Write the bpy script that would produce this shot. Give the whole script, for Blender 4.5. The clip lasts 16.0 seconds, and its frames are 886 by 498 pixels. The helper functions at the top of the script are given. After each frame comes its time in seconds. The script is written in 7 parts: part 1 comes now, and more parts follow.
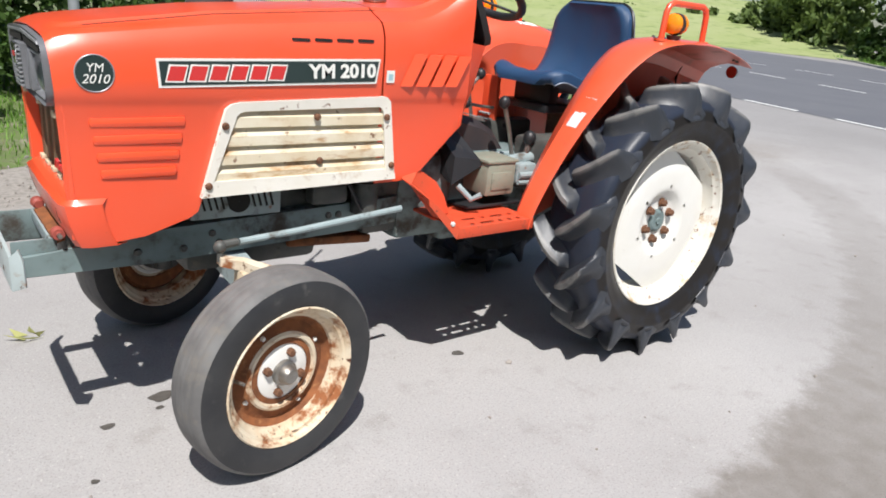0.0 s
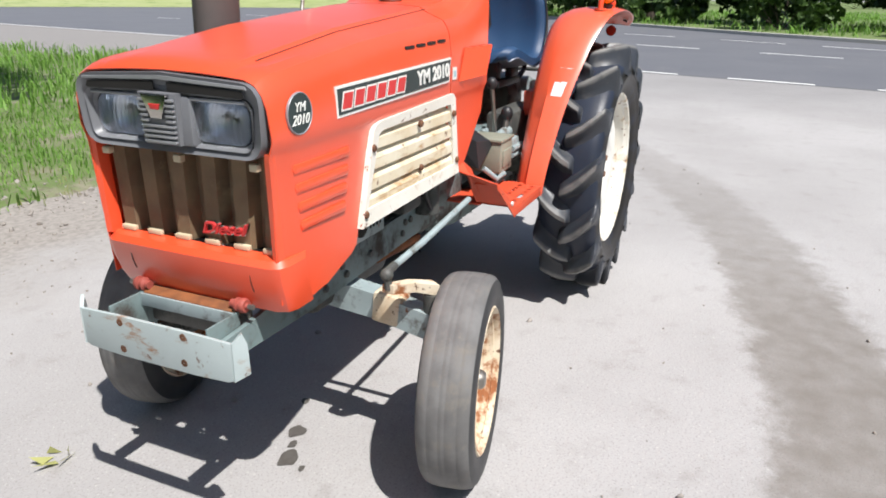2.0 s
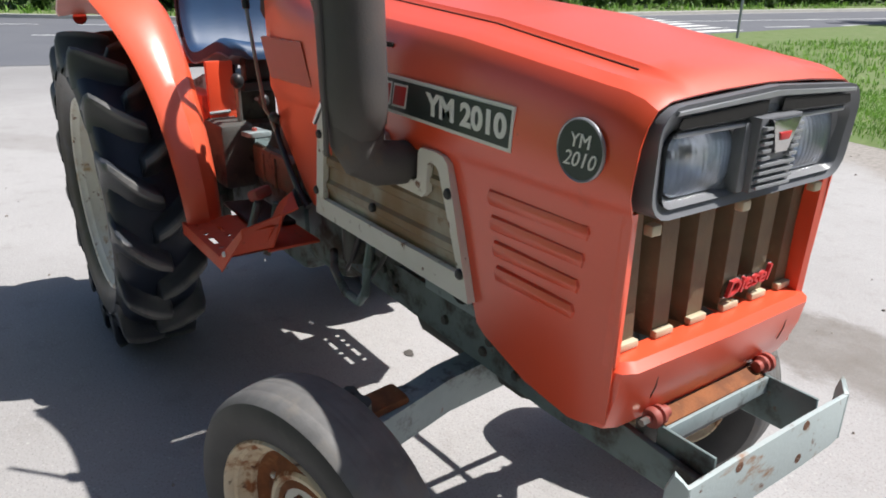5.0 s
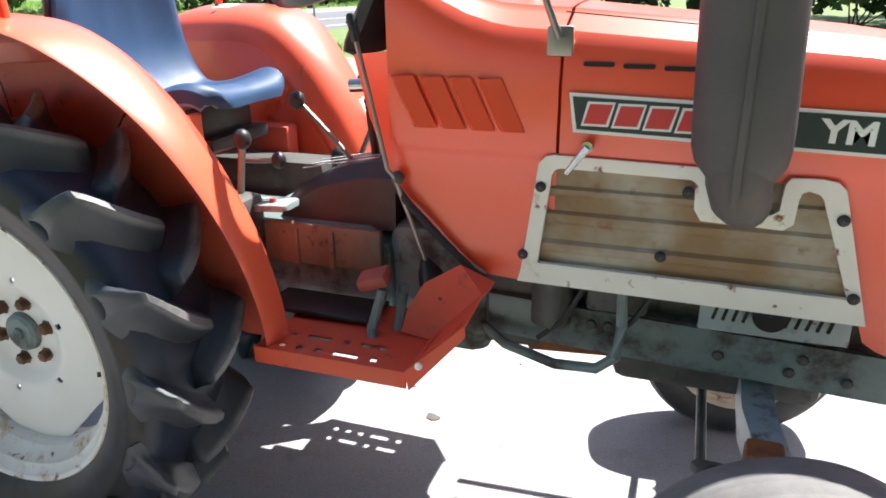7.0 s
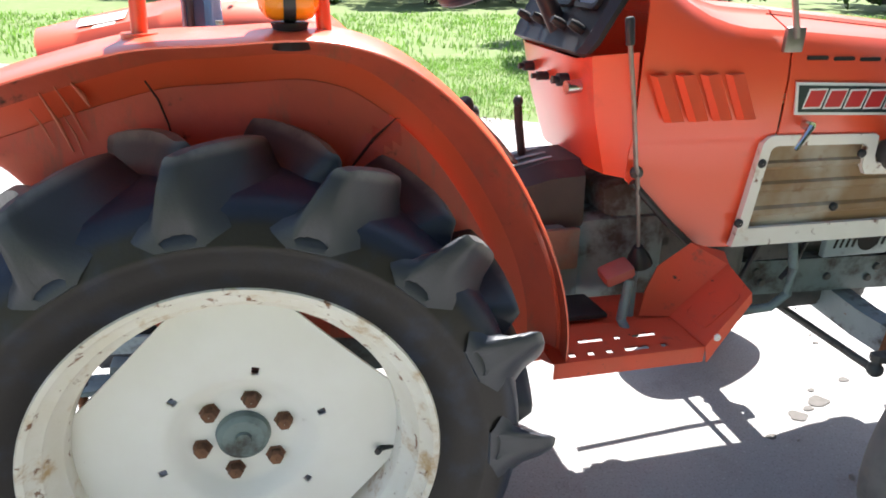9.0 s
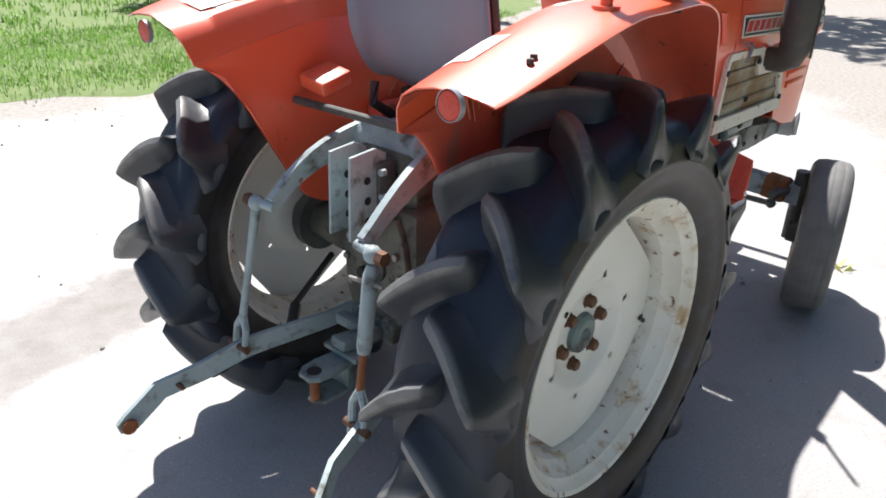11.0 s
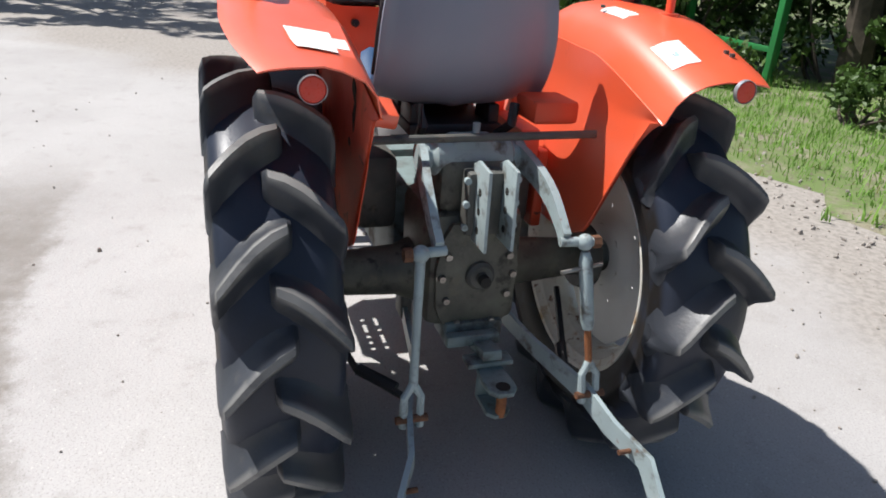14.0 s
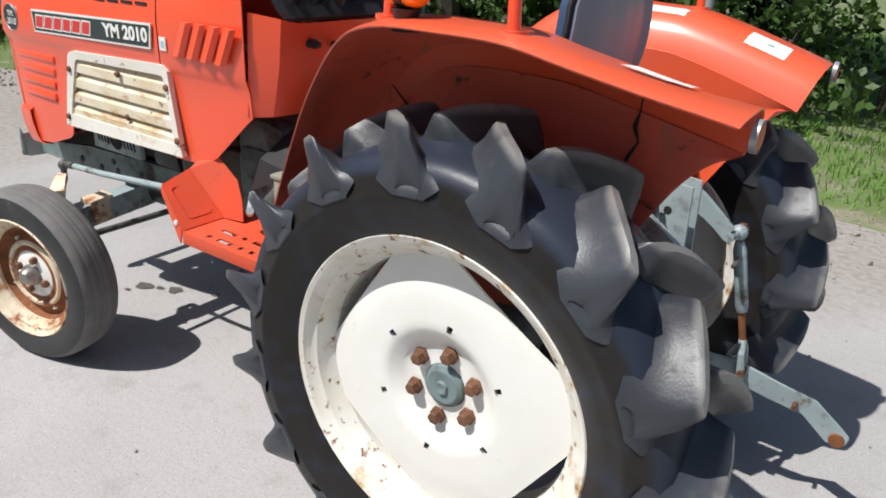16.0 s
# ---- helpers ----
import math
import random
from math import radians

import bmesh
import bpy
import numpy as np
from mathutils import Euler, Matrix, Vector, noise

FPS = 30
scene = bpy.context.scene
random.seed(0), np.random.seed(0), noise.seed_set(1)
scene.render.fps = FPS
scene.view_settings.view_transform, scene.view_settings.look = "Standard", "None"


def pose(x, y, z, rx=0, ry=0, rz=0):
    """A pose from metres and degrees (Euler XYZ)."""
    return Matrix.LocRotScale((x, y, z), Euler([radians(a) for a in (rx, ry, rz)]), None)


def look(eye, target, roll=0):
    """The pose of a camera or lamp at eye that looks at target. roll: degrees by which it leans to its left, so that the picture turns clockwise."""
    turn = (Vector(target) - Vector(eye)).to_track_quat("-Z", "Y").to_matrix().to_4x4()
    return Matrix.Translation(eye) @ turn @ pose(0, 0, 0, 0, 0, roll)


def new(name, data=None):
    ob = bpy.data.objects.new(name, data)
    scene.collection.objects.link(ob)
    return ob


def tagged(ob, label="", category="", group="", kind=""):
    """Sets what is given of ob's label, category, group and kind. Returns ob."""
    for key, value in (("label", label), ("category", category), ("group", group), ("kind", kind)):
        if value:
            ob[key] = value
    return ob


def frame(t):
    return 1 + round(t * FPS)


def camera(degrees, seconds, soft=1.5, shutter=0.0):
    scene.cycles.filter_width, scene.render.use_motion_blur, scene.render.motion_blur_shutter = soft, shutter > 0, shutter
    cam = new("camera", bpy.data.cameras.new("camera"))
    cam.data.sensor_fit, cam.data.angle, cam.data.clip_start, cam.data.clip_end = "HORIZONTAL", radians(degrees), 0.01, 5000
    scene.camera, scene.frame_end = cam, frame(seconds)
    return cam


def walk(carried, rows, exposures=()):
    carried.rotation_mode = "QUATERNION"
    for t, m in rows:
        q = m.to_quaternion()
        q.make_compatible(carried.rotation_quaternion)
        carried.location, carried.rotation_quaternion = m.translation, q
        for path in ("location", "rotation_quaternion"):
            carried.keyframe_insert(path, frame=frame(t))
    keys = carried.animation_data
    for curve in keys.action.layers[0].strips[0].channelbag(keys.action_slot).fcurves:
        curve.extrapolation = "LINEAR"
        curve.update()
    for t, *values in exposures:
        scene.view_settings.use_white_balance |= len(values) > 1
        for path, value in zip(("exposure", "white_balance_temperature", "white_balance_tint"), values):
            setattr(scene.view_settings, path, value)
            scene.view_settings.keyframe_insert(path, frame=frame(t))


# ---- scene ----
cam = camera(64.2, 16.0, soft=1.8)
PATH = [
    (0, (2.271, 2.009, 1.227), (1.08, 0.541, 0.573), 5.8),
    (0.5, (2.531, 1.874, 1.231), (1.164, 0.564, 0.586), 5.8),
    (1, (2.776, 1.685, 1.226), (1.262, 0.556, 0.568), 4.6),
    (1.5, (2.96, 1.393, 1.245), (1.335, 0.441, 0.571), 3.2),
    (2, (3.068, 1.09, 1.23), (1.347, 0.33, 0.552), 0.6),
    (2.5, (3.121, 0.747, 1.239), (1.322, 0.248, 0.526), -0.7),
    (3, (3.132, 0.307, 1.275), (1.287, 0.18, 0.512), 1.1),
    (3.5, (3.077, -0.087, 1.248), (1.238, 0.129, 0.491), 2.6),
    (4, (2.93, -0.417, 1.224), (1.142, 0.085, 0.482), 2.1),
    (4.5, (2.77, -0.709, 1.202), (1.081, 0.101, 0.502), 1.4),
    (5, (2.536, -0.923, 1.21), (1.006, 0.151, 0.499), 0.6),
    (5.2, (2.429, -0.999, 1.212), (0.973, 0.176, 0.505), 0.3),
    (7.3, (1.199, -1.534, 1.249), (0.705, 0.269, 0.538), -0.8),
    (7.5, (1.095, -1.556, 1.258), (0.696, 0.268, 0.541), -0.8),
    (8, (0.721, -1.588, 1.28), (0.667, 0.273, 0.548), 0.7),
    (8.5, (0.426, -1.578, 1.279), (0.603, 0.271, 0.537), 0.5),
    (9, (0.078, -1.523, 1.283), (0.536, 0.269, 0.523), 1.2),
    (9.5, (-0.221, -1.476, 1.287), (0.45, 0.266, 0.569), 0.3),
    (10, (-0.543, -1.369, 1.265), (0.398, 0.244, 0.548), 1.2),
    (10.2, (-0.676, -1.327, 1.297), (0.353, 0.21, 0.536), 1.4),
    (12.3, (-1.634, -0.599, 1.309), (0.091, 0.059, 0.541), 1.1),
    (12.5, (-1.674, -0.494, 1.303), (0.089, 0.067, 0.544), 1.4),
    (13, (-1.707, -0.191, 1.351), (0.094, 0.072, 0.521), 1.4),
    (13.5, (-1.66, 0.19, 1.367), (0.129, 0.008, 0.493), 2.7),
    (14, (-1.589, 0.555, 1.32), (0.139, -0.042, 0.509), 4.1),
    (14.5, (-1.425, 0.847, 1.315), (0.166, -0.061, 0.513), 4.3),
    (15, (-1.191, 1.125, 1.313), (0.217, -0.057, 0.525), 5.0),
    (15.5, (-0.929, 1.333, 1.297), (0.29, -0.053, 0.526), 4.7),
    (16, (-0.614, 1.438, 1.3), (0.401, -0.091, 0.506), 3.3),
]
walk(cam, [(t, look(eye, target, roll)) for t, eye, target, roll in PATH],
     exposures=[(0.0, .22), (1.5, .2), (2.0, .36), (2.5, .32), (3.5, .42), (4.5, .36), (5.0, .36), (7.5, 1.64), (9.0, 1.66), (10.0, 1.28), (12.5, .77), (14.0, .48), (15.0, .40), (16.0, .14)])

# ---- sky, sun ----
SUN_EL, SUN_AZ = 59.0, 31.3          # the sun stands ahead of the tractor and to its left
world = bpy.data.worlds.new("sky")
scene.world = world
world.use_nodes = True
wn = world.node_tree.nodes
sky = wn.new("ShaderNodeTexSky")
sky.sky_type, sky.sun_disc = 'NISHITA', False
sky.sun_elevation, sky.sun_rotation = radians(SUN_EL), radians(SUN_AZ)
sky.air_density, sky.dust_density, sky.ozone_density = 1.0, 1.2, 1.0
wn["Background"].inputs["Strength"].default_value = 0.080
world.node_tree.links.new(sky.outputs["Color"], wn["Background"].inputs["Color"])
sun_data = bpy.data.lights.new("sun", "SUN")
sun_data.energy, sun_data.angle, sun_data.color = 5.2, radians(0.6), (1.0, 0.975, 0.945)
sun = new("sun", sun_data)
sun_dir = Vector((math.sin(radians(SUN_AZ)) * math.cos(radians(SUN_EL)), math.cos(radians(SUN_AZ)) * math.cos(radians(SUN_EL)), math.sin(radians(SUN_EL))))
sun.matrix_world = look(sun_dir * 30, (0, 0, 0))

# ---- materials ----
def tree_of(name):
    m = bpy.data.materials.new(name)
    m.use_nodes = True
    return m, m.node_tree.nodes, m.node_tree.links, m.node_tree.nodes["Principled BSDF"]


def noise_node(n, l, coord, scale, detail=4.0, rough=0.55):
    t = n.new("ShaderNodeTexNoise")
    t.inputs["Scale"].default_value, t.inputs["Detail"].default_value, t.inputs["Roughness"].default_value = scale, detail, rough
    l.new(coord, t.inputs["Vector"])
    return t.outputs["Fac"]


def ramp_node(n, l, fac, lo, hi):
    r = n.new("ShaderNodeMapRange")
    r.interpolation_type = 'SMOOTHSTEP'
    r.inputs["From Min"].default_value, r.inputs["From Max"].default_value = lo, hi
    l.new(fac, r.inputs["Value"])
    return r.outputs["Result"]


def mix_node(n, l, fac, a, b):
    x = n.new("ShaderNodeMix")
    x.data_type = 'RGBA'
    for sock, v in ((x.inputs[0], fac), (x.inputs[6], a), (x.inputs[7], b)):
        if isinstance(v, (int, float)):
            sock.default_value = v
        elif isinstance(v, tuple):
            sock.default_value = (*v, 1)
        else:
            l.new(v, sock)
    return x.outputs[2]


def math_node(n, l, op, a, b=0.0):
    x = n.new("ShaderNodeMath")
    x.operation = op
    for sock, v in ((x.inputs[0], a), (x.inputs[1], b)):
        if isinstance(v, (int, float)):
            sock.default_value = v
        else:
            l.new(v, sock)
    return x.outputs[0]


def surface(name, col, rough=0.5, metal=0.0, tone=None, tone_scale=6.0, tone_amt=0.5, dirt=None, dirt_scale=14.0, dirt_at=(0.55, 0.7),
            dirt2=None, dirt2_scale=40.0, dirt2_at=(0.6, 0.68), grain=220.0, bump=0.08, coat=0.0, coat_rough=0.3, stretch=None, rand=0.0, rough_dirt=0.85):
    """Paint, metal, rubber or cloth: a base colour that drifts to a second tone, two kinds of dirt or rust, and a fine grain."""
    m, n, l, b = tree_of(name)
    co = n.new("ShaderNodeTexCoord").outputs["Object"]
    if stretch:
        mp = n.new("ShaderNodeMapping")
        mp.inputs["Scale"].default_value = stretch
        l.new(co, mp.inputs["Vector"])
        co2 = mp.outputs["Vector"]
    else:
        co2 = co
    c = mix_node(n, l, math_node(n, l, 'MULTIPLY', ramp_node(n, l, noise_node(n, l, co, tone_scale), 0.3, 0.7), tone_amt), col, tone or tuple(v * 0.8 for v in col))
    r = rough
    if dirt:
        f = ramp_node(n, l, noise_node(n, l, co2, dirt_scale, 6.0, 0.65), *dirt_at)
        c = mix_node(n, l, f, c, dirt)
        rr = n.new("ShaderNodeMapRange")
        rr.inputs["To Min"].default_value, rr.inputs["To Max"].default_value = rough, rough_dirt
        l.new(f, rr.inputs["Value"])
        l.new(rr.outputs["Result"], b.inputs["Roughness"])
        r = None
    if dirt2:
        c = mix_node(n, l, ramp_node(n, l, noise_node(n, l, co, dirt2_scale, 5.0, 0.6), *dirt2_at), c, dirt2)
    if rand:
        hs = n.new("ShaderNodeHueSaturation")
        l.new(c, hs.inputs["Color"])
        oi = n.new("ShaderNodeObjectInfo").outputs["Random"]
        l.new(math_node(n, l, 'ADD', math_node(n, l, 'MULTIPLY', oi, rand), 1 - rand / 2), hs.inputs["Value"])
        c = hs.outputs["Color"]
    l.new(c, b.inputs["Base Color"])
    if r is not None:
        g = math_node(n, l, 'MULTIPLY', noise_node(n, l, co, tone_scale * 4), 0.25)
        l.new(math_node(n, l, 'ADD', g, max(0.02, r - 0.12)), b.inputs["Roughness"])
    b.inputs["Metallic"].default_value = metal
    b.inputs["Coat Weight"].default_value = coat
    b.inputs["Coat Roughness"].default_value = coat_rough
    if bump:
        bp = n.new("ShaderNodeBump")
        bp.inputs["Strength"].default_value, bp.inputs["Distance"].default_value = bump, 0.003
        l.new(noise_node(n, l, co, grain, 3.0), bp.inputs["Height"])
        l.new(bp.outputs["Normal"], b.inputs["Normal"])
    return m


ORANGE = surface("orange_paint", (0.86, 0.084, 0.025), 0.36, tone=(0.82, 0.108, 0.046), tone_scale=3.0, dirt=(0.50, 0.07, 0.035), dirt_scale=7.0, dirt_at=(0.62, 0.9), dirt2=(0.12, 0.035, 0.02), dirt2_scale=60.0, dirt2_at=(0.74, 0.78), grain=90, bump=0.03, coat=0.8, coat_rough=0.30, rough_dirt=0.55)
FENDER = surface("worn_orange_paint", (0.82, 0.106, 0.038), 0.40, tone=(0.76, 0.140, 0.075), tone_scale=4.0, dirt=(0.36, 0.07, 0.04), dirt_scale=9.0, dirt_at=(0.6, 0.85), dirt2=(0.10, 0.03, 0.02), dirt2_scale=45.0, dirt2_at=(0.71, 0.76), grain=70, bump=0.06, coat=0.9, coat_rough=0.28, stretch=(3.0, 1.0, 0.7))
STEP = surface("scuffed_orange_paint", (0.66, 0.07, 0.025), 0.55, tone=(0.5, 0.09, 0.04), tone_scale=9.0, dirt=(0.22, 0.08, 0.05), dirt_scale=22.0, dirt_at=(0.58, 0.78), dirt2=(0.06, 0.03, 0.02), dirt2_scale=50.0, dirt2_at=(0.66, 0.72), grain=120, bump=0.15)
BUMPER = surface("rust_streaked_grey_paint", (0.44, 0.51, 0.51), 0.45, tone=(0.36, 0.41, 0.41), tone_scale=7.0, dirt=(0.30, 0.15, 0.07), dirt_scale=9.0, dirt_at=(0.56, 0.70), dirt2=(0.13, 0.05, 0.025), dirt2_scale=28.0, dirt2_at=(0.62, 0.70), grain=150, bump=0.15, stretch=(1, 1, 2.2))
# worn orange paint again, with grime, plus shade put in as a darker red
GRIMYSHADE = surface("grimy_red_brown_paint", (0.72, 0.125, 0.072), 0.45, tone=(0.50, 0.098, 0.064), tone_scale=5.0, tone_amt=0.8, dirt=(0.34, 0.15, 0.105), dirt_scale=8.0, dirt_at=(0.55, 0.78), dirt2=(0.05, 0.025, 0.018), dirt2_scale=20.0, dirt2_at=(0.63, 0.74), grain=120, bump=0.15, stretch=(2.5, 1.0, 0.6))
WHITE = surface("rusty_white_paint", (0.80, 0.77, 0.70), 0.45, tone=(0.70, 0.66, 0.56), tone_scale=8.0, dirt=(0.42, 0.25, 0.11), dirt_scale=13.0, dirt_at=(0.57, 0.78), dirt2=(0.18, 0.07, 0.03), dirt2_scale=34.0, dirt2_at=(0.61, 0.70), grain=150, bump=0.1)
RIM = surface("rust_flecked_white_rim", (0.78, 0.76, 0.70), 0.45, tone=(0.62, 0.56, 0.44), tone_scale=9.0, dirt=(0.48, 0.32, 0.16), dirt_scale=15.0, dirt_at=(0.53, 0.72), dirt2=(0.20, 0.085, 0.035), dirt2_scale=38.0, dirt2_at=(0.60, 0.69), grain=150, bump=0.12)
DISC = surface("scuffed_white_paint", (0.80, 0.79, 0.75), 0.42, tone=(0.72, 0.70, 0.64), tone_scale=7.0, dirt=(0.45, 0.42, 0.36), dirt_scale=16.0, dirt_at=(0.66, 0.82), dirt2=(0.25, 0.14, 0.07), dirt2_scale=70.0, dirt2_at=(0.74, 0.8), grain=120, bump=0.06)
LOUVRE = surface("rust_stained_cream_paint", (0.74, 0.68, 0.54), 0.55, tone=(0.60, 0.47, 0.29), tone_scale=7.0, tone_amt=0.8, dirt=(0.40, 0.21, 0.075), dirt_scale=9.0, dirt_at=(0.5, 0.72), dirt2=(0.17, 0.07, 0.03), dirt2_scale=30.0, dirt2_at=(0.63, 0.72), grain=160, bump=0.14, stretch=(1.0, 1.0, 3.0))
RUSTWHITE = surface("rusted_rim_paint", (0.70, 0.62, 0.48), 0.6, tone=(0.55, 0.38, 0.22), tone_scale=14.0, tone_amt=0.7, dirt=(0.26, 0.09, 0.03), dirt_scale=15.0, dirt_at=(0.50, 0.64), dirt2=(0.10, 0.035, 0.015), dirt2_scale=50.0, dirt2_at=(0.6, 0.7), grain=200, bump=0.2)
RUST = surface("rust", (0.27, 0.095, 0.032), 0.85, tone=(0.14, 0.05, 0.02), tone_scale=22.0, tone_amt=0.9, dirt=(0.36, 0.17, 0.07), dirt_scale=30.0, dirt_at=(0.55, 0.75), grain=260, bump=0.35)
RUSTBOLT = surface("rusty_steel", (0.20, 0.095, 0.05), 0.7, metal=0.3, tone=(0.11, 0.05, 0.03), tone_scale=90.0, tone_amt=0.9, grain=400, bump=0.3, rand=0.4)
RUBBER = surface("black_rubber", (0.024, 0.031, 0.050), 0.40, tone=(0.018, 0.021, 0.030), tone_scale=9.0, dirt=(0.036, 0.035, 0.034), dirt_scale=11.0, dirt_at=(0.60, 0.85), grain=160, bump=0.12, rough_dirt=0.75)
LUG = surface("worn_black_rubber", (0.036, 0.041, 0.052), 0.44, tone=(0.028, 0.030, 0.035), tone_scale=14.0, dirt=(0.060, 0.060, 0.060), dirt_scale=17.0, dirt_at=(0.54, 0.78), grain=200, bump=0.15, rand=0.3, rough_dirt=0.7)
GREYRUBBER = surface("bald_grey_rubber", (0.17, 0.167, 0.163), 0.75, tone=(0.105, 0.102, 0.10), tone_scale=12.0, tone_amt=0.8, dirt=(0.18, 0.165, 0.145), dirt_scale=18.0, dirt_at=(0.5, 0.75), grain=240, bump=0.2)
SIDEWALL = surface("tyre_sidewall_rubber", (0.022, 0.023, 0.026), 0.55, tone=(0.05, 0.05, 0.05), tone_scale=10.0, dirt=(0.12, 0.115, 0.105), dirt_scale=14.0, dirt_at=(0.58, 0.82), grain=200, bump=0.1)
GREYGREEN = surface("grey_green_paint", (0.18, 0.24, 0.24), 0.5, tone=(0.11, 0.145, 0.145), tone_scale=9.0, tone_amt=0.8, dirt=(0.055, 0.045, 0.036), dirt_scale=9.0, dirt_at=(0.47, 0.66), dirt2=(0.16, 0.08, 0.04), dirt2_scale=26.0, dirt2_at=(0.66, 0.74), grain=150, bump=0.15)
PALEGREY = surface("pale_grey_green_paint", (0.33, 0.40, 0.41), 0.40, tone=(0.22, 0.27, 0.275), tone_scale=10.0, dirt=(0.10, 0.09, 0.075), dirt_scale=15.0, dirt_at=(0.50, 0.70), dirt2=(0.22, 0.08, 0.035), dirt2_scale=24.0, dirt2_at=(0.65, 0.73), grain=150, bump=0.12)
OLIVE = surface("olive_grey_paint", (0.27, 0.275, 0.215), 0.5, tone=(0.20, 0.205, 0.165), tone_scale=9.0, dirt=(0.08, 0.07, 0.055), dirt_scale=12.0, dirt_at=(0.56, 0.74), grain=150, bump=0.15)
OILYIRON = surface("oily_olive_iron", (0.125, 0.125, 0.098), 0.48, tone=(0.05, 0.05, 0.042), tone_scale=13.0, tone_amt=0.8, dirt=(0.15, 0.135, 0.10), dirt_scale=16.0, dirt_at=(0.56, 0.75), dirt2=(0.018, 0.016, 0.014), dirt2_scale=20.0, dirt2_at=(0.56, 0.7), grain=180, bump=0.35)
BROWNCAST = surface("rust_brown_casting", (0.27, 0.17, 0.12), 0.6, tone=(0.16, 0.10, 0.075), tone_scale=11.0, tone_amt=0.8, dirt=(0.20, 0.19, 0.155), dirt_scale=12.0, dirt_at=(0.5, 0.7), dirt2=(0.05, 0.035, 0.03), dirt2_scale=18.0, dirt2_at=(0.6, 0.72), grain=180, bump=0.3)
CAST = surface("greasy_cast_iron", (0.055, 0.058, 0.055), 0.55, tone=(0.10, 0.10, 0.09), tone_scale=13.0, tone_amt=0.8, dirt=(0.14, 0.125, 0.10), dirt_scale=16.0, dirt_at=(0.55, 0.75), dirt2=(0.015, 0.014, 0.013), dirt2_scale=20.0, dirt2_at=(0.58, 0.72), grain=180, bump=0.35)
COVERBROWN = surface("dark_brown_plastic", (0.034, 0.030, 0.033), 0.5, tone=(0.07, 0.05, 0.046), tone_scale=8.0, dirt=(0.10, 0.08, 0.07), dirt_scale=14.0, dirt_at=(0.6, 0.85), grain=260, bump=0.1)
BLACK = surface("black_plastic", (0.018, 0.018, 0.02), 0.45, tone=(0.03, 0.03, 0.032), tone_scale=10.0, dirt=(0.07, 0.066, 0.06), dirt_scale=14.0, dirt_at=(0.62, 0.85), grain=260, bump=0.1)
BEZEL = surface("dark_grey_plastic", (0.150, 0.155, 0.168), 0.40, tone=(0.195, 0.200, 0.212), tone_scale=8.0, dirt=(0.20, 0.19, 0.18), dirt_scale=16.0, dirt_at=(0.64, 0.85), grain=240, bump=0.1)
MUFFLER = surface("brown_black_heat_paint", (0.070, 0.066, 0.066), 0.62, tone=(0.12, 0.10, 0.085), tone_scale=5.0, dirt=(0.16, 0.11, 0.08), dirt_scale=9.0, dirt_at=(0.58, 0.8), grain=200, bump=0.2)
CREASEDARK = surface("caked_grime", (0.05, 0.022, 0.017), 0.8, tone=(0.09, 0.03, 0.02), tone_scale=40.0, grain=200, bump=0.2)
SCRATCH = surface("scratched_paint", (0.66, 0.19, 0.115), 0.6, tone=(0.5, 0.18, 0.11), tone_scale=60.0, grain=300, bump=0.1)
BLUE = surface("blue_vinyl", (0.018, 0.055, 0.130), 0.50, tone=(0.026, 0.070, 0.145), tone_scale=6.0, dirt=(0.055, 0.085, 0.14), dirt_scale=10.0, dirt_at=(0.6, 0.85), grain=420, bump=0.18, rough_dirt=0.6)
SHELL = surface("grey_seat_shell", (0.235, 0.262, 0.325), 0.45, tone=(0.20, 0.222, 0.275), tone_scale=5.0, dirt=(0.22, 0.21, 0.21), dirt_scale=8.0, dirt_at=(0.6, 0.85), grain=300, bump=0.08)
CHROME = surface("dull_chrome", (0.62, 0.62, 0.62), 0.22, metal=1.0, tone=(0.45, 0.44, 0.42), tone_scale=30.0, grain=300, bump=0.05)
SILVER = surface("silver_plastic", (0.36, 0.37, 0.39), 0.35, metal=0.4, tone=(0.28, 0.285, 0.30), tone_scale=20.0, grain=300, bump=0.05)
STEEL = surface("worn_steel", (0.32, 0.31, 0.29), 0.42, metal=0.8, tone=(0.2, 0.17, 0.14), tone_scale=20.0, dirt=(0.2, 0.1, 0.05), dirt_scale=30.0, dirt_at=(0.62, 0.75), grain=300, bump=0.15)
DECALDARK = surface("dark_decal", (0.02, 0.035, 0.035), 0.35, tone=(0.03, 0.05, 0.05), grain=200, bump=0.0)
DECALWHITE = surface("white_decal", (0.80, 0.80, 0.76), 0.4, tone=(0.7, 0.7, 0.66), grain=200, bump=0.0)
DECALRED = surface("red_decal", (0.62, 0.035, 0.035), 0.4, tone=(0.5, 0.05, 0.05), grain=200, bump=0.0)
DECALPALE = surface("pale_sticker", (0.72, 0.78, 0.80), 0.4, tone=(0.60, 0.66, 0.70), tone_scale=30.0, grain=200, bump=0.0)
DECALBLUE = surface("pale_blue_decal", (0.35, 0.55, 0.62), 0.4, grain=200, bump=0.0)
GRILLE = surface("brown_perforated_metal", (0.215, 0.15, 0.085), 0.6, tone=(0.13, 0.085, 0.05), tone_scale=12.0, tone_amt=0.8, dirt=(0.30, 0.23, 0.14), dirt_scale=20.0, dirt_at=(0.56, 0.8), grain=500, bump=0.5)
CREAM = surface("aged_cream_plastic", (0.62, 0.54, 0.38), 0.5, tone=(0.48, 0.38, 0.24), tone_scale=25.0, grain=300, bump=0.1)
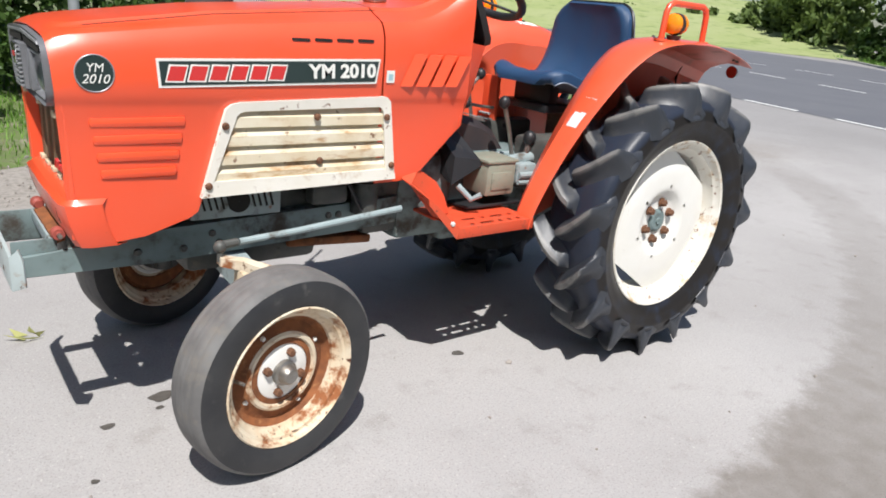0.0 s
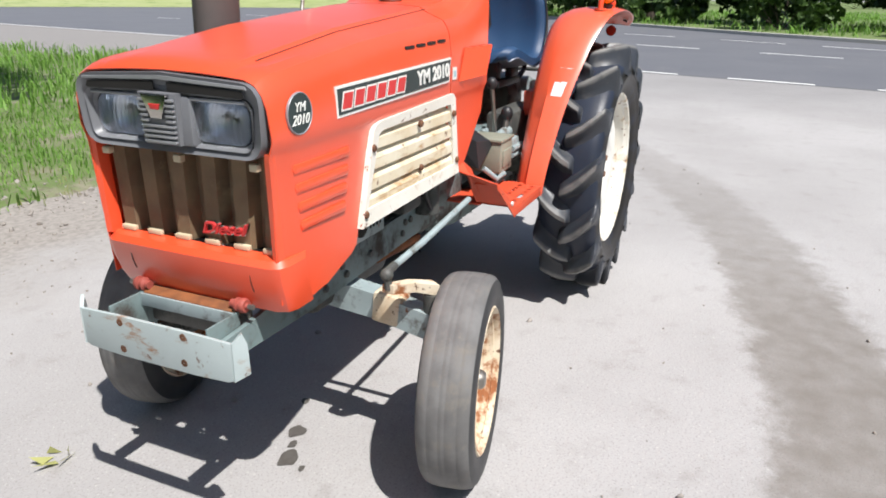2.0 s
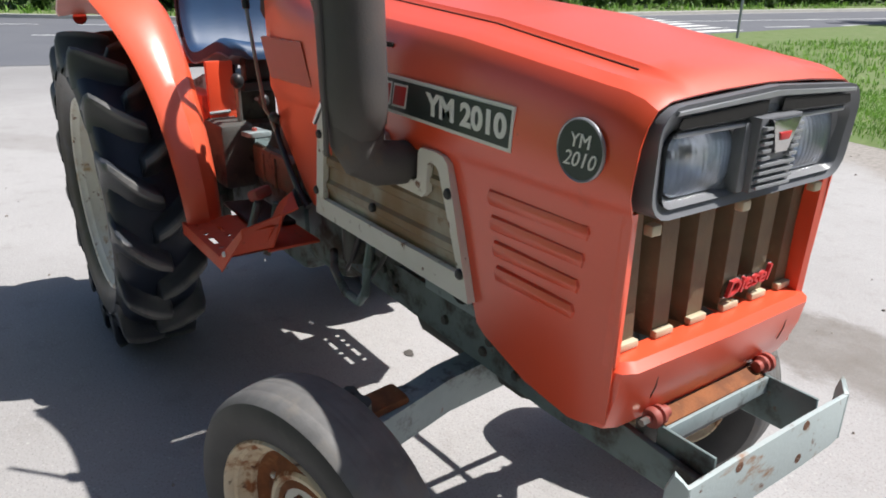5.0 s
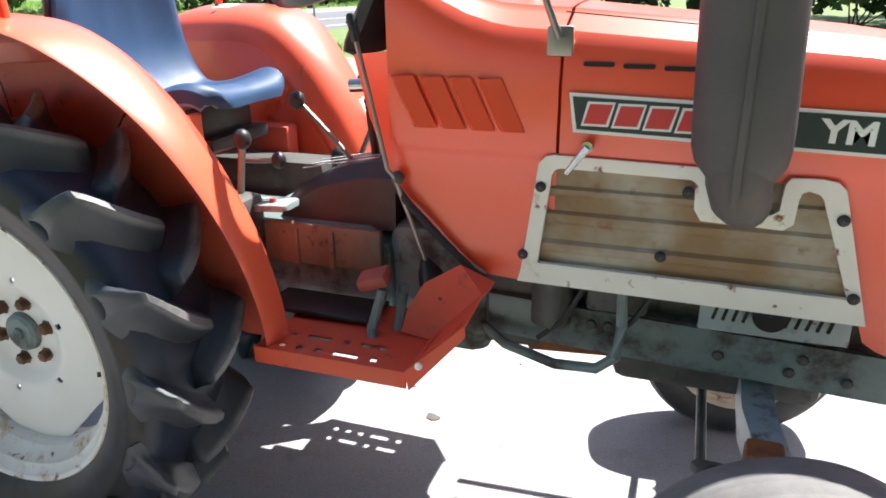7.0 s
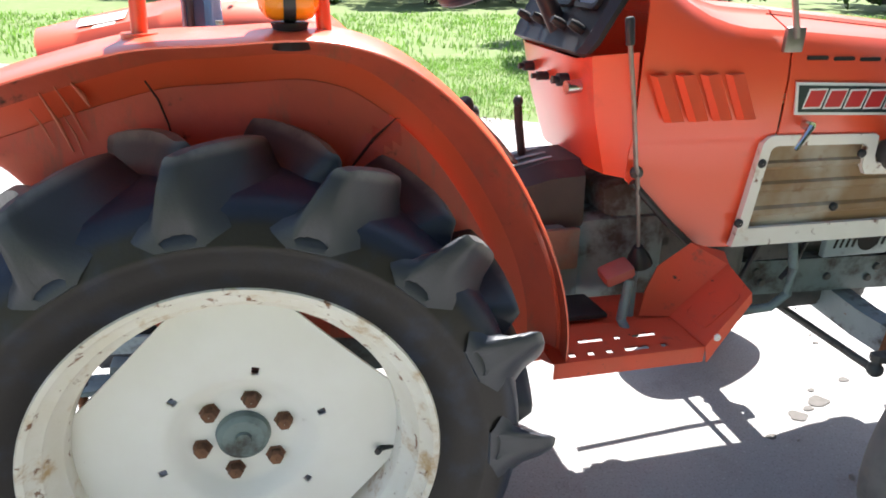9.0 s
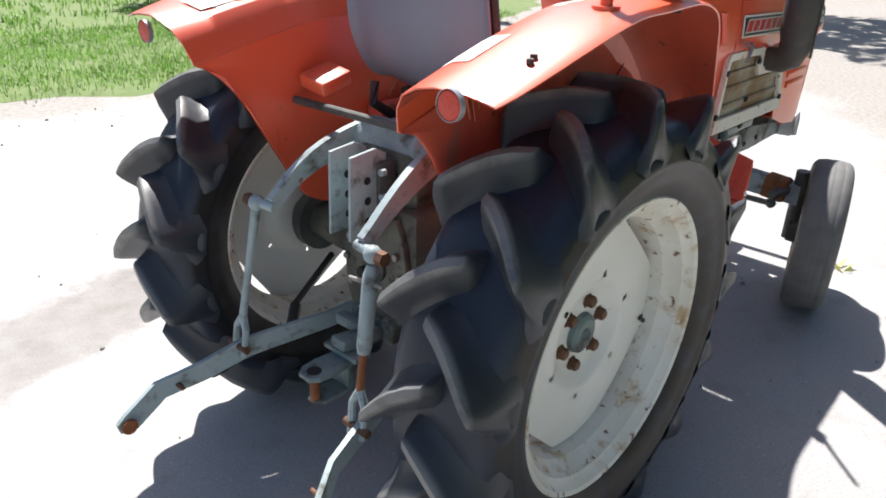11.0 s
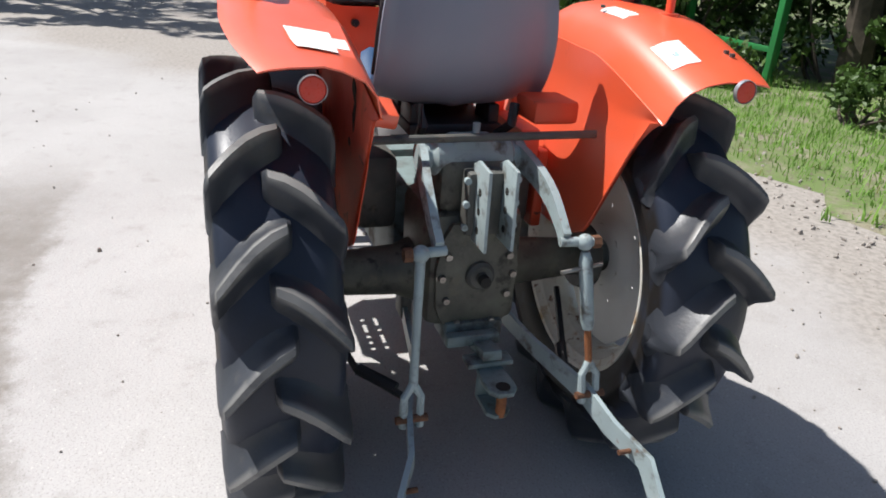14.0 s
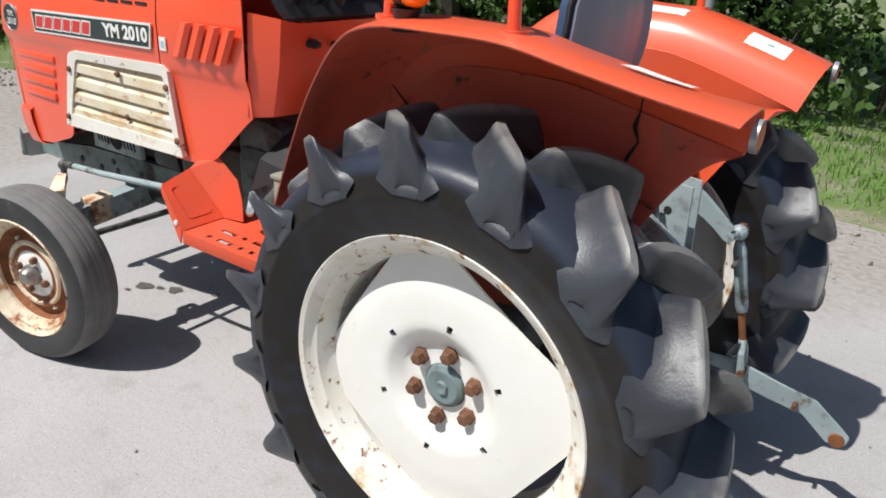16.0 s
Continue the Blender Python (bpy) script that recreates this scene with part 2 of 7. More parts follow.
AMBER = surface("amber_plastic", (0.95, 0.30, 0.01), 0.25, tone=(0.85, 0.22, 0.01), grain=200, bump=0.02)
REFLECT = surface("red_reflector", (0.62, 0.045, 0.025), 0.3, tone=(0.5, 0.05, 0.03), tone_scale=60, grain=900, bump=0.2)
REDRUBBER = surface("faded_red_rubber", (0.36, 0.075, 0.055), 0.6, tone=(0.26, 0.07, 0.055), grain=200, bump=0.1)
# near-black for slots, holes and openings, their inner shade put into the colour
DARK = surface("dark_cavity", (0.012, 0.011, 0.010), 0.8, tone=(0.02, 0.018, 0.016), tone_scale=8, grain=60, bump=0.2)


def worn_crest(m, r0, r1, col):
    """Rubber rubbed pale and dusty on the running crest of each lug, by its distance from the axle."""
    n, l = m.node_tree.nodes, m.node_tree.links
    b = n["Principled BSDF"]
    old = b.inputs["Base Color"].links[0].from_socket
    sep = n.new("ShaderNodeSeparateXYZ")
    co = n.new("ShaderNodeTexCoord").outputs["Object"]
    l.new(co, sep.inputs[0])
    rad = math_node(n, l, 'SQRT', math_node(n, l, 'ADD', math_node(n, l, 'MULTIPLY', sep.outputs[0], sep.outputs[0]), math_node(n, l, 'MULTIPLY', sep.outputs[2], sep.outputs[2])))
    f = math_node(n, l, 'MULTIPLY', ramp_node(n, l, rad, r0, r1), ramp_node(n, l, noise_node(n, l, co, 16.0, 5.0), 0.22, 0.55))
    l.new(mix_node(n, l, f, old, col), b.inputs["Base Color"])


worn_crest(LUG, 0.508, 0.525, (0.175, 0.172, 0.165))
worn_crest(RUBBER, 0.445, 0.425, (0.017, 0.015, 0.014))
RUBBER.node_tree.nodes["Principled BSDF"].inputs["Specular IOR Level"].default_value = 0.3


def perforated():
    """Cream sheet with rows of small round holes, rust-stained."""
    m, n, l, b = tree_of("perforated_cream_sheet")
    co = n.new("ShaderNodeTexCoord").outputs["Object"]
    base = mix_node(n, l, ramp_node(n, l, noise_node(n, l, co, 5.0), 0.32, 0.60), (0.41, 0.37, 0.30), (0.25, 0.150, 0.07))
    base = mix_node(n, l, ramp_node(n, l, noise_node(n, l, co, 18.0, 6.0), 0.56, 0.72), base, (0.22, 0.12, 0.06))
    v = n.new("ShaderNodeTexVoronoi")
    v.inputs["Scale"].default_value, v.inputs["Randomness"].default_value = 1.0, 0.0
    mp = n.new("ShaderNodeMapping")
    mp.inputs["Scale"].default_value, mp.inputs["Location"].default_value = (190.0, 0.0, 190.0), (0.0, 0.5, 0.0)
    l.new(co, mp.inputs["Vector"])
    l.new(mp.outputs["Vector"], v.inputs["Vector"])
    hole = ramp_node(n, l, v.outputs["Distance"], 0.42, 0.34)
    l.new(mix_node(n, l, math_node(n, l, 'MULTIPLY', hole, 0.75), base, (0.03, 0.025, 0.02)), b.inputs["Base Color"])
    b.inputs["Roughness"].default_value = 0.65
    return m


PERF = perforated()


def glass(name, tint=(1, 1, 1), rough=0.05, through_it=1.0):
    m, n, l, b = tree_of(name)
    b.inputs["Base Color"].default_value = (*tint, 1)
    b.inputs["Roughness"].default_value = rough
    b.inputs["Transmission Weight"].default_value = through_it
    b.inputs["IOR"].default_value = 1.45
    return m


LENS = glass("headlight_glass", (0.93, 0.96, 1.0), 0.30, 1.0)
lens_shader = LENS.node_tree.nodes["Principled BSDF"]
lens_shader.inputs["IOR"].default_value = 1.08
lens_shader.inputs["Coat Weight"].default_value = 1.0
lens_shader.inputs["Coat Roughness"].default_value = 0.12
wave = LENS.node_tree.nodes.new("ShaderNodeTexWave")
wave.bands_direction = 'Y'
wave.inputs["Scale"].default_value = 30.0
LENS.node_tree.links.new(LENS.node_tree.nodes.new("ShaderNodeTexCoord").outputs["Object"], wave.inputs["Vector"])
lens_bump = LENS.node_tree.nodes.new("ShaderNodeBump")
lens_bump.inputs["Strength"].default_value, lens_bump.inputs["Distance"].default_value = 0.5, 0.004
LENS.node_tree.links.new(wave.outputs["Fac"], lens_bump.inputs["Height"])
LENS.node_tree.links.new(lens_bump.outputs["Normal"], lens_shader.inputs["Normal"])
REFLECTOR = surface("lamp_reflector", (0.58, 0.63, 0.70), 0.34, metal=1.0, tone=(0.44, 0.48, 0.54), tone_scale=14.0, grain=120, bump=0.1)
PAPER = surface("worn_paper_label", (0.84, 0.81, 0.77), 0.5, tone=(0.80, 0.70, 0.63), tone_scale=22.0, tone_amt=0.6, dirt=(0.72, 0.30, 0.18), dirt_scale=24.0, dirt_at=(0.66, 0.74), grain=200, bump=0.05)


def ground_material():
    """Pale worn asphalt with grit, patches of dust, a dark curved tyre track and oil spots; brown gravel towards the verges."""
    m, n, l, b = tree_of("pale_worn_asphalt")
    geo = n.new("ShaderNodeNewGeometry").outputs["Position"]
    sep = n.new("ShaderNodeSeparateXYZ")
    l.new(geo, sep.inputs[0])
    X, Y = sep.outputs[0], sep.outputs[1]
    c = mix_node(n, l, ramp_node(n, l, noise_node(n, l, geo, 0.55, 5.0), 0.35, 0.68), (0.400, 0.386, 0.380), (0.335, 0.321, 0.314))
    c = mix_node(n, l, math_node(n, l, 'MULTIPLY', ramp_node(n, l, noise_node(n, l, geo, 7.0, 6.0, 0.65), 0.52, 0.74), 0.45), c, (0.25, 0.232, 0.215))
    c = mix_node(n, l, math_node(n, l, 'MULTIPLY', ramp_node(n, l, noise_node(n, l, geo, 150.0, 2.0), 0.50, 0.72), 0.5), c, (0.19, 0.18, 0.17))
    c = mix_node(n, l, math_node(n, l, 'MULTIPLY', ramp_node(n, l, noise_node(n, l, geo, 95.0, 2.0), 0.62, 0.72), 0.5), c, (0.56, 0.54, 0.51))
    wob = math_node(n, l, 'MULTIPLY', math_node(n, l, 'SUBTRACT', noise_node(n, l, geo, 1.3, 5.0), 0.5), 1.6)
    # bare brown grit beside the verges
    yy = math_node(n, l, 'ADD', Y, wob)
    grit = math_node(n, l, 'MAXIMUM', ramp_node(n, l, yy, -1.35, -2.3), ramp_node(n, l, yy, 3.9, 4.5))
    front = ramp_node(n, l, math_node(n, l, 'SUBTRACT', X, math_node(n, l, 'MULTIPLY', math_node(n, l, 'ADD', Y, wob), 1.3)), 3.6, 5.2)
    side = ramp_node(n, l, X, -7.0, -4.5)
    grit = math_node(n, l, 'MAXIMUM', math_node(n, l, 'MULTIPLY', grit, side), front)
    gcol = mix_node(n, l, ramp_node(n, l, noise_node(n, l, geo, 26.0, 6.0, 0.7), 0.4, 0.65), (0.315, 0.285, 0.255), (0.20, 0.178, 0.155))
    c = mix_node(n, l, math_node(n, l, 'MULTIPLY', grit, 0.85), c, gcol)
    # dark curved tyre track
    dx, dy = math_node(n, l, 'SUBTRACT', X, TRACK[0]), math_node(n, l, 'SUBTRACT', Y, TRACK[1])
    rad = math_node(n, l, 'SQRT', math_node(n, l, 'ADD', math_node(n, l, 'MULTIPLY', dx, dx), math_node(n, l, 'MULTIPLY', dy, dy)))
    rag = math_node(n, l, 'ADD', math_node(n, l, 'MULTIPLY', wob, 0.09), math_node(n, l, 'MULTIPLY', math_node(n, l, 'SUBTRACT', noise_node(n, l, geo, 6.0, 6.0, 0.7), 0.5), 0.34))
    off = math_node(n, l, 'ABSOLUTE', math_node(n, l, 'ADD', math_node(n, l, 'SUBTRACT', rad, TRACK[2]), rag))
    band = ramp_node(n, l, off, 0.29, 0.16)
    ahead = math_node(n, l, 'MULTIPLY', math_node(n, l, 'MULTIPLY', ramp_node(n, l, X, 3.2, 1.4), math_node(n, l, 'ADD', math_node(n, l, 'MULTIPLY', ramp_node(n, l, X, -2.2, .6), .58), math_node(n, l, 'MULTIPLY', ramp_node(n, l, X, -8.0, -1.5), .42))), ramp_node(n, l, Y, -3.5, -1.5))
    band = math_node(n, l, 'MULTIPLY', math_node(n, l, 'MULTIPLY', band, ahead), math_node(n, l, 'ADD', math_node(n, l, 'MULTIPLY', noise_node(n, l, geo, 9.0, 5.0), 0.7), 0.36))
    c = mix_node(n, l, band, c, (0.155, 0.135, 0.115))
    # greyer asphalt between the apron and the road
    c = mix_node(n, l, math_node(n, l, 'MULTIPLY', ramp_node(n, l, math_node(n, l, 'ADD', X, wob), -4.5, -8.5), 0.55), c, (0.20, 0.195, 0.195))
    l.new(c, b.inputs["Base Color"])
    b.inputs["Roughness"].default_value = 0.9
    bp = n.new("ShaderNodeBump")
    bp.inputs["Strength"].default_value, bp.inputs["Distance"].default_value = 0.35, 0.004
    hgt = math_node(n, l, 'ADD', noise_node(n, l, geo, 190.0, 3.0), math_node(n, l, 'MULTIPLY', noise_node(n, l, geo, 30.0, 5.0), 2.0))
    l.new(hgt, bp.inputs["Height"])
    l.new(bp.outputs["Normal"], b.inputs["Normal"])
    return m


TRACK = (1.55, -6.70, 8.20)              # centre and radius of the curved track on the apron
GROUND = ground_material()
ROAD = surface("road_asphalt", (0.118, 0.122, 0.138), 0.85, tone=(0.15, 0.153, 0.165), tone_scale=0.5, dirt=(0.17, 0.168, 0.17), dirt_scale=1.1, dirt_at=(0.58, 0.8), grain=150, bump=0.3)
LINE = surface("worn_white_road_paint", (0.76, 0.76, 0.74), 0.7, tone=(0.6, 0.6, 0.58), tone_scale=3.0, dirt=(0.35, 0.35, 0.34), dirt_scale=9.0, dirt_at=(0.62, 0.8), grain=150, bump=0.2)
KERB = surface("concrete_kerb", (0.42, 0.41, 0.38), 0.85, tone=(0.32, 0.31, 0.28), tone_scale=2.0, grain=100, bump=0.3)
OIL = surface("oil_stain", (0.075, 0.066, 0.058), 0.7, tone=(0.12, 0.11, 0.10), tone_scale=40.0, grain=200, bump=0.1)
SOIL = surface("verge_soil", (0.125, 0.185, 0.055), 0.95, tone=(0.21, 0.22, 0.11), tone_scale=2.2, dirt=(0.10, 0.15, 0.035), dirt_scale=6.0, dirt_at=(0.45, 0.65), grain=60, bump=0.6)
DIRT = surface("bare_gravelly_soil", (0.20, 0.185, 0.125), 0.95, tone=(0.28, 0.255, 0.20), tone_scale=1.4, dirt=(0.115, 0.165, 0.05), dirt_scale=2.6, dirt_at=(0.36, 0.54), dirt2=(0.13, 0.11, 0.08), dirt2_scale=30.0, dirt2_at=(0.55, 0.65), grain=70, bump=0.8)
BANK = surface("pale_rough_grass", (0.27, 0.32, 0.12), 0.95, tone=(0.36, 0.37, 0.20), tone_scale=.25, dirt=(0.16, 0.22, 0.06), dirt_scale=.7, dirt_at=(0.5, 0.7), grain=8, bump=0.6)
PEBBLE = surface("pebble", (0.34, 0.31, 0.28), 0.9, tone=(0.2, 0.18, 0.16), tone_scale=9.0, grain=200, bump=0.2)


def leaf_material(name, a, b_col, trans=0.25):
    m, n, l, b = tree_of(name)
    rnd = n.new("ShaderNodeNewGeometry").outputs["Random Per Island"]
    co = n.new("ShaderNodeTexCoord").outputs["Object"]
    c = mix_node(n, l, rnd, a, b_col)
    c = mix_node(n, l, math_node(n, l, 'MULTIPLY', ramp_node(n, l, noise_node(n, l, co, 1.2, 3.0), 0.4, 0.65), 0.5), c, tuple(v * 0.6 for v in a))
    l.new(c, b.inputs["Base Color"])
    b.inputs["Roughness"].default_value = 0.55
    tr = n.new("ShaderNodeBsdfTranslucent")
    l.new(c, tr.inputs["Color"])
    mx = n.new("ShaderNodeMixShader")
    mx.inputs[0].default_value = trans
    l.new(b.outputs[0], mx.inputs[1])
    l.new(tr.outputs[0], mx.inputs[2])
    l.new(mx.outputs[0], n["Material Output"].inputs["Surface"])
    return m


GRASS = leaf_material("grass_blades", (0.14, 0.30, 0.045), (0.27, 0.46, 0.09), 0.42)
GRASSDRY = leaf_material("dry_grass", (0.30, 0.28, 0.11), (0.22, 0.27, 0.08), 0.3)
LEAF = leaf_material("bush_leaves", (0.045, 0.095, 0.018), (0.085, 0.155, 0.03), 0.25)
LEAFDARK = leaf_material("tree_leaves", (0.03, 0.065, 0.014), (0.06, 0.11, 0.022), 0.2)
LEAFPALE = leaf_material("willow_leaves", (0.12, 0.18, 0.045), (0.18, 0.25, 0.07), 0.3)
BARK = surface("bark", (0.10, 0.08, 0.06), 0.9, tone=(0.05, 0.04, 0.03), tone_scale=8.0, tone_amt=0.9, grain=50, bump=0.6, stretch=(1, 1, 0.2))
POLEMETAL = surface("galvanised_pole", (0.34, 0.36, 0.38), 0.5, metal=0.3, tone=(0.27, 0.28, 0.3), tone_scale=4.0, grain=200, bump=0.05)
GREENPAINT = surface("green_fence_paint", (0.02, 0.20, 0.05), 0.45, tone=(0.03, 0.14, 0.05), tone_scale=6.0, grain=200, bump=0.05)

# ---- building tools ----
def part(name, bm, material, parent=None, label="", sharp=32.0, at=None):
    """Links a bmesh as one mesh object under a thing or a part."""
    bmesh.ops.recalc_face_normals(bm, faces=bm.faces)
    for f in bm.faces:
        f.smooth = True
    for e in bm.edges:
        if len(e.link_faces) == 2 and e.calc_face_angle(0.0) > radians(sharp):
            e.smooth = False
    me = bpy.data.meshes.new(name)
    bm.to_mesh(me)
    bm.free()
    me.materials.append(material)
    ob = new(name, me)
    if parent:
        ob.parent = parent
    if at is not None:
        ob.matrix_basis = at
    return tagged(ob, label) if label else ob


def again(ob, at, parent=None):
    """One more object on the same mesh."""
    o = new(ob.name.split(".")[0], ob.data)
    o.parent = parent or ob.parent
    o.matrix_basis = at
    return o


def put_in(bm, verts, faces, m=None):
    vs = [bm.verts.new(m @ Vector(v) if m else v) for v in verts]
    fs = []
    for f in faces:
        try:
            fs.append(bm.faces.new([vs[i] for i in f]))
        except ValueError:
            pass
    return vs, fs


def box(bm, c, size, rot=(0, 0, 0), bevel=0.0, seg=2):
    x, y, z = (s / 2 for s in size)
    v = [(-x, -y, -z), (x, -y, -z), (x, y, -z), (-x, y, -z), (-x, -y, z), (x, -y, z), (x, y, z), (-x, y, z)]
    vs, fs = put_in(bm, v, [(0, 3, 2, 1), (4, 5, 6, 7), (0, 1, 5, 4), (1, 2, 6, 5), (2, 3, 7, 6), (3, 0, 4, 7)], pose(*c, *rot))
    if bevel:
        bmesh.ops.bevel(bm, geom=list({e for f in fs for e in f.edges}), offset=bevel, segments=seg, affect='EDGES', profile=0.5)
    return bm


def frame_of(d):
    d = d.normalized()
    a = d.cross(Vector((0, 0, 1)))
    if a.length < 1e-3:
        a = Vector((1, 0, 0))
    a.normalize()
    return a, d.cross(a).normalized()


def tube(bm, pts, r, seg=10, caps=True, flat=1.0):
    """A round bar along a line of points; r may be a list; flat squeezes it one way."""
    pts = [Vector(p) for p in pts]
    rings = []
    ref = None
    for i, p in enumerate(pts):
        d = (pts[min(i + 1, len(pts) - 1)] - pts[max(i - 1, 0)])
        a, b = frame_of(d)
        if ref is not None and a.dot(ref) < 0:
            a, b = -a, -b
        ref = a
        rr = r[i] if isinstance(r, (list, tuple)) else r
        rings.append([bm.verts.new(p + a * rr * math.cos(2 * math.pi * k / seg) + b * rr * flat * math.sin(2 * math.pi * k / seg)) for k in range(seg)])
    for u, v in zip(rings, rings[1:]):
        for k in range(seg):
            bm.faces.new((u[k], u[(k + 1) % seg], v[(k + 1) % seg], v[k]))
    if caps:
        bm.faces.new(rings[0][::-1])
        bm.faces.new(rings[-1])
    return bm


def lathe(bm, prof, seg=48, m=None, closed=True, wave=None):
    """Turns a profile of (radius, y) round the y axis."""
    rings = []
    for k in range(seg):
        a = 2 * math.pi * k / seg
        rings.append([bm.verts.new((m @ Vector((r * math.cos(a), y, r * math.sin(a)))) if m else (r * math.cos(a), y, r * math.sin(a))) for r, y in prof])
    n = len(prof)
    for k in range(seg):
        u, v = rings[k], rings[(k + 1) % seg]
        for i in range(n if closed else n - 1):
            j = (i + 1) % n
            bm.faces.new((u[i], u[j], v[j], v[i]))
    return bm


def loft(bm, rows, close=False, cap=False):
    """Joins rows of equal length into a skin."""
    vs = [[bm.verts.new(p) for p in row] for row in rows]
    n = len(rows[0])
    for u, v in zip(vs, vs[1:]):
        for i in range(n if close else n - 1):
            j = (i + 1) % n
            bm.faces.new((u[i], u[j], v[j], v[i]))
    if cap:
        bm.faces.new(vs[0][::-1])
        bm.faces.new(vs[-1])
    return vs


def slab(bm, outline, a, b, bevel=0.0, m=None):
    """A flat outline (u, v) made into a plate from w = a to w = b; m maps (u, v, w) to the place."""
    n = len(outline)
    v = [(*p, a) for p in outline] + [(*p, b) for p in outline]
    f = [tuple(range(n))[::-1], tuple(range(n, 2 * n))] + [(i, (i + 1) % n, n + (i + 1) % n, n + i) for i in range(n)]
    vs, fs = put_in(bm, v, f, m)
    if bevel:
        bmesh.ops.bevel(bm, geom=list(set(fs[0].edges) | set(fs[1].edges)), offset=bevel, segments=2, affect='EDGES', profile=0.5)
    return bm


def ring(bm, outer, inner, a, b, m=None, lip=0.0):
    """A flat frame between two outlines of equal length, from w = a to w = b, its inner edge lower by lip."""
    n = len(outer)
    v = [(*p, a) for p in outer] + [(*p, b) for p in outer] + [(*p, b - lip) for p in inner] + [(*p, a) for p in inner]
    f = []
    for i in range(n):
        j = (i + 1) % n
        for k in range(4):
            q = (k + 1) % 4
            f.append((k * n + i, k * n + j, q * n + j, q * n + i))
    put_in(bm, v, f, m)
    return bm


def rounded(w, h, r, seg=5, cx=0.0, cy=0.0):
    """Outline of a rounded rectangle."""
    out = []
    for sx, sy, a0 in ((1, 1, 0), (-1, 1, 90), (-1, -1, 180), (1, -1, 270)):
        for k in range(seg + 1):
            a = radians(a0 + 90 * k / seg)
            out.append((cx + sx * (w / 2 - r) + r * math.cos(a), cy + sy * (h / 2 - r) + r * math.sin(a)))
    return out


def solidify(bm, t):
    """Gives a skin thickness t against its normals."""
    bmesh.ops.recalc_face_normals(bm, faces=bm.faces)
    bmesh.ops.solidify(bm, geom=bm.faces[:], thickness=t)
    return bm


def ball(bm, c, r, seg=14, rows=9, sz=1.0):
    m = Matrix.Translation(c) @ Matrix.Diagonal((r, r, r * sz, 1))
    bmesh.ops.create_uvsphere(bm, u_segments=seg, v_segments=rows, radius=1.0, matrix=m)
    return bm


def lettering(text, size, m, depth=0.0008, shear=0.0, bold=0.0):
    """A word in the built-in font as a bmesh, laid by m."""
    cu = bpy.data.curves.new("word", 'FONT')
    cu.body, cu.size, cu.shear, cu.extrude, cu.offset, cu.align_x, cu.align_y = text, size, shear, depth, bold, 'CENTER', 'CENTER'
    ob = new("word", cu)
    bpy.context.view_layer.update()
    me = bpy.data.meshes.new_from_object(ob.evaluated_get(bpy.context.evaluated_depsgraph_get()))
    bpy.data.objects.remove(ob)
    bm = bmesh.new()
    bm.from_mesh(me)
    bmesh.ops.transform(bm, matrix=m, verts=bm.verts)
    return bm


def side_plane(s, y):
    """Maps (u, v, w) to the tractor's side s: u along x, v up, w outwards from y."""
    return Matrix(((1, 0, 0, 0), (0, 0, s, s * y), (0, 1, 0, 0), (0, 0, 0, 1)))


def read_plane(s, x, y, z, tilt=0.0):
    """Maps lettering to the side s so that it reads from outside."""
    return Matrix.Translation((x, s * y, z)) @ Matrix(((-s, 0, 0, 0), (0, 0, s, 0), (0, 1, 0, 0), (0, 0, 0, 1))) @ pose(0, 0, 0, 0, 0, tilt)


B = bmesh.new

# ---- ground, road, verges ----
def sheet(name, pts, z, material, label="", kind="structure"):
    bm = B()
    bm.faces.new([bm.verts.new((x, y, z)) for x, y in pts])
    ob = part(name, bm, material)
    return tagged(ob, label, name.split("_")[0], kind=kind)


sheet("ground", ((-900, -900), (900, -900), (900, 900), (-900, 900)), 0.0, GROUND, "pale worn asphalt apron with dust and a dark tyre track")


def lane(base, slope):
    """A line along the road, which runs a little askew to the apron and fans out towards the junction."""
    return lambda y: base + slope * max(-12.0, min(y, 8.0)) + 0.22 * (max(0.0, y - 8.0) + min(0.0, y + 12.0))


NEAR_LINE, MID_LINE, FAR_LINE = lane(-9.6, 0.28), lane(-16.2, 0.46), lane(-20.8, 0.62)
KERB_LINE = [(-13.0, 60), (-17.0, 26), (-17.6, 12), (-19.6, 6), (-24.5, 0.5), (-29.5, -4), (-35.0, -8.5), (-40.0, -12), (-46.0, -16.5), (-56, -23), (-75, -40), (-130, -58)]
road_edge = [(NEAR_LINE(y) + 0.12, y) for y in (-120, -40, -12, 0, 8, 25, 60)]
sheet("road", road_edge + [(-13, 60), (-17.6, 12), (-24.5, 0.5), (-35, -8.5), (-48, -20), (-85, -120)], 0.004, ROAD, "dark asphalt road with dashed white lines")
kb = B()
loft(kb, [[(x + 0.12, y, 0.0), (x + 0.10, y, 0.11), (x + 0.07, y, 0.125), (x - 0.12, y, 0.125), (x - 0.12, y, 0.0)] for x, y in KERB_LINE], cap=True)
tagged(part("kerb", kb, KERB), "pale concrete kerb along the far side of the road", "kerb", kind="structure")


def mark(line, y0, y1, w=0.13):
    bm = B()
    n = max(1, int((y1 - y0) / 4))
    rows = []
    for k in range(n + 1):
        y = y0 + (y1 - y0) * k / n
        rows.append([(line(y) - w / 2, y, 0.008), (line(y) + w / 2, y, 0.008)])
    loft(bm, rows)
    return tagged(part("road_marking", solidify(bm, 0.003), LINE), "worn white painted line on the road", "road marking", "lines on the road", "structure")


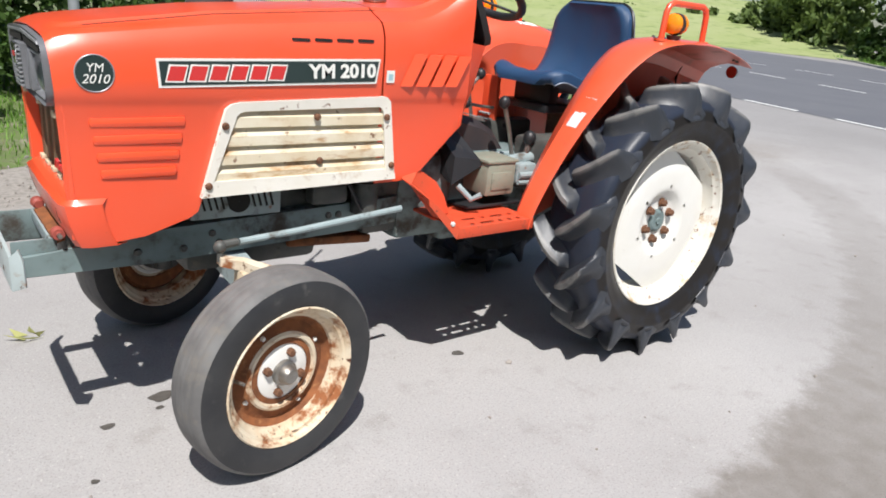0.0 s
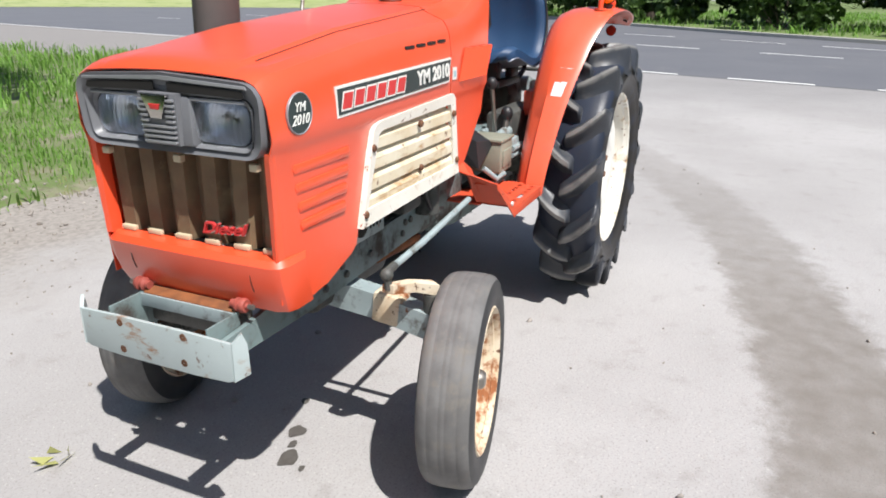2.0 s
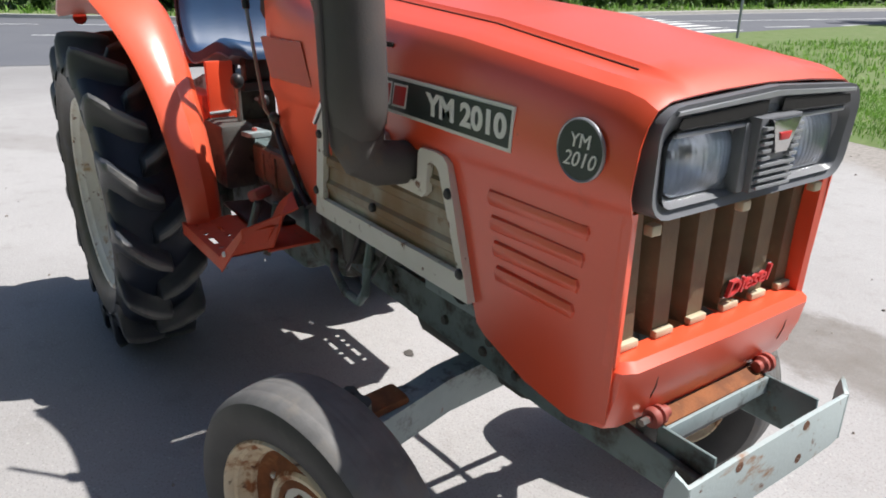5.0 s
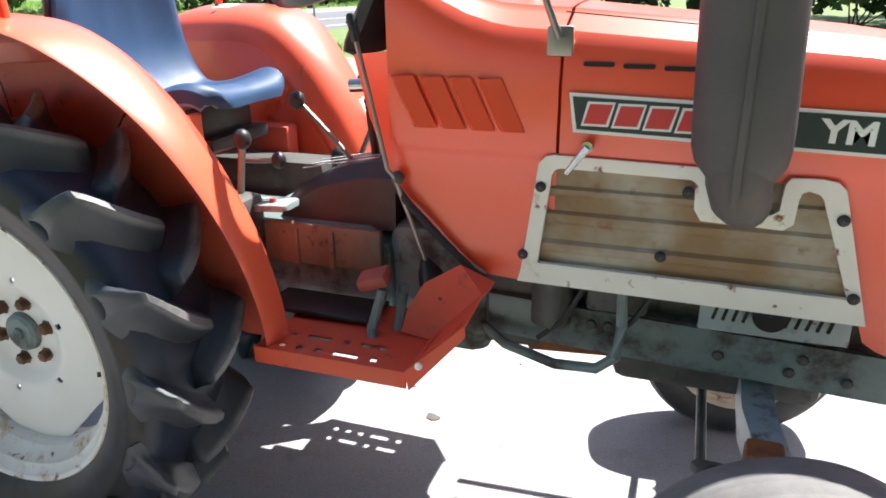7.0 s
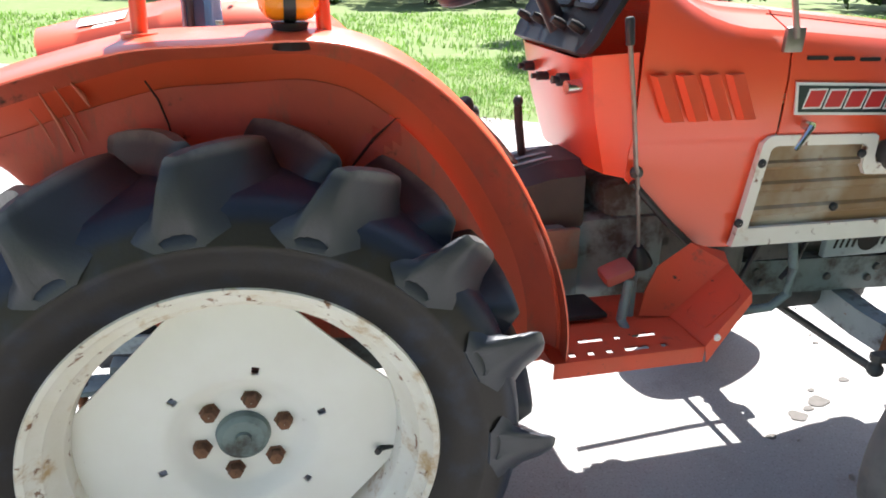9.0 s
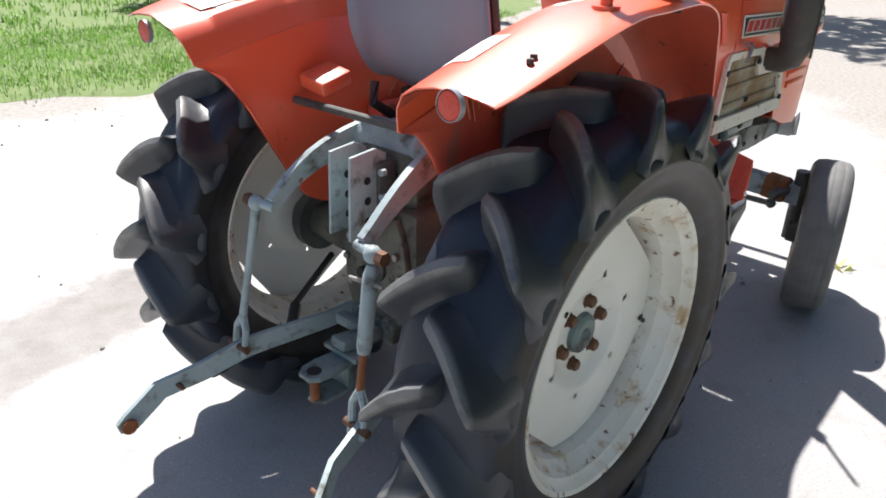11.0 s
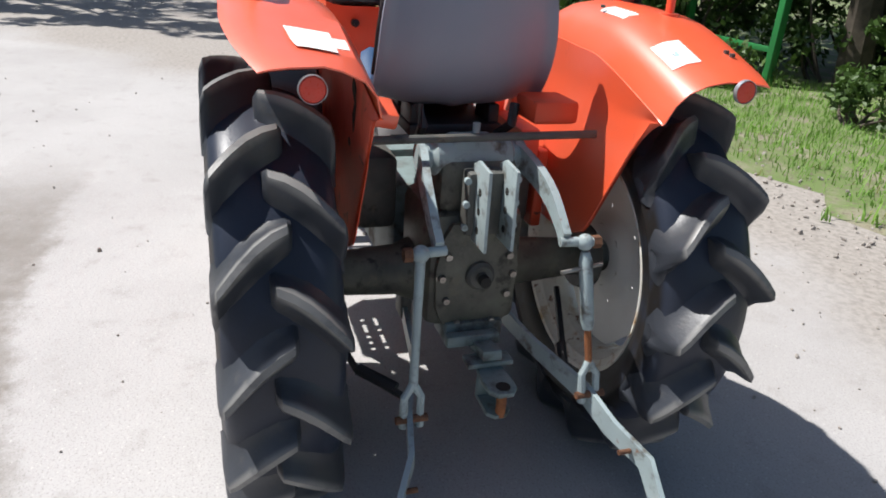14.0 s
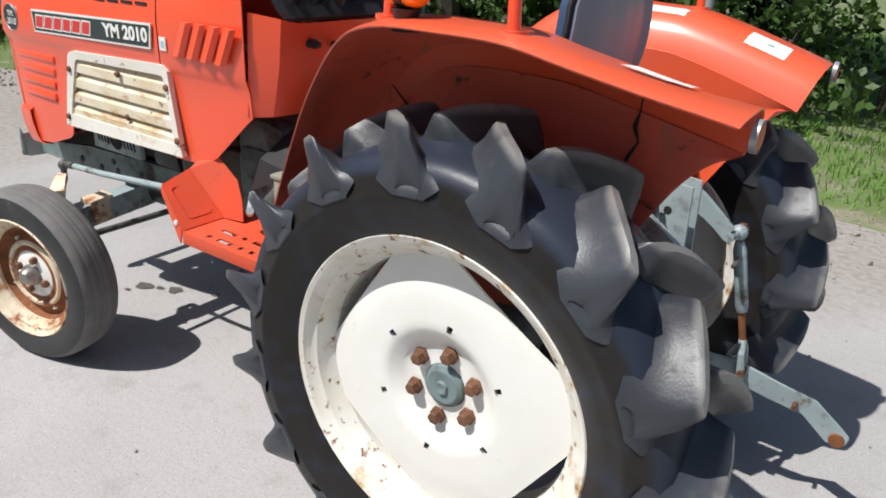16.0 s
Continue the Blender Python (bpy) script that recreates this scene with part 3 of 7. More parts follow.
mark(NEAR_LINE, -60, -6.4)
for k in range(11):
    mark(NEAR_LINE, -5.6 + 2.05 * k, -4.35 + 2.05 * k)
for k in range(18):
    mark(MID_LINE, -27 + 3.1 * k, -25.3 + 3.1 * k)
for k in range(10):
    mark(FAR_LINE, -30 + 3.3 * k, -28.2 + 3.3 * k)
mark(FAR_LINE, 2.4, 40)
for k in range(7):
    mark(lambda y, k=k: -9.6 - 0.9 * k, 13.0 + 0.5 * k, 17.5 + 0.5 * k, 0.42)


def verge(name, pts, label, material, z=0.02, rag=0.16, step=0.35):
    """A grassy verge: a low sheet of soil with a ragged edge."""
    rng = random.Random(5)
    out = []
    for (x0, y0), (x1, y1) in zip(pts, pts[1:] + pts[:1]):
        n = max(1, min(60, int(math.hypot(x1 - x0, y1 - y0) / step)))
        for i in range(n):
            u = i / n
            out.append((x0 + (x1 - x0) * u + rng.uniform(-rag, rag), y0 + (y1 - y0) * u + rng.uniform(-rag, rag)))
    bm = B()
    n = len(out)
    cx, cy = sum(p[0] for p in out) / n, sum(p[1] for p in out) / n
    lo = [bm.verts.new((x, y, 0.001)) for x, y in out]
    hi = [bm.verts.new((x + (cx - x) / math.hypot(cx - x, cy - y) * 0.12, y + (cy - y) / math.hypot(cx - x, cy - y) * 0.12, z)) for x, y in out]
    for i in range(n):
        bm.faces.new((lo[i], lo[(i + 1) % n], hi[(i + 1) % n], hi[i]))
    bm.faces.new(hi)
    bmesh.ops.triangulate(bm, faces=[f for f in bm.faces if len(f.verts) > 4])
    return tagged(part(name, bm, material), label, "verge", kind="structure")


LEFT_EDGE = [(-9.0, 15.2), (-3.0, 8.4), (-0.9, 5.6), (0.4, 4.75), (2.4, 4.1), (5.0, 4.4), (9.3, 6.4), (14.0, 9.0)]
RIGHT_EDGE = [(-5.9, -4.5), (-4.1, -3.5), (-1.8, -2.95), (0.4, -2.95), (1.8, -2.9), (3.2, -2.75), (5.0, -2.0), (7.6, -1.5), (10.0, -1.3), (14, -1.2)]
verge("verge_left", LEFT_EDGE + [(60, 30), (60, 90), (-9, 90)], "bright green grass verge beside the apron", SOIL)
verge("verge_right", RIGHT_EDGE[::-1] + [(-7.5, -7.4), (-8.2, -60), (60, -60), (60, -1.2)], "green grass verge with bare gravel edge", DIRT)
verge_pts = [(x - 0.12, y) for x, y in KERB_LINE] + [(-260, -70), (-260, 160), (-13.2, 160)]
sheet("verge_far", verge_pts, 0.10, SOIL, "grassy verge beyond the road")
bb = B()
loft(bb, [[(2.2 - r * math.cos(radians(a)), 2.0 - r * math.sin(radians(a)), z) for r, z in ((66, .02), (74, .5), (92, 3.1), (112, 5.6), (150, 6.2), (320, 6.0))] for a in range(23, 76, 3)])
tagged(part("verge_distant", bb, BANK), "rough grassy bank beyond the side street", "verge", kind="structure")

# oil drips under the engine
rngo = random.Random(3)


def stain(x, y, r, stretch=1.0):
    bm = B()
    ph = rngo.uniform(0, 6)
    bm.faces.new([bm.verts.new((x + r * stretch * math.cos(a) * (1 + 0.22 * math.sin(3 * a + ph)), y + r * math.sin(a) * (1 + 0.2 * math.sin(2 * a + ph * 2)), 0.003)) for a in (2 * math.pi * k / 16 for k in range(16))])
    return tagged(part("oil_stain", bm, OIL), "dark dried oil drip on the asphalt", "stain", "oil drips", "structure")


for x, y, r in ((0.702, 0.224, 0.026), (1.719, 0.028, 0.042), (1.60, -0.026, 0.034), (1.66, 0.0, 0.02), (1.896, 0.118, 0.022), (1.741, 0.086, 0.014), (1.45, -0.10, 0.02), (1.98, 0.35, 0.012)):
    stain(x, y, r * .68, 1.3)

# loose grit
rngg = random.Random(11)
gb = B()
for _ in range(820):
    u = rngg.random()
    if u < 0.62:
        x, y = rngg.uniform(-2.5, 7.5), rngg.gauss(-2.15, 0.55)
    elif u < 0.8:
        x, y = rngg.uniform(-1, 6), rngg.gauss(4.2, 0.3)
    else:
        x, y = rngg.uniform(-2.5, 5.5), rngg.uniform(-2, 2.5)
    r = rngg.choice((0.004, 0.005, 0.006, 0.008, 0.012)) * rngg.uniform(0.7, 1.3)
    m = pose(x, y, r * 0.35, rngg.uniform(0, 360), rngg.uniform(0, 360), rngg.uniform(0, 360)) @ Matrix.Diagonal((r, r * 0.8, r * 0.6, 1))
    bmesh.ops.create_icosphere(gb, subdivisions=1, radius=1.0, matrix=m)
tagged(part("grit", gb, PEBBLE), "loose stones and crumbs of gravel on the asphalt", "gravel", kind="stuff")


rngv = random.Random(29)
vb = B()
for _ in range(1500):
    x = rngv.uniform(-4.5, 9.0)
    for (xa, ya), (xb, yb) in zip(RIGHT_EDGE, RIGHT_EDGE[1:]):
        if xa <= x <= xb:
            y = ya + (yb - ya) * (x - xa) / (xb - xa) + rngv.gauss(.16, .24)
            r = rngv.choice((.006, .008, .010, .014, .020)) * rngv.uniform(.7, 1.3)
            bmesh.ops.create_icosphere(vb, subdivisions=1, radius=1.0, matrix=pose(x, y, r * .3 + (.018 if y < ya - .1 else 0), rngv.uniform(0, 360), rngv.uniform(0, 360), rngv.uniform(0, 360)) @ Matrix.Diagonal((r, r * .8, r * .55, 1)))
            break
tagged(part("gravel_edge", vb, PEBBLE), "loose gravel and crumbs of soil along the verge", "gravel", kind="stuff")


def twig(pts, r, label):
    bm = B()
    tube(bm, pts, r, 6)
    return tagged(part("twig", bm, BARK), label, "twig")


twig([(2.45, -1.05, 0.006), (2.62, -1.16, 0.012), (2.80, -1.2, 0.006)], [0.004, 0.006, 0.003], "thin dry twig lying on the asphalt")
twig([(8.2, -0.9, 0.012), (8.6, -0.6, 0.02), (9.0, -0.1, 0.012)], [0.01, 0.014, 0.006], "dry branch lying on the gravel")
tb = B()
for k in range(5):
    a = k * 1.3
    put_in(tb, [(1.98 + 0.02 * math.cos(a), -0.55 + 0.02 * math.sin(a), 0.004), (2.02 + 0.05 * math.cos(a), -0.55 + 0.05 * math.sin(a), 0.03), (1.98 + 0.05 * math.cos(a + 1), -0.56 + 0.04 * math.sin(a + 1), 0.006)], [(0, 1, 2)])
LEAFDRY = leaf_material("yellow_leaf", (0.45, 0.46, 0.14), (0.5, 0.5, 0.2), 0.2)
tagged(part("fallen_leaf", tb, LEAFDRY), "crumpled pale yellow-green leaf on the ground", "leaf")

# ---- the tractor ----
tractor = tagged(new("tractor"), "small orange two-wheel-drive farm tractor, worn and rust-stained, parked on asphalt", "tractor")
FRONT = {1: (1.545, .483), -1: (1.566, -.518)}       # front hubs
BACK_Y = -0.025                       # the rear body stands a little to the right of the wheels' middle


def rear_wheel(s):
    """Rim, dished disc, bolts, hub cap, tyre and V-set lugs, turned so that +y is outwards on the left."""
    def ms(prof):
        return [(r, s * y) for r, y in prof]
    bm = lathe(B(), ms([(.325, .090), (.320, .095), (.311, .091), (.303, .078), (.291, .072), (.286, .056), (.268, .036), (.263, 0), (.268, -.036), (.286, -.056), (.291, -.072), (.303, -.078), (.311, -.091), (.320, -.095), (.325, -.09), (.310, -.08), (.295, -.06), (.275, -.03), (.271, .0), (.275, .03), (.295, .06), (.31, .08)]), 72)
    wheel = part("rear_wheel", bm, RIM, tractor, "white-painted steel rim with rust along its edge", at=Matrix.Translation((0, s * .469 - .014, .524)))
    half = [(.316, .088), (.335, .101), (.365, .114), (.386, .1185), (.393, .1225), (.401, .1225), (.409, .1195), (.425, .119), (.447, .111), (.461, .095), (.468, .070), (.472, .04), (.473, .0)]
    prof = half + [(r, -y) for r, y in half[-2::-1]]
    part("tyre", lathe(B(), ms(prof), 96, closed=False), RUBBER, wheel, "black tractor tyre with deep lugs")
    # disc: a square with clipped corners, two skins
    bm = B()
    nt, rs = 72, [0.046, 0.06, 0.082, 0.10, 0.118, 0.132, 0.146, 0.165, 0.185, 0.205, 0.225, 1.0]
    def edge(a):
        c = a - radians(33 if s > 0 else 45)
        return min(.285, .236 / max(abs(math.cos(c)), abs(math.sin(c))))
    def lift(r):
        u = max(0.0, min(1.0, (r - .085) / .045))
        return (.023 if s > 0 else -.010) + .026 * u * u * (3 - 2 * u) - .012 * max(0.0, r - .2) / .08
    for off in (0.0, -.006):
        grid = []
        for k in range(nt):
            a = 2 * math.pi * k / nt
            e = edge(a)
            row = []
            for r in rs:
                rr = e if r == 1.0 else min(r, e - .004 * (12 - rs.index(r)))
                row.append(bm.verts.new((rr * math.cos(a), s * (lift(rr) + off), rr * math.sin(a))))
            grid.append(row)
        for k in range(nt):
            for i in range(len(rs) - 1):
                if i == 5 and k % 12 == (7 if s > 0 else 3):
                    continue
                bm.faces.new((grid[k][i], grid[k][i + 1], grid[(k + 1) % nt][i + 1], grid[(k + 1) % nt][i]))
        if off == 0.0:
            first = grid
    for k in range(nt):
        q = (k + 1) % nt
        bm.faces.new((first[k][-1], first[q][-1], grid[q][-1], grid[k][-1]))
    part("wheel_disc", bm, DISC, wheel, "scuffed white dished wheel disc with bolt holes")
    part("hub_cap", lathe(B(), ms([(r, y + (.014 if s > 0 else -.014)) for r, y in ((.001, .024), (.012, .026), (.014, .020), (.034, .021), (.043, .016), (.047, .0), (.001, .0))]), 32, closed=False), GREYGREEN, wheel, "grey hub flange")
    first_bolt = None
    for k in range(6):
        a = radians(60 * k + (38 if s > 0 else 15))
        m = Matrix.Translation((.072 * math.cos(a), .022 if s > 0 else .017, .072 * math.sin(a)))
        if first_bolt is None:
            bm = lathe(B(), ms([(.001, .026), (.0115, .0245), (.0135, .021), (.0135, .010), (.018, .008), (.018, .002)]), 6, closed=False)
            first_bolt = part("bolt", bm, RUSTBOLT, wheel, "rusty hexagon bolt", at=m)
        else:
            again(first_bolt, m)
    bm = tube(B(), [(.262, s * .0, -.06), (.235, s * .01, -.055), (.225, s * .025, -.052)], .006, 8)
    part("valve_stem", bm, BLACK, wheel)
    # lugs, two kinds, inner and outer: tall narrow walls with hollow flanks, ending in a buttress down the sidewall
    count = 15
    for side in (1, -1):
        st = [(-.022, -.6, .464, .500, .9, 5.5), (-.013, .0, .465, .518, 1.15, 7.0), (.016, 1.6, .466, .524, 1.25, 8.0), (.046, 4.0, .464, .527, 1.3, 8.8), (.074, 7.0, .458, .527, 1.3, 9.4),
              (.098, 10.0, .446, .526, 1.25, 9.6), (.114, 12.0, .432, .522, 1.2, 9.2), (.1225, 12.9, .420, .500, 1.25, 7.6), (.1258, 13.3, .410, .462, 1.4, 5.8), (.1262, 13.5, .402, .430, 1.5, 4.4), (.1020, 13.7, .384, .390, 1.6, 3.2)]
        rows = []
        for y, a0, rb, rt, wt, wb in st:
            row = []
            h = rt - rb
            for da, r in ((-wb, rb), (-wb * .62, rb + h * .12), (-wt - 1.7, rb + h * .45), (-wt - .5, rt - h * .16), (-wt - .05, rt - .003), (-wt + .35, rt), (wt - .35, rt + .001), (wt + .10, rt - .003), (wt + .8, rt - h * .16), (wt + 2.4, rb + h * .42), (wb * .66, rb + h * .12), (wb * 1.1, rb)):
                a = radians(a0 + da)
                row.append((r * math.cos(a), s * side * y, r * math.sin(a)))
            rows.append(row)
        bm = B()
        loft(bm, rows, close=True, cap=True)
        lug = None
        for k in range(count):
            m = pose(0, 0, 0, 0, -(360 / count * (k + (0 if side > 0 else .5)) + (0 if s > 0 else 10.7)), 0)
            if lug is None:
                lug = part("lug", bm, LUG, wheel, "worn rubber lug", sharp=40, at=m)
            else:
                again(lug, m)
    return wheel


def front_wheel(s):
    def ms(prof):
        return [(r, s * y) for r, y in prof]
    at = Matrix.Translation((FRONT[s][0], FRONT[s][1], .280)) @ pose(0, 0, 0, 0, 0, 11.0 if s > 0 else 15.0)
    prof = [(.196, .062), (.192, .066), (.186, .061), (.182, .050), (.174, .048), (.170, .036), (.158, .026), (.154, 0), (.158, -.026), (.170, -.036), (.174, -.048), (.182, -.05), (.186, -.061), (.192, -.066), (.196, -.062), (.186, -.05), (.174, -.03), (.16, -.01), (.16, .01), (.174, .03), (.186, .05)]
    wheel = part("front_wheel", lathe(B(), ms(prof), 56), RUSTWHITE, tractor, "rusty cream steel rim", at=at)
    side = [(.190, .058), (.203, .066), (.225, .070), (.248, .069), (.264, .063)]
    part("sidewall", lathe(B(), ms(side), 64, closed=False), SIDEWALL, wheel, "black sidewall")
    part("inner_sidewall", lathe(B(), [(r, -y) for r, y in ms(side)], 64, closed=False), SIDEWALL, wheel)
    tread = [(.264, .063), (.273, .054), (.2775, .041), (.2770, .037), (.2772, .034), (.2790, .030), (.280, .012), (.2792, .009), (.2792, .006), (.280, .003)]
    tread = tread + [(r, -y) for r, y in tread[::-1]]
    part("tread", lathe(B(), ms(tread), 72, closed=False), GREYRUBBER, wheel, "bald grey ribbed tread")
    part("wheel_disc", lathe(B(), ms([(.158, .018), (.150, .006), (.140, .0), (.125, .004), (.112, .014), (.106, .010), (.106, .004), (.125, -.004), (.14, -.008), (.158, .008)]), 48), RUST, wheel, "rust-brown wheel disc")
    part("disc_ring", lathe(B(), ms([(.112, .0145), (.106, .020), (.098, .020), (.094, .012), (.098, .008)]), 48), RUSTWHITE, wheel, "cream pressed ring")
    part("disc_centre", lathe(B(), ms([(.096, .010), (.084, .006), (.078, .013), (.060, .017), (.034, .019), (.001, .019), (.001, .009), (.08, .002)]), 40, closed=False), DISC, wheel, "chipped white centre plate")
    part("inner_ring", lathe(B(), ms([(.094, .0125), (.086, .0145), (.079, .0165), (.080, .010)]), 40, closed=False), RUST, wheel)
    part("grease_cap", lathe(B(), ms([(.036, .018), (.034, .030), (.028, .034), (.024, .050), (.018, .056), (.001, .057)]), 24, closed=False), STEEL, wheel, "dull steel grease cap")
    first = None
    for k in range(4):
        a = radians(90 * k + 20)
        m = Matrix.Translation((.056 * math.cos(a), 0, .056 * math.sin(a)))
        if first is None:
            first = part("bolt", lathe(B(), ms([(.001, .034), (.010, .033), (.0115, .028), (.0115, .016)]), 6, closed=False), RUSTBOLT, wheel, "rusty wheel bolt", at=m)
        else:
            again(first, m)
    first = None
    for k in range(4):
        a = radians(90 * k + 62)
        m = Matrix.Translation((.122 * math.cos(a), 0, .122 * math.sin(a)))
        if first is None:
            first = part("rivet", lathe(B(), ms([(.001, .014), (.005, .013), (.0065, .009), (.0065, .004)]), 8, closed=False), DECALWHITE, wheel, at=m)
        else:
            again(first, m)
    part("valve_stem", tube(B(), [(.155, s * .02, .03), (.145, s * .038, .028), (.140, s * .052, .027)], .0045, 8), STEEL, wheel)
    part("hub", lathe(B(), ms([(.001, -.10), (.040, -.10), (.045, -.06), (.062, -.05), (.066, -.02), (.07, -.004), (.001, .0)]), 28, closed=False), CAST, wheel, "greasy wheel hub")
    return wheel


for s in (1, -1):
    rear_wheel(s)
    front_wheel(s)

# ---- hood, cowl, nose ----
def lerp(a, b, u):
    return a + (b - a) * u


def along(x, table):
    """Looks a value up in a table of (x, value), joined by straight lines."""
    table = sorted(table)
    if x <= table[0][0]:
        return table[0][1]
    for (x0, v0), (x1, v1) in zip(table, table[1:]):
        if x <= x1:
            return lerp(v0, v1, (x - x0) / (x1 - x0))
    return table[-1][1]


SHOULDER = [(2.005, 1.062), (1.97, 1.078), (1.6, 1.122), (1.12, 1.158), (1.05, 1.160), (0.98, 1.172), (0.92, 1.196), (0.87, 1.228), (0.83, 1.262), (0.80, 1.30)]
CROWN = [(2.005, 1.086), (1.97, 1.108), (1.6, 1.162), (1.12, 1.205), (1.05, 1.208), (0.98, 1.215), (0.92, 1.235), (0.87, 1.262), (0.83, 1.292), (0.80, 1.325)]


NOSE_Y = 0.010


def hood_rows(xs, low, belly=True):
    rows = []
    for x in xs:
        zs, zt = along(x, SHOULDER), along(x, CROWN)
        cy = 0.0
        w = along(x, [(0.78, .236), (1.1, .248), (1.6, .252), (1.9, .256), (2.005, .248)])
        zb = low(x)
        k = max(0.0, min(1.0, (1.985 - x) / .06))            # the raised centre runs out at the nose
        crown = lambda y: zs + .014 + (zt - zs - .014) * (1 - (y / (w - .045)) ** 2)
        half = [(y, lerp(crown(y), z, k)) for y, z in ((.0, zt), (.10, zt - .003), (.155, zt - .008), (.163, zt - .016), (.172, zt - .020))] + [(w - .045, zs + .014), (w - .022, zs + .004), (w - .008, zs - .014), (w + .001, zs - .04), (w + .006, zs - .09), (w + .006, .958), (w - .001, .940), (w - .006, .925)]
        half += [(w - .006 - .006 * u, lerp(.925, zb, u)) for u in (.35, .7, 1.0)]
        def fx(z):
            lim = 1.966 + (z - .60) * .048
            return x if x < 1.9 else 1.9 + (x - 1.9) * (lim - 1.9) / .104
        rows.append([(fx(z), cy - y, z) for y, z in half[::-1]] + [(fx(z), cy + y, z) for y, z in half[1:]])
    return rows


bm = B()
loft(bm, hood_rows([2.004, 2.0, 1.98, 1.95, 1.9, 1.8, 1.69, 1.668, 1.652, 1.600, 1.582, 1.5, 1.3, 1.135], lambda x: along(x, [(1.13, .922), (1.582, .922), (1.600, .86), (1.652, .70), (1.668, .655), (1.73, .614), (1.88, .594), (1.94, .594), (1.98, .612)])))
hood = part("hood", solidify(bm, .003), ORANGE, tractor, "glossy orange hood with a raised centre", sharp=24)
for s in (1, -1):
    part("hood_seam", tube(B(), [(x, s * .1635, along(x, CROWN) - .0162) for x in (1.90, 1.8, 1.6, 1.36, 1.12)], .0017, 6), CREASEDARK, hood, "dark seam beside the raised centre")
bm = B()
loft(bm, hood_rows([1.129, 1.08, 1.04, 1.0, .95, .90, .86, .83, .802], lambda x: along(x, [(.80, .86), (.835, .83), (.98, .695), (1.06, .69), (1.13, .69)])))
cowl = part("cowl", solidify(bm, .003), ORANGE, tractor, "orange cowl between hood and dashboard", sharp=24)

# rear wall of the cowl, below the dashboard
bm = B()
loft(bm, [[(.802, -.225, 1.12), (.712, -.20, 1.11), (.700, -.15, 1.10), (.700, .15, 1.10), (.712, .20, 1.11), (.802, .225, 1.12)],
          [(.806, -.228, 1.0), (.735, -.19, .99), (.722, -.14, .98), (.722, .14, .98), (.735, .19, .99), (.806, .228, 1.0)],
          [(.815, -.230, .86), (.775, -.18, .86), (.765, -.13, .86), (.765, .13, .86), (.775, .18, .86), (.815, .230, .86)]])
part("cowl_rear_panel", solidify(bm, .003), ORANGE, tractor, "orange panel below the dashboard")
for y, z, r in ((-.10, 1.05, .014), (.02, 1.04, .010), (.11, 1.05, .012)):
    bm = tube(B(), [(.718, y, z), (.685, y, z), (.684, y, z), (.672, y, z)], [r, r, r * .6, r * .6], 12)
    part("switch_knob", bm, BLACK, tractor, "black push-pull knob")
bm = tube(B(), [(.712, -.155, 1.045), (.68, -.158, 1.043)], .014, 12)
part("key_switch", bm, CHROME, tractor, "chrome key switch")

# dashboard
bm = B()
rows = []
for u, wid in ((0.0, .205), (.03, .218), (.15, .226), (.27, .215), (.30, .19)):
    c0, c1 = Vector((.700, 0, 1.115)), Vector((.812, 0, 1.325))
    c = c0.lerp(c1, u / .30)
    rows.append([c + Vector((-.004, -wid, 0)), c + Vector((-.018, -wid + .02, 0)), c + Vector((-.010, -wid + .035, 0)), c + Vector((-.010, wid - .035, 0)), c + Vector((-.018, wid - .02, 0)), c + Vector((-.004, wid, 0))])
loft(bm, rows)
dash = part("dashboard", solidify(bm, .02), BLACK, tractor, "black sloping plastic dashboard")
sl = (Vector((.812, 0, 1.325)) - Vector((.700, 0, 1.115))).normalized()
nm = Vector((-sl.z, 0, sl.x))
for y, w in ((-.115, .085), (.0, .075), (.115, .085)):
    c = Vector((.700, y, 1.115)) + sl * .145 + nm * .014
    m = Matrix.Translation(c) @ Matrix(((0, sl.x, nm.x, 0), (-1, 0, 0, 0), (0, sl.z, nm.z, 0), (0, 0, 0, 1)))
    out = rounded(w, .105, .012)
    part("gauge_frame", ring(B(), rounded(w + .02, .125, .016), out, -.004, .006, m), BLACK, dash)
    part("gauge_face", slab(B(), out, -.004, .001, m=m), SHELL, dash, "grey-blue gauge face behind glass")
for y in (-.15, -.06, .06, .15):
    c = Vector((.700, y, 1.115)) + sl * .04 + nm * .01
    part("dash_knob", tube(B(), [c, c + nm * .02, c + nm * .035], [.010, .011, .008], 10), BLACK, dash)

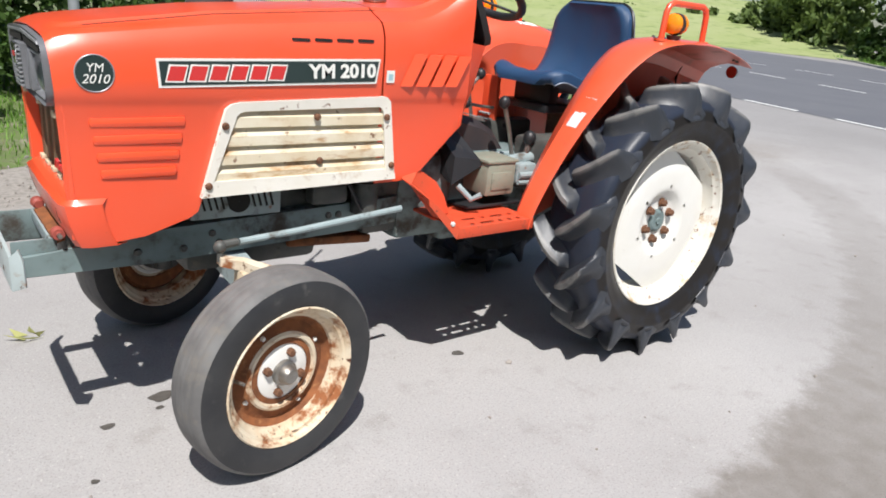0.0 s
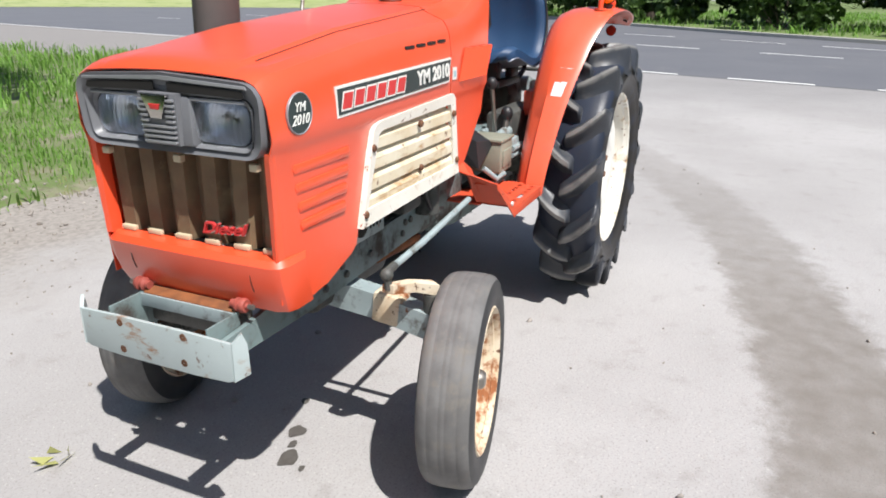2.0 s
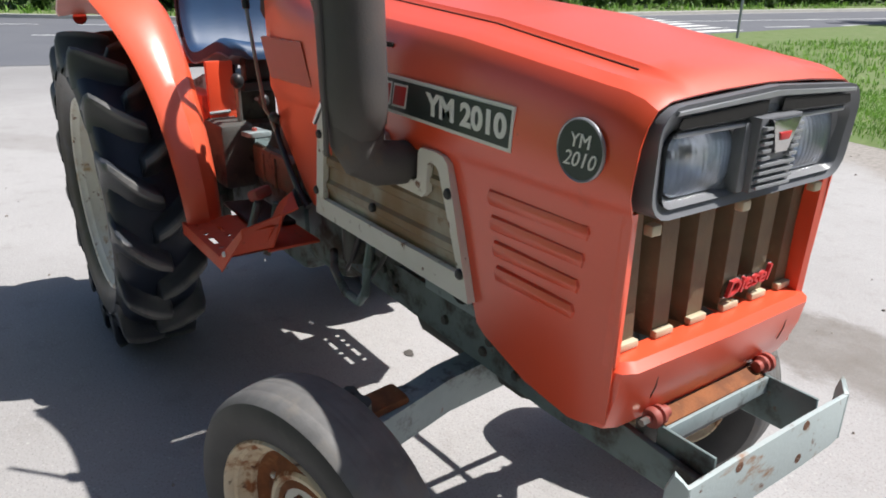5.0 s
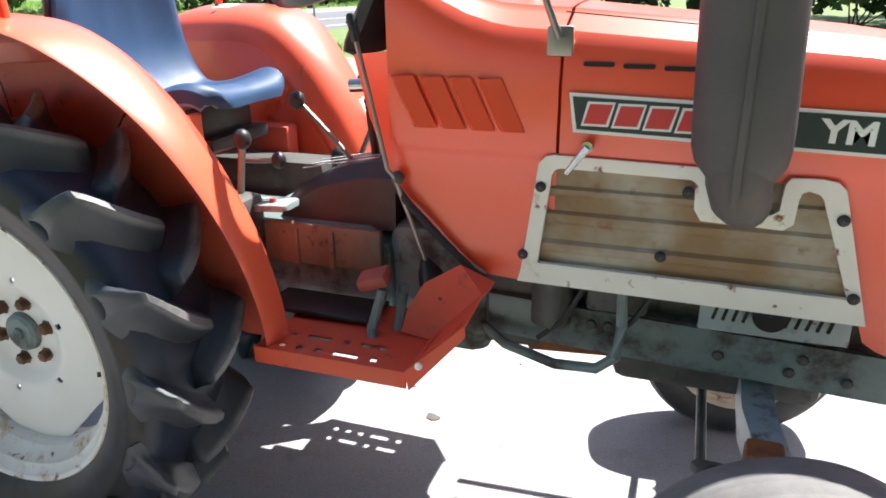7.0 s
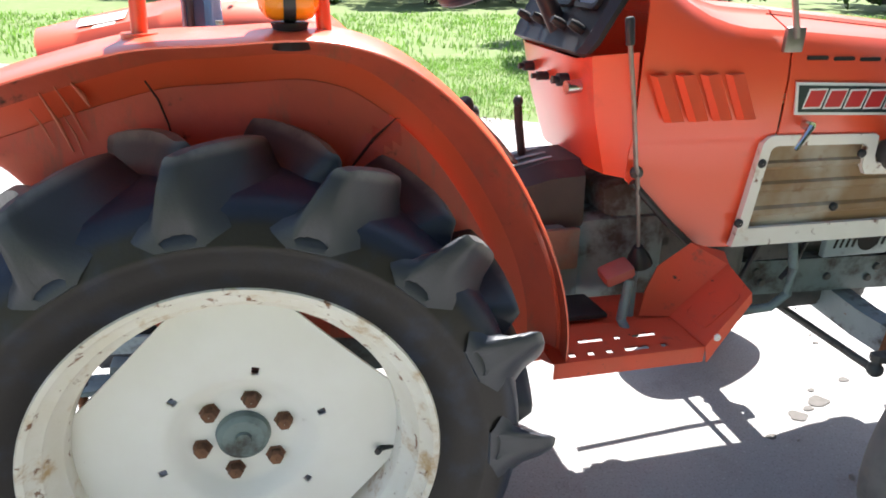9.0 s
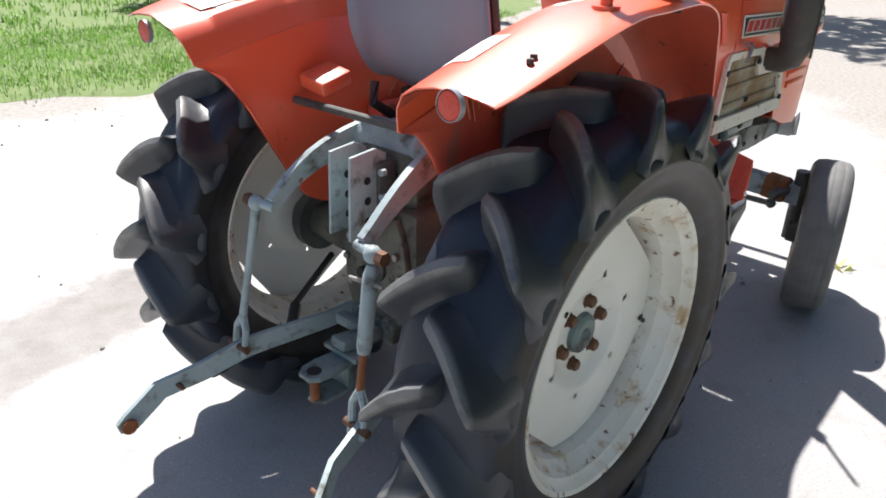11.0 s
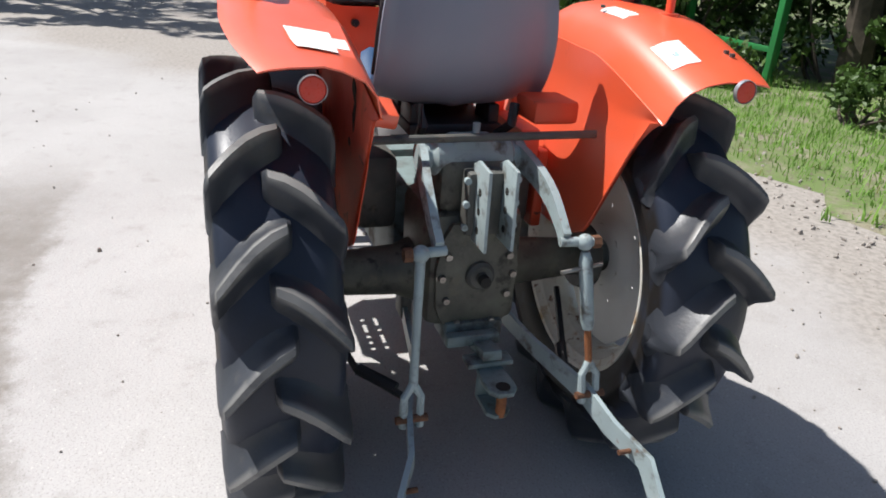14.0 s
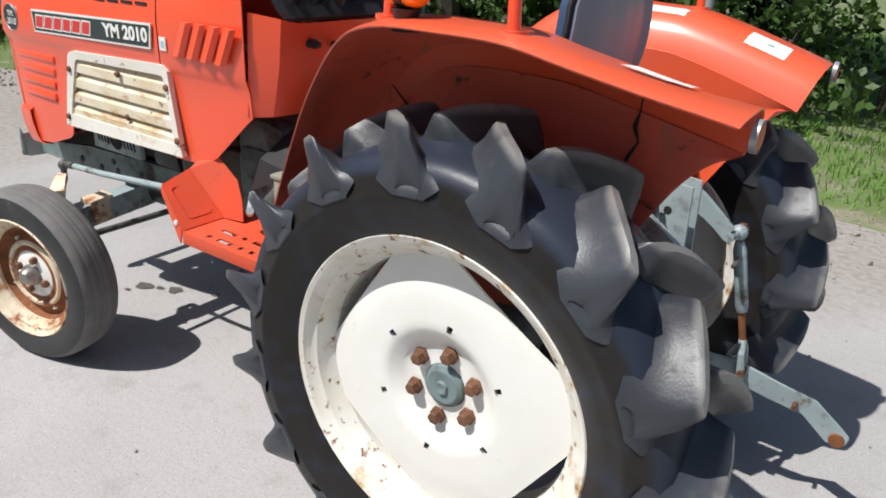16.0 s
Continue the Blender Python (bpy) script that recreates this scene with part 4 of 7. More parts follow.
# vents, pressed ribs and slots on the flanks
for s in (1, -1):
    for k in range(4):
        x0 = 1.195 + .066 * k
        bm = slab(B(), rounded(.052, .008, .0035, 3), -.001, .0015, m=Matrix.Translation((x0, 0, 1.108 - .03 * (x0 - 1.2))) @ side_plane(s, .2515))
        part("vent_slot", bm, DARK, hood, "narrow black vent slot")
    for k in range(4):
        z = .893 - .041 * k
        x0, x1 = 1.700 + .008 * k, 1.915 - .006 * k
        bm = slab(B(), [(x0, z - .014), (x1, z - .012), (x1 + .004, z), (x1, z + .012), (x0, z + .012), (x0 - .004, z)], -.004, .011, .009, side_plane(s, .2425))
        part("pressed_rib", bm, ORANGE, hood)
    for k in range(4):
        x0 = 1.072 - .056 * k
        bm = B()
        p = side_plane(s, .2545)
        put_in(bm, [(x0, .985, 0), (x0 - .036, .987, .012), (x0 - .046, .985, 0), (x0 - .046, 1.080, 0), (x0 - .082, 1.078, .012), (x0 - .092, 1.080, 0)], [(0, 1, 4, 3), (1, 2, 5, 4), (0, 2, 1), (3, 4, 5), (0, 3, 5, 2)], p)
        part("cowl_louvre", bm, ORANGE, cowl)
    # badge
    m = side_plane(s, .2635)
    c = Matrix.Translation((1.900, 0, 1.006))
    badge = part("badge", lathe(B(), [(.0425, 0), (.0425, .004), (.041, .0055), (.0395, .004), (.0395, 0)], 36, m=c @ Matrix.Translation((0, s * .2585, 0)) @ Matrix.Diagonal((1, s, 1, 1))), SILVER, hood, "round dark badge with a bright rim")
    part("badge_face", slab(B(), [(.0397 * math.cos(a), .0397 * math.sin(a)) for a in (2 * math.pi * k / 32 for k in range(32))], -.001, .004, m=c @ side_plane(s, .2585)), DECALDARK, badge)
    part("badge_lettering", lettering("YM", .027, read_plane(s, 1.900, .2632, 1.018), shear=.15), DECALWHITE, badge)
    part("badge_number", lettering("2010", .029, read_plane(s, 1.900, .2632, .993), shear=.3), DECALWHITE, badge)
    # name plate: dark strip, white border
    def quad(x0, x1, z0, z1):
        f = lambda x: (1.765 - x) * .029
        return [(x0 + .010, z0 + f(x0)), (x1 - .005, z0 + f(x1)), (x1, z1 + f(x1)), (x0, z1 + f(x0))]
    plate = part("name_plate", slab(B(), quad(1.149, 1.767, .975, 1.043), -.002, .002, m=side_plane(s, .2595)), DECALWHITE, hood, "dark name strip with a white border")
    part("name_plate_field", slab(B(), quad(1.155, 1.761, .981, 1.037), -.002, .0030, m=side_plane(s, .2597)), DECALDARK, plate)
    first_x = 1.748 if s > 0 else 1.172
    for k in range(6):
        x = first_x - s * .0515 * k
        xa, xb = x - s * .0465, x
        f = (1.765 - x) * .029
        lean = -s * .010
        for inset, mat, w in ((0, DECALWHITE, .0036), (.004, DECALRED, .0042)):
            a, b = min(xa, xb) + inset, max(xa, xb) - inset
            z0, z1 = .988 + f + inset, 1.030 + f - inset
            part("letter_block", slab(B(), [(a, z0), (b, z0), (b + lean, z1), (a + lean, z1)], 0, w, m=side_plane(s, .2597)), mat, plate, "red block with white outline" if inset else "")
    xm = 1.268 if s > 0 else 1.649
    part("model_lettering", lettering("YM 2010", .050, read_plane(s, xm, .2632, 1.009 + (1.765 - xm) * .029, 1.66 * s) @ Matrix.Diagonal((1.13, 1, 1, 1)), bold=.0018), DECALWHITE, plate, "white model number")
    if s > 0:
        st = part("warning_sticker", slab(B(), [(1.095, .995), (1.122, .995), (1.122, 1.030), (1.095, 1.030)], -.001, .0015, m=side_plane(s, .256)), DECALWHITE, cowl, "small white and blue sticker")
        part("sticker_mark", slab(B(), [(1.101, 1.002), (1.116, 1.002), (1.116, 1.020), (1.101, 1.020)], -.001, .0022, m=side_plane(s, .256)), DECALBLUE, st)


def side_panel(s):
    """White bolted frame low on the flank; slats behind it on the left, a perforated sheet on the right."""
    out = [(1.664, .694), (1.066, .706), (1.072, .728), (1.102, .940), (1.114, .953), (1.127, .956), (1.56, .940), (1.585, .934), (1.598, .922)]
    inn = [(1.630, .735), (1.104, .738), (1.104, .742), (1.124, .912), (1.130, .922), (1.140, .925), (1.545, .916), (1.560, .912), (1.568, .904)]
    if s < 0:
        out = [(1.664, .692), (1.066, .698), (1.072, .72), (1.100, .932), (1.112, .946), (1.125, .949), (1.385, .944), (1.395, .938), (1.397, .890), (1.405, .876), (1.495, .872), (1.505, .880), (1.508, .925), (1.515, .936), (1.56, .938), (1.585, .934), (1.598, .922)]
        inn = [(1.630, .735), (1.104, .738), (1.104, .742), (1.124, .912), (1.130, .922), (1.140, .925), (1.362, .921), (1.370, .915), (1.372, .870), (1.385, .850), (1.515, .846), (1.530, .858), (1.532, .900), (1.536, .912), (1.545, .916), (1.560, .912), (1.568, .904)]
    frame_part = part("side_panel", ring(B(), out, inn, -.004, .012, side_plane(s, .246), .003), WHITE, tractor, "white bolted side panel with rust stains")
    def span(z):
        return lerp(1.100, 1.124, (z - .738) / .18), lerp(1.634, 1.566, (z - .735) / .175)
    if s > 0:
        for k in range(4):
            z0 = .728 + .0485 * k
            a0, a1 = span(z0)
            b0, b1 = span(min(.922, z0 + .05))
            bm = B()
            y0, y1 = .250, .232
            put_in(bm, [(a0, y0, z0), (a1, y0, z0), (a1, y0, z0 + .026), (a0, y0, z0 + .026), (b0, y1, z0 + .05), (b1, y1, z0 + .05), (a0, y1, z0), (a1, y1, z0)],
                   [(0, 1, 2, 3), (3, 2, 5, 4), (6, 7, 1, 0)])
            part("louvre_slat", solidify(bm, .002), LOUVRE, frame_part, "cream slat streaked with rust")
        # black sheet behind the slats stands in for the shaded engine bay
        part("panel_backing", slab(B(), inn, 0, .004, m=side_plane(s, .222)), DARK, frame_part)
    else:
        rows = []
        for z, y in ((.730, .238), (.758, .240), (.765, .247), (.778, .247), (.785, .240), (.815, .240), (.822, .247), (.836, .247), (.842, .240), (.868, .240), (.875, .247), (.884, .247), (.889, .240), (.925, .240)):
            x0, x1 = span(z)
            rows.append([(lerp(x0, x1, u / 12), s * y, z) for u in range(13)])
        bm = B()
        loft(bm, rows)
        part("perforated_sheet", solidify(bm, .002), PERF, frame_part, "rust-stained perforated sheet")
    for x, z in ((1.085, .75), (1.112, .895), (1.60, .88), (1.645, .725), (1.325, .775), (1.34, .90)):
        if s < 0:
            x, z = {1.085: (1.076, .754), 1.112: (1.105, .889), 1.60: (1.601, .873), 1.645: (1.638, .739), 1.34: (1.36, .90)}.get(x, (x, z))
        m = Matrix.Translation((x, s * (.258 if x not in (1.325,) else .251), z)) @ Matrix.Diagonal((1, s, 1, 1))
        part("panel_screw", lathe(B(), [(.001, .006), (.007, .005), (.010, .002), (.010, -.004)], 12, m=m, closed=False), RUSTBOLT if s > 0 else BLACK, frame_part)
    return frame_part


for s in (1, -1):
    side_panel(s)
bm = tube(B(), [(1.188, -.262, .972), (1.188, -.285, .972)], .010, 12)
tube(bm, [(1.188, -.284, .972), (1.172, -.288, .950), (1.155, -.290, .925)], [.008, .006, .005], 8)
part("latch_handle", bm, CHROME, tractor, "small chrome latch handle")
bm = box(B(), (1.128, -.252, 1.145), (.045, .012, .05), bevel=.004)
tube(bm, [(1.128, -.26, 1.15), (1.10, -.268, 1.22), (1.06, -.275, 1.36)], [.007, .006, .006], 8)
part("mirror_stay", bm, STEEL, tractor, "thin steel rod in a bracket on the hood seam")
bm = lathe(B(), [(.001, .02), (.034, .020), (.038, .015), (.038, 0), (.030, -.01)], 28, m=Matrix.Translation((1.02, .0, 1.215)) @ pose(0, 0, 0, 90, 0, 0), closed=False)
part("filler_cap", bm, STEEL, tractor, "flat steel fuel filler cap")

# nose: chin, bezel, headlights, grille
def chin_row(z, y, x, r=.03):
    return [(a, b + NOSE_Y, z) for a, b in ((x - .09, -y), (x - r, -y), (x - r * .35, -y + r * .3), (x, -y + r), (x + .004, 0), (x, y - r), (x - r * .35, y - r * .3), (x - r, y), (x - .09, y))]


bm = B()
loft(bm, [chin_row(.716, .226, 1.945), chin_row(.712, .238, 1.978), chin_row(.700, .245, 1.990), chin_row(.66, .245, 1.984), chin_row(.615, .242, 1.970), chin_row(.590, .237, 1.958), chin_row(.586, .21, 1.93)])
chin = part("chin", solidify(bm, .003), ORANGE, tractor, "orange lower nose piece", sharp=28)
for y in (-.165, .165):
    part("chin_seam", tube(B(), [(1.9885, y + NOSE_Y, .702), (1.9845, y + NOSE_Y, .66), (1.9775, y + NOSE_Y, .638)], .0016, 6), DARK, chin)
# posts beside the grille
for s in (1, -1):
    bm = B()
    loft(bm, [[(1.970, s * .247, .935), (1.980, s * .240, .935), (1.978, s * .228, .935), (1.955, s * .226, .935)],
              [(1.965, s * .244, .915), (1.979, s * .238, .915), (1.976, s * .226, .915), (1.95, s * .224, .915)],
              [(1.955, s * .242, .71), (1.974, s * .236, .71), (1.970, s * .224, .71), (1.94, s * .222, .71)]])
    part("nose_post", solidify(bm, .003), ORANGE, tractor)

bezel_m = Matrix(((0, .048, 1, 1.882), (1, 0, 0, NOSE_Y * .5), (0, 1, 0, 0), (0, 0, 0, 1)))       # (u, v, w) to (y, z, x)


def bezel_outline(w_top, w_bot, z0, z1, r, crown=0.0):
    pts = []
    for sx, z, w, a0 in ((1, z1, w_top, 0), (-1, z1, w_top, 90), (-1, z0, w_bot, 180), (1, z0, w_bot, 270)):
        for k in range(5):
            a = radians(a0 + 22.5 * k)
            zz = z - r if z == z1 else z + r
            pts.append((sx * (w - r) + r * math.cos(a), zz + r * math.sin(a)))
        if a0 == 0:
            pts.append((0, z1 + crown))
        if a0 == 180:
            pts.append((0, z0))
    return pts


bm = B()
ring(bm, bezel_outline(.236, .233, .923, 1.072, .040, .0105), bezel_outline(.216, .210, .938, 1.040, .022, .006), .0, .068, bezel_m, .010)
bezel = part("headlight_bezel", bm, BEZEL, tractor, "weathered dark grey plastic headlight surround")
bm = B()
loft(bm, [[bezel_m @ Vector((u, v, w)) for u, v in bezel_outline(*o)] for o, w in (((.217, .211, .937, 1.041, .022, .006), .066), ((.213, .206, .941, 1.036, .020, .004), .058), ((.204, .196, .950, 1.028, .018, .0), .030), ((.202, .194, .952, 1.026, .018, .0), .012))], close=True)
part("bezel_bowl", bm, BEZEL, bezel)
part("bezel_bar", box(B(), (1.992, NOSE_Y * .5, 1.0335), (.010, .40, .007), bevel=.003), SILVER, bezel, "bright strip below the slot")
part("bezel_lip", slab(B(), [(-.212, 1.0595), (0, 1.0685), (.212, 1.0595), (.209, 1.0655), (0, 1.0760), (-.209, 1.0655)], .0660, .0705, .001, bezel_m), SILVER, bezel, "bright upper edge above the slot")
part("bezel_back", slab(B(), bezel_outline(.222, .222, .925, 1.056, .03), -.016, -.008, m=bezel_m), BEZEL, bezel)
bm = box(B(), (1.975, NOSE_Y, .988), (.05, .13, .10), (0, 0, 0), .006)
box(bm, (1.977, NOSE_Y, 1.042), (.035, .03, .03), bevel=.003)
part("bezel_centre", bm, BEZEL, bezel)
emblem_m = Matrix.Translation((.026, 0, 0)) @ bezel_m
bm = B()
slab(bm, [(-.045, .940), (.045, .940), (.049, 1.044), (-.049, 1.044)], .020, .056, .002, emblem_m)
emb = part("emblem_plate", bm, BEZEL, bezel, "ribbed silver-grey emblem plate")
for k in range(9):
    z = .947 + .0104 * k
    w = lerp(.041, .045, k / 8)
    if k < 4:
        part("emblem_rib", box(B(), (2.013 + (z - .95) * .05, NOSE_Y * .5, z), (.008, 2 * w, .005), bevel=.001), SILVER, emb)
    else:
        for sgn in (1, -1):
            part("emblem_rib", box(B(), (2.013 + (z - .95) * .05, NOSE_Y * .5 + sgn * (w - .010), z), (.008, .020, .005), bevel=.001), SILVER, emb)
part("emblem_shield", slab(B(), [(-.016, .994), (.016, .994), (.029, 1.036), (.036, 1.042), (-.036, 1.042), (-.029, 1.036)], .056, .064, .002, emblem_m), CHROME, emb, "bright shield")
part("emblem_mark", slab(B(), [(-.010, 1.012), (.010, 1.012), (.014, 1.023), (-.014, 1.023)], .064, .066, .001, emblem_m), DECALRED, emb)
for s in (1, -1):
    part("bezel_slot", slab(B(), [(s * .018, 1.0645), (s * .198, 1.0560), (s * .204, 1.0445), (s * .196, 1.0420), (s * .018, 1.0460)][::s], .0672, .0686, m=bezel_m), DARK, bezel, "narrow black slot above the headlight")
    cy, cz = s * .129 + NOSE_Y * .5, .989
    bowl = B()
    rows = []
    for sc, w in ((1.0, .050), (.96, .035), (.8, .015), (.45, .004), (.1, .002)):
        rows.append([(1.930 + w, cy + u * sc, cz + v * sc) for u, v in rounded(.138, .084, .028)])
    loft(bowl, rows, close=True)
    lamp = part("headlight", bowl, REFLECTOR, bezel, "rectangular glass headlight")
    part("headlight_rim", ring(B(), rounded(.162, .104, .034), rounded(.144, .088, .028), .030, .056, Matrix.Translation((.045, cy - NOSE_Y * .5, cz)) @ bezel_m, .004), BEZEL, lamp)
    lens = B()
    rows = []
    for sc, w in ((1.0, .046), (.97, .054), (.8, .060), (.5, .064), (.2, .066), (.01, .0665)):
        rows.append([(1.930 + w, cy + u * sc, cz + v * sc) for u, v in rounded(.137, .083, .027)])
    loft(lens, rows, close=True)
    part("headlight_lens", lens, LENS, lamp, "clear ribbed headlight glass").visible_shadow = False
    part("headlight_bulb", ball(B(), (1.956, cy, cz + .008), .010), STEEL, lamp)

# grille: six standing strips of perforated brown sheet with pale feet
strips = [-.198, -.120, -.040, .044, .122, .198]
rows = []
for z in (.715, .80, .93):
    row, sc = [], lerp(1.0, 1.04, (z - .715) / .2)
    y = -.222
    for c in strips:
        row += [(1.915, (c - .026) * sc + NOSE_Y, z), (1.946, (c - .018) * sc + NOSE_Y, z), (1.946, (c + .018) * sc + NOSE_Y, z), (1.915, (c + .026) * sc + NOSE_Y, z)]
    rows.append(row)
bm = B()
loft(bm, rows)
grille = part("grille", solidify(bm, .002), GRILLE, tractor, "brown perforated radiator grille with upright strips")
for c in strips:
    part("grille_foot", box(B(), (1.950, c + NOSE_Y, .722), (.012, .040, .012), bevel=.002), CREAM, grille, "pale worn metal clip")
for y in (-.197, .003, .197):
    part("grille_clip", box(B(), (1.975, y + NOSE_Y * .5, .906), (.016, .020, .016), bevel=.003), CREAM, grille)
bm = lettering("Diesel", .035, Matrix.Translation((1.9555, .088, .757)) @ Matrix(((0, 0, 1, 0), (1, 0, 0, 0), (0, 1, 0, 0), (0, 0, 0, 1))) @ pose(0, 0, 0, 0, 0, 4) @ Matrix.Diagonal((1.3, 1, 1, 1)), depth=.004, shear=.35, bold=.0003)
part("grille_script", bm, DECALRED, grille, "red script lettering with bright edges")
part("grille_script_edge", lettering("Diesel", .035, Matrix.Translation((1.9505, .088, .757)) @ Matrix(((0, 0, 1, 0), (1, 0, 0, 0), (0, 1, 0, 0), (0, 0, 0, 1))) @ pose(0, 0, 0, 0, 0, 4) @ Matrix.Diagonal((1.3, 1, 1, 1)), depth=.003, shear=.35, bold=.0022), CHROME, grille)
part("radiator_core", box(B(), (1.87, 0, .83), (.05, .42, .26)), DARK, tractor)

# ---- frame, bumper, engine ----
for s in (1, -1):
    bm = B()
    slab(bm, [(.98, .525), (1.15, .515), (1.75, .492), (2.075, .497), (2.075, .552), (1.99, .556), (1.75, .585), (1.2, .605), (.98, .615)], 0, .012, .003, side_plane(s, .140))
    slab(bm, [(.98, .604), (1.75, .576), (1.75, .586), (.98, .615)], -.05, .0, m=side_plane(s, .140))
    rail = part("frame_rail", bm, GREYGREEN, tractor, "grey-green steel frame rail")
    for x, z in ((1.58, .53), (1.60, .56), (1.45, .545), (1.20, .575), (1.235, .575), (1.68, .525), (1.80, .53), (1.255, .545)):
        part("rail_bolt", lathe(B(), [(.001, .008), (.009, .007), (.011, .003), (.011, -.002)], 8, m=Matrix.Translation((x, s * .152, z)) @ Matrix.Diagonal((1, s, 1, 1)), closed=False), CAST, rail)
    bm = box(B(), (2.035, s * .134, .545), (.10, .006, .085), bevel=.002)
    part("bumper_bracket", bm, GREYGREEN, tractor, "grey-green bumper bracket")
bm = B()
slab(bm, [(-.204, .492), (-.19, .486), (-.10, .483), (.10, .483), (.19, .486), (.204, .492), (.206, .576), (.10, .578), (-.10, .578), (-.206, .576)], 2.090, 2.098, .002, Matrix(((0, 0, 1, 0), (1, 0, 0, 0), (0, 1, 0, 0), (0, 0, 0, 1))))
for s in (1, -1):
    slab(bm, [(0, .490), (.034, .502), (.032, .570), (.022, .598), (.012, .584), (0, .577)], 0, .008, .002, Matrix.Translation((2.094, s * .202, 0)) @ Matrix(((-.80, 0, .6, 0), (s * .6, 0, s * .80, 0), (0, 1, 0, 0), (0, 0, 0, 1))))
bumper = part("bumper", bm, BUMPER, tractor, "pale grey steel bumper plate with rust streaks and bent ends")
for y, z in ((-.093, .563), (.082, .565), (-.093, .500), (.078, .505)):
    part("bumper_hole", lathe(B(), [(.001, .0), (.0085, .0), (.010, -.002)], 12, m=Matrix.Translation((2.0985, y, z)) @ pose(0, 0, 0, 0, 0, -90), closed=False), RUSTBOLT, bumper)
part("tray_edge", box(B(), (1.998, 0, .572), (.006, .262, .03), bevel=.001), PALEGREY, tractor)
part("tow_bar", box(B(), (1.978, 0, .583), (.03, .262, .022), (0, 20, 0), .006), RUST, tractor, "rust-brown cross bar under the nose")
for s in (1, -1):
    bm = lathe(B(), [(.001, .014), (.006, .014), (.007, .009), (.014, .009), (.0165, .005), (.0165, -.002), (.011, -.004), (.011, -.008), (.0155, -.010), (.0155, -.016), (.010, -.020), (.010, -.030), (.001, -.030)], 18, m=Matrix.Translation((1.982, s * .146, .602)) @ Matrix.Diagonal((1, s, 1, 1)), closed=False)
    part("rubber_mount", bm, REDRUBBER, tractor, "faded red rubber mount with a bolt")
    part("mount_bolt", tube(B(), [(1.982, s * .158, .602), (1.982, s * .174, .602)], .006, 6), STEEL, tractor)
part("front_crossmember", box(B(), (1.955, 0, .55), (.02, .28, .09), bevel=.004), CAST, tractor)
bm = box(B(), (1.38, 0, .62), (.74, .22, .26), bevel=.02)
box(bm, (1.45, 0, .47), (.42, .20, .10), bevel=.03)
box(bm, (1.02, 0, .60), (.16, .27, .24), bevel=.03)
engine = part("engine", bm, CAST, tractor, "greasy dark engine block and sump")
for s in (1, -1):
    shr = part("fan_shroud", box(B(), (1.535, s * .165, .650), (.26, .02, .085), bevel=.004), PALEGREY, engine, "grey ribbed engine shroud")
    for k in range(12):
        x = 1.435 + .018 * k
        if 1.50 < x < 1.56:
            continue
        part("shroud_slot", box(B(), (x, s * .1755, .655), (.006, .003, .045), (0, 14, 0)), DARK, shr)
    part("fan_hole", lathe(B(), [(.001, .001), (.032, .001), (.034, -.004)], 20, m=Matrix.Translation((1.53, s * .1755, .652)) @ Matrix.Diagonal((1, s, 1, 1)), closed=False), DARK, shr)
    part("injection_pump", box(B(), (1.25, s * .16, .65), (.12, .06, .06), bevel=.012), CAST, engine)
    part("oil_filter", tube(B(), [(1.12, s * .17, .58), (1.12, s * .17, .68)], .042, 18), CAST, engine)
bm = tube(B(), [(1.262, -.215, .70), (1.268, -.235, .62), (1.262, -.24, .555), (1.225, -.235, .520), (1.14, -.225, .510), (1.03, -.20, .525), (.97, -.17, .55)], .011, 10)
part("hydraulic_pipe", bm, GREYGREEN, tractor, "bent grey-green hydraulic pipe")
for hose in ([(1.33, -.20, .70), (1.29, -.215, .63), (1.25, -.22, .585)], [(1.20, -.20, .70), (1.15, -.21, .6), (1.10, -.2, .55)], [(1.20, .19, .70), (1.15, .20, .6), (1.06, .2, .58)]):
    part("fuel_hose", tube(B(), hose, .006, 8), BLACK, tractor)
part("sump_guard", box(B(), (1.20, .02, .475), (.30, .2, .03), (0, -4, 0), .01), RUST, tractor, "rusty plate under the sump")

# front axle and steering
bm = B()
for s in (1, -1):
    loft(bm, [[(1.50, 0, .425), (1.56, 0, .425), (1.56, 0, .505), (1.50, 0, .505)], [(1.50, s * .22, .405), (1.56, s * .22, .405), (1.56, s * .22, .478), (1.50, s * .22, .478)], [(FRONT[s][0] - .028, FRONT[s][1] - s * .085, .378), (FRONT[s][0] + .028, FRONT[s][1] - s * .085, .378), (FRONT[s][0] + .028, FRONT[s][1] - s * .085, .452), (FRONT[s][0] - .028, FRONT[s][1] - s * .085, .452)]], close=True, cap=True)
axle = part("front_axle", bm, PALEGREY, tractor, "grey-green front axle beam with rust")
part("axle_pivot", box(B(), (1.53, 0, .50), (.16, .16, .09), bevel=.015), CAST, axle)
for s in (1, -1):
    part("axle_socket", box(B(), (1.535, s * (.262 if s > 0 else .352), .440 if s > 0 else .432), (.066, .085, .088), (s * -6, 0, 0), .01), RUSTWHITE if s > 0 else RUST, axle, "rust-streaked axle clamp")
    fx, fy = FRONT[s]
    bm = tube(B(), [(fx, fy - s * .092, .505), (fx, fy - s * .092, .31), (fx, fy - s * .088, .245)], [.026, .026, .030], 16)
    tube(bm, [(fx, fy - s * .10, .280), (fx, fy - s * .02, .280)], .028, 14)
    part("kingpin", bm, CAST, axle, "greasy steering knuckle")
bm = tube(B(), [(1.58, .30, .580), (1.42, .30, .590), (1.06, .29, .620)], .0095, 10)
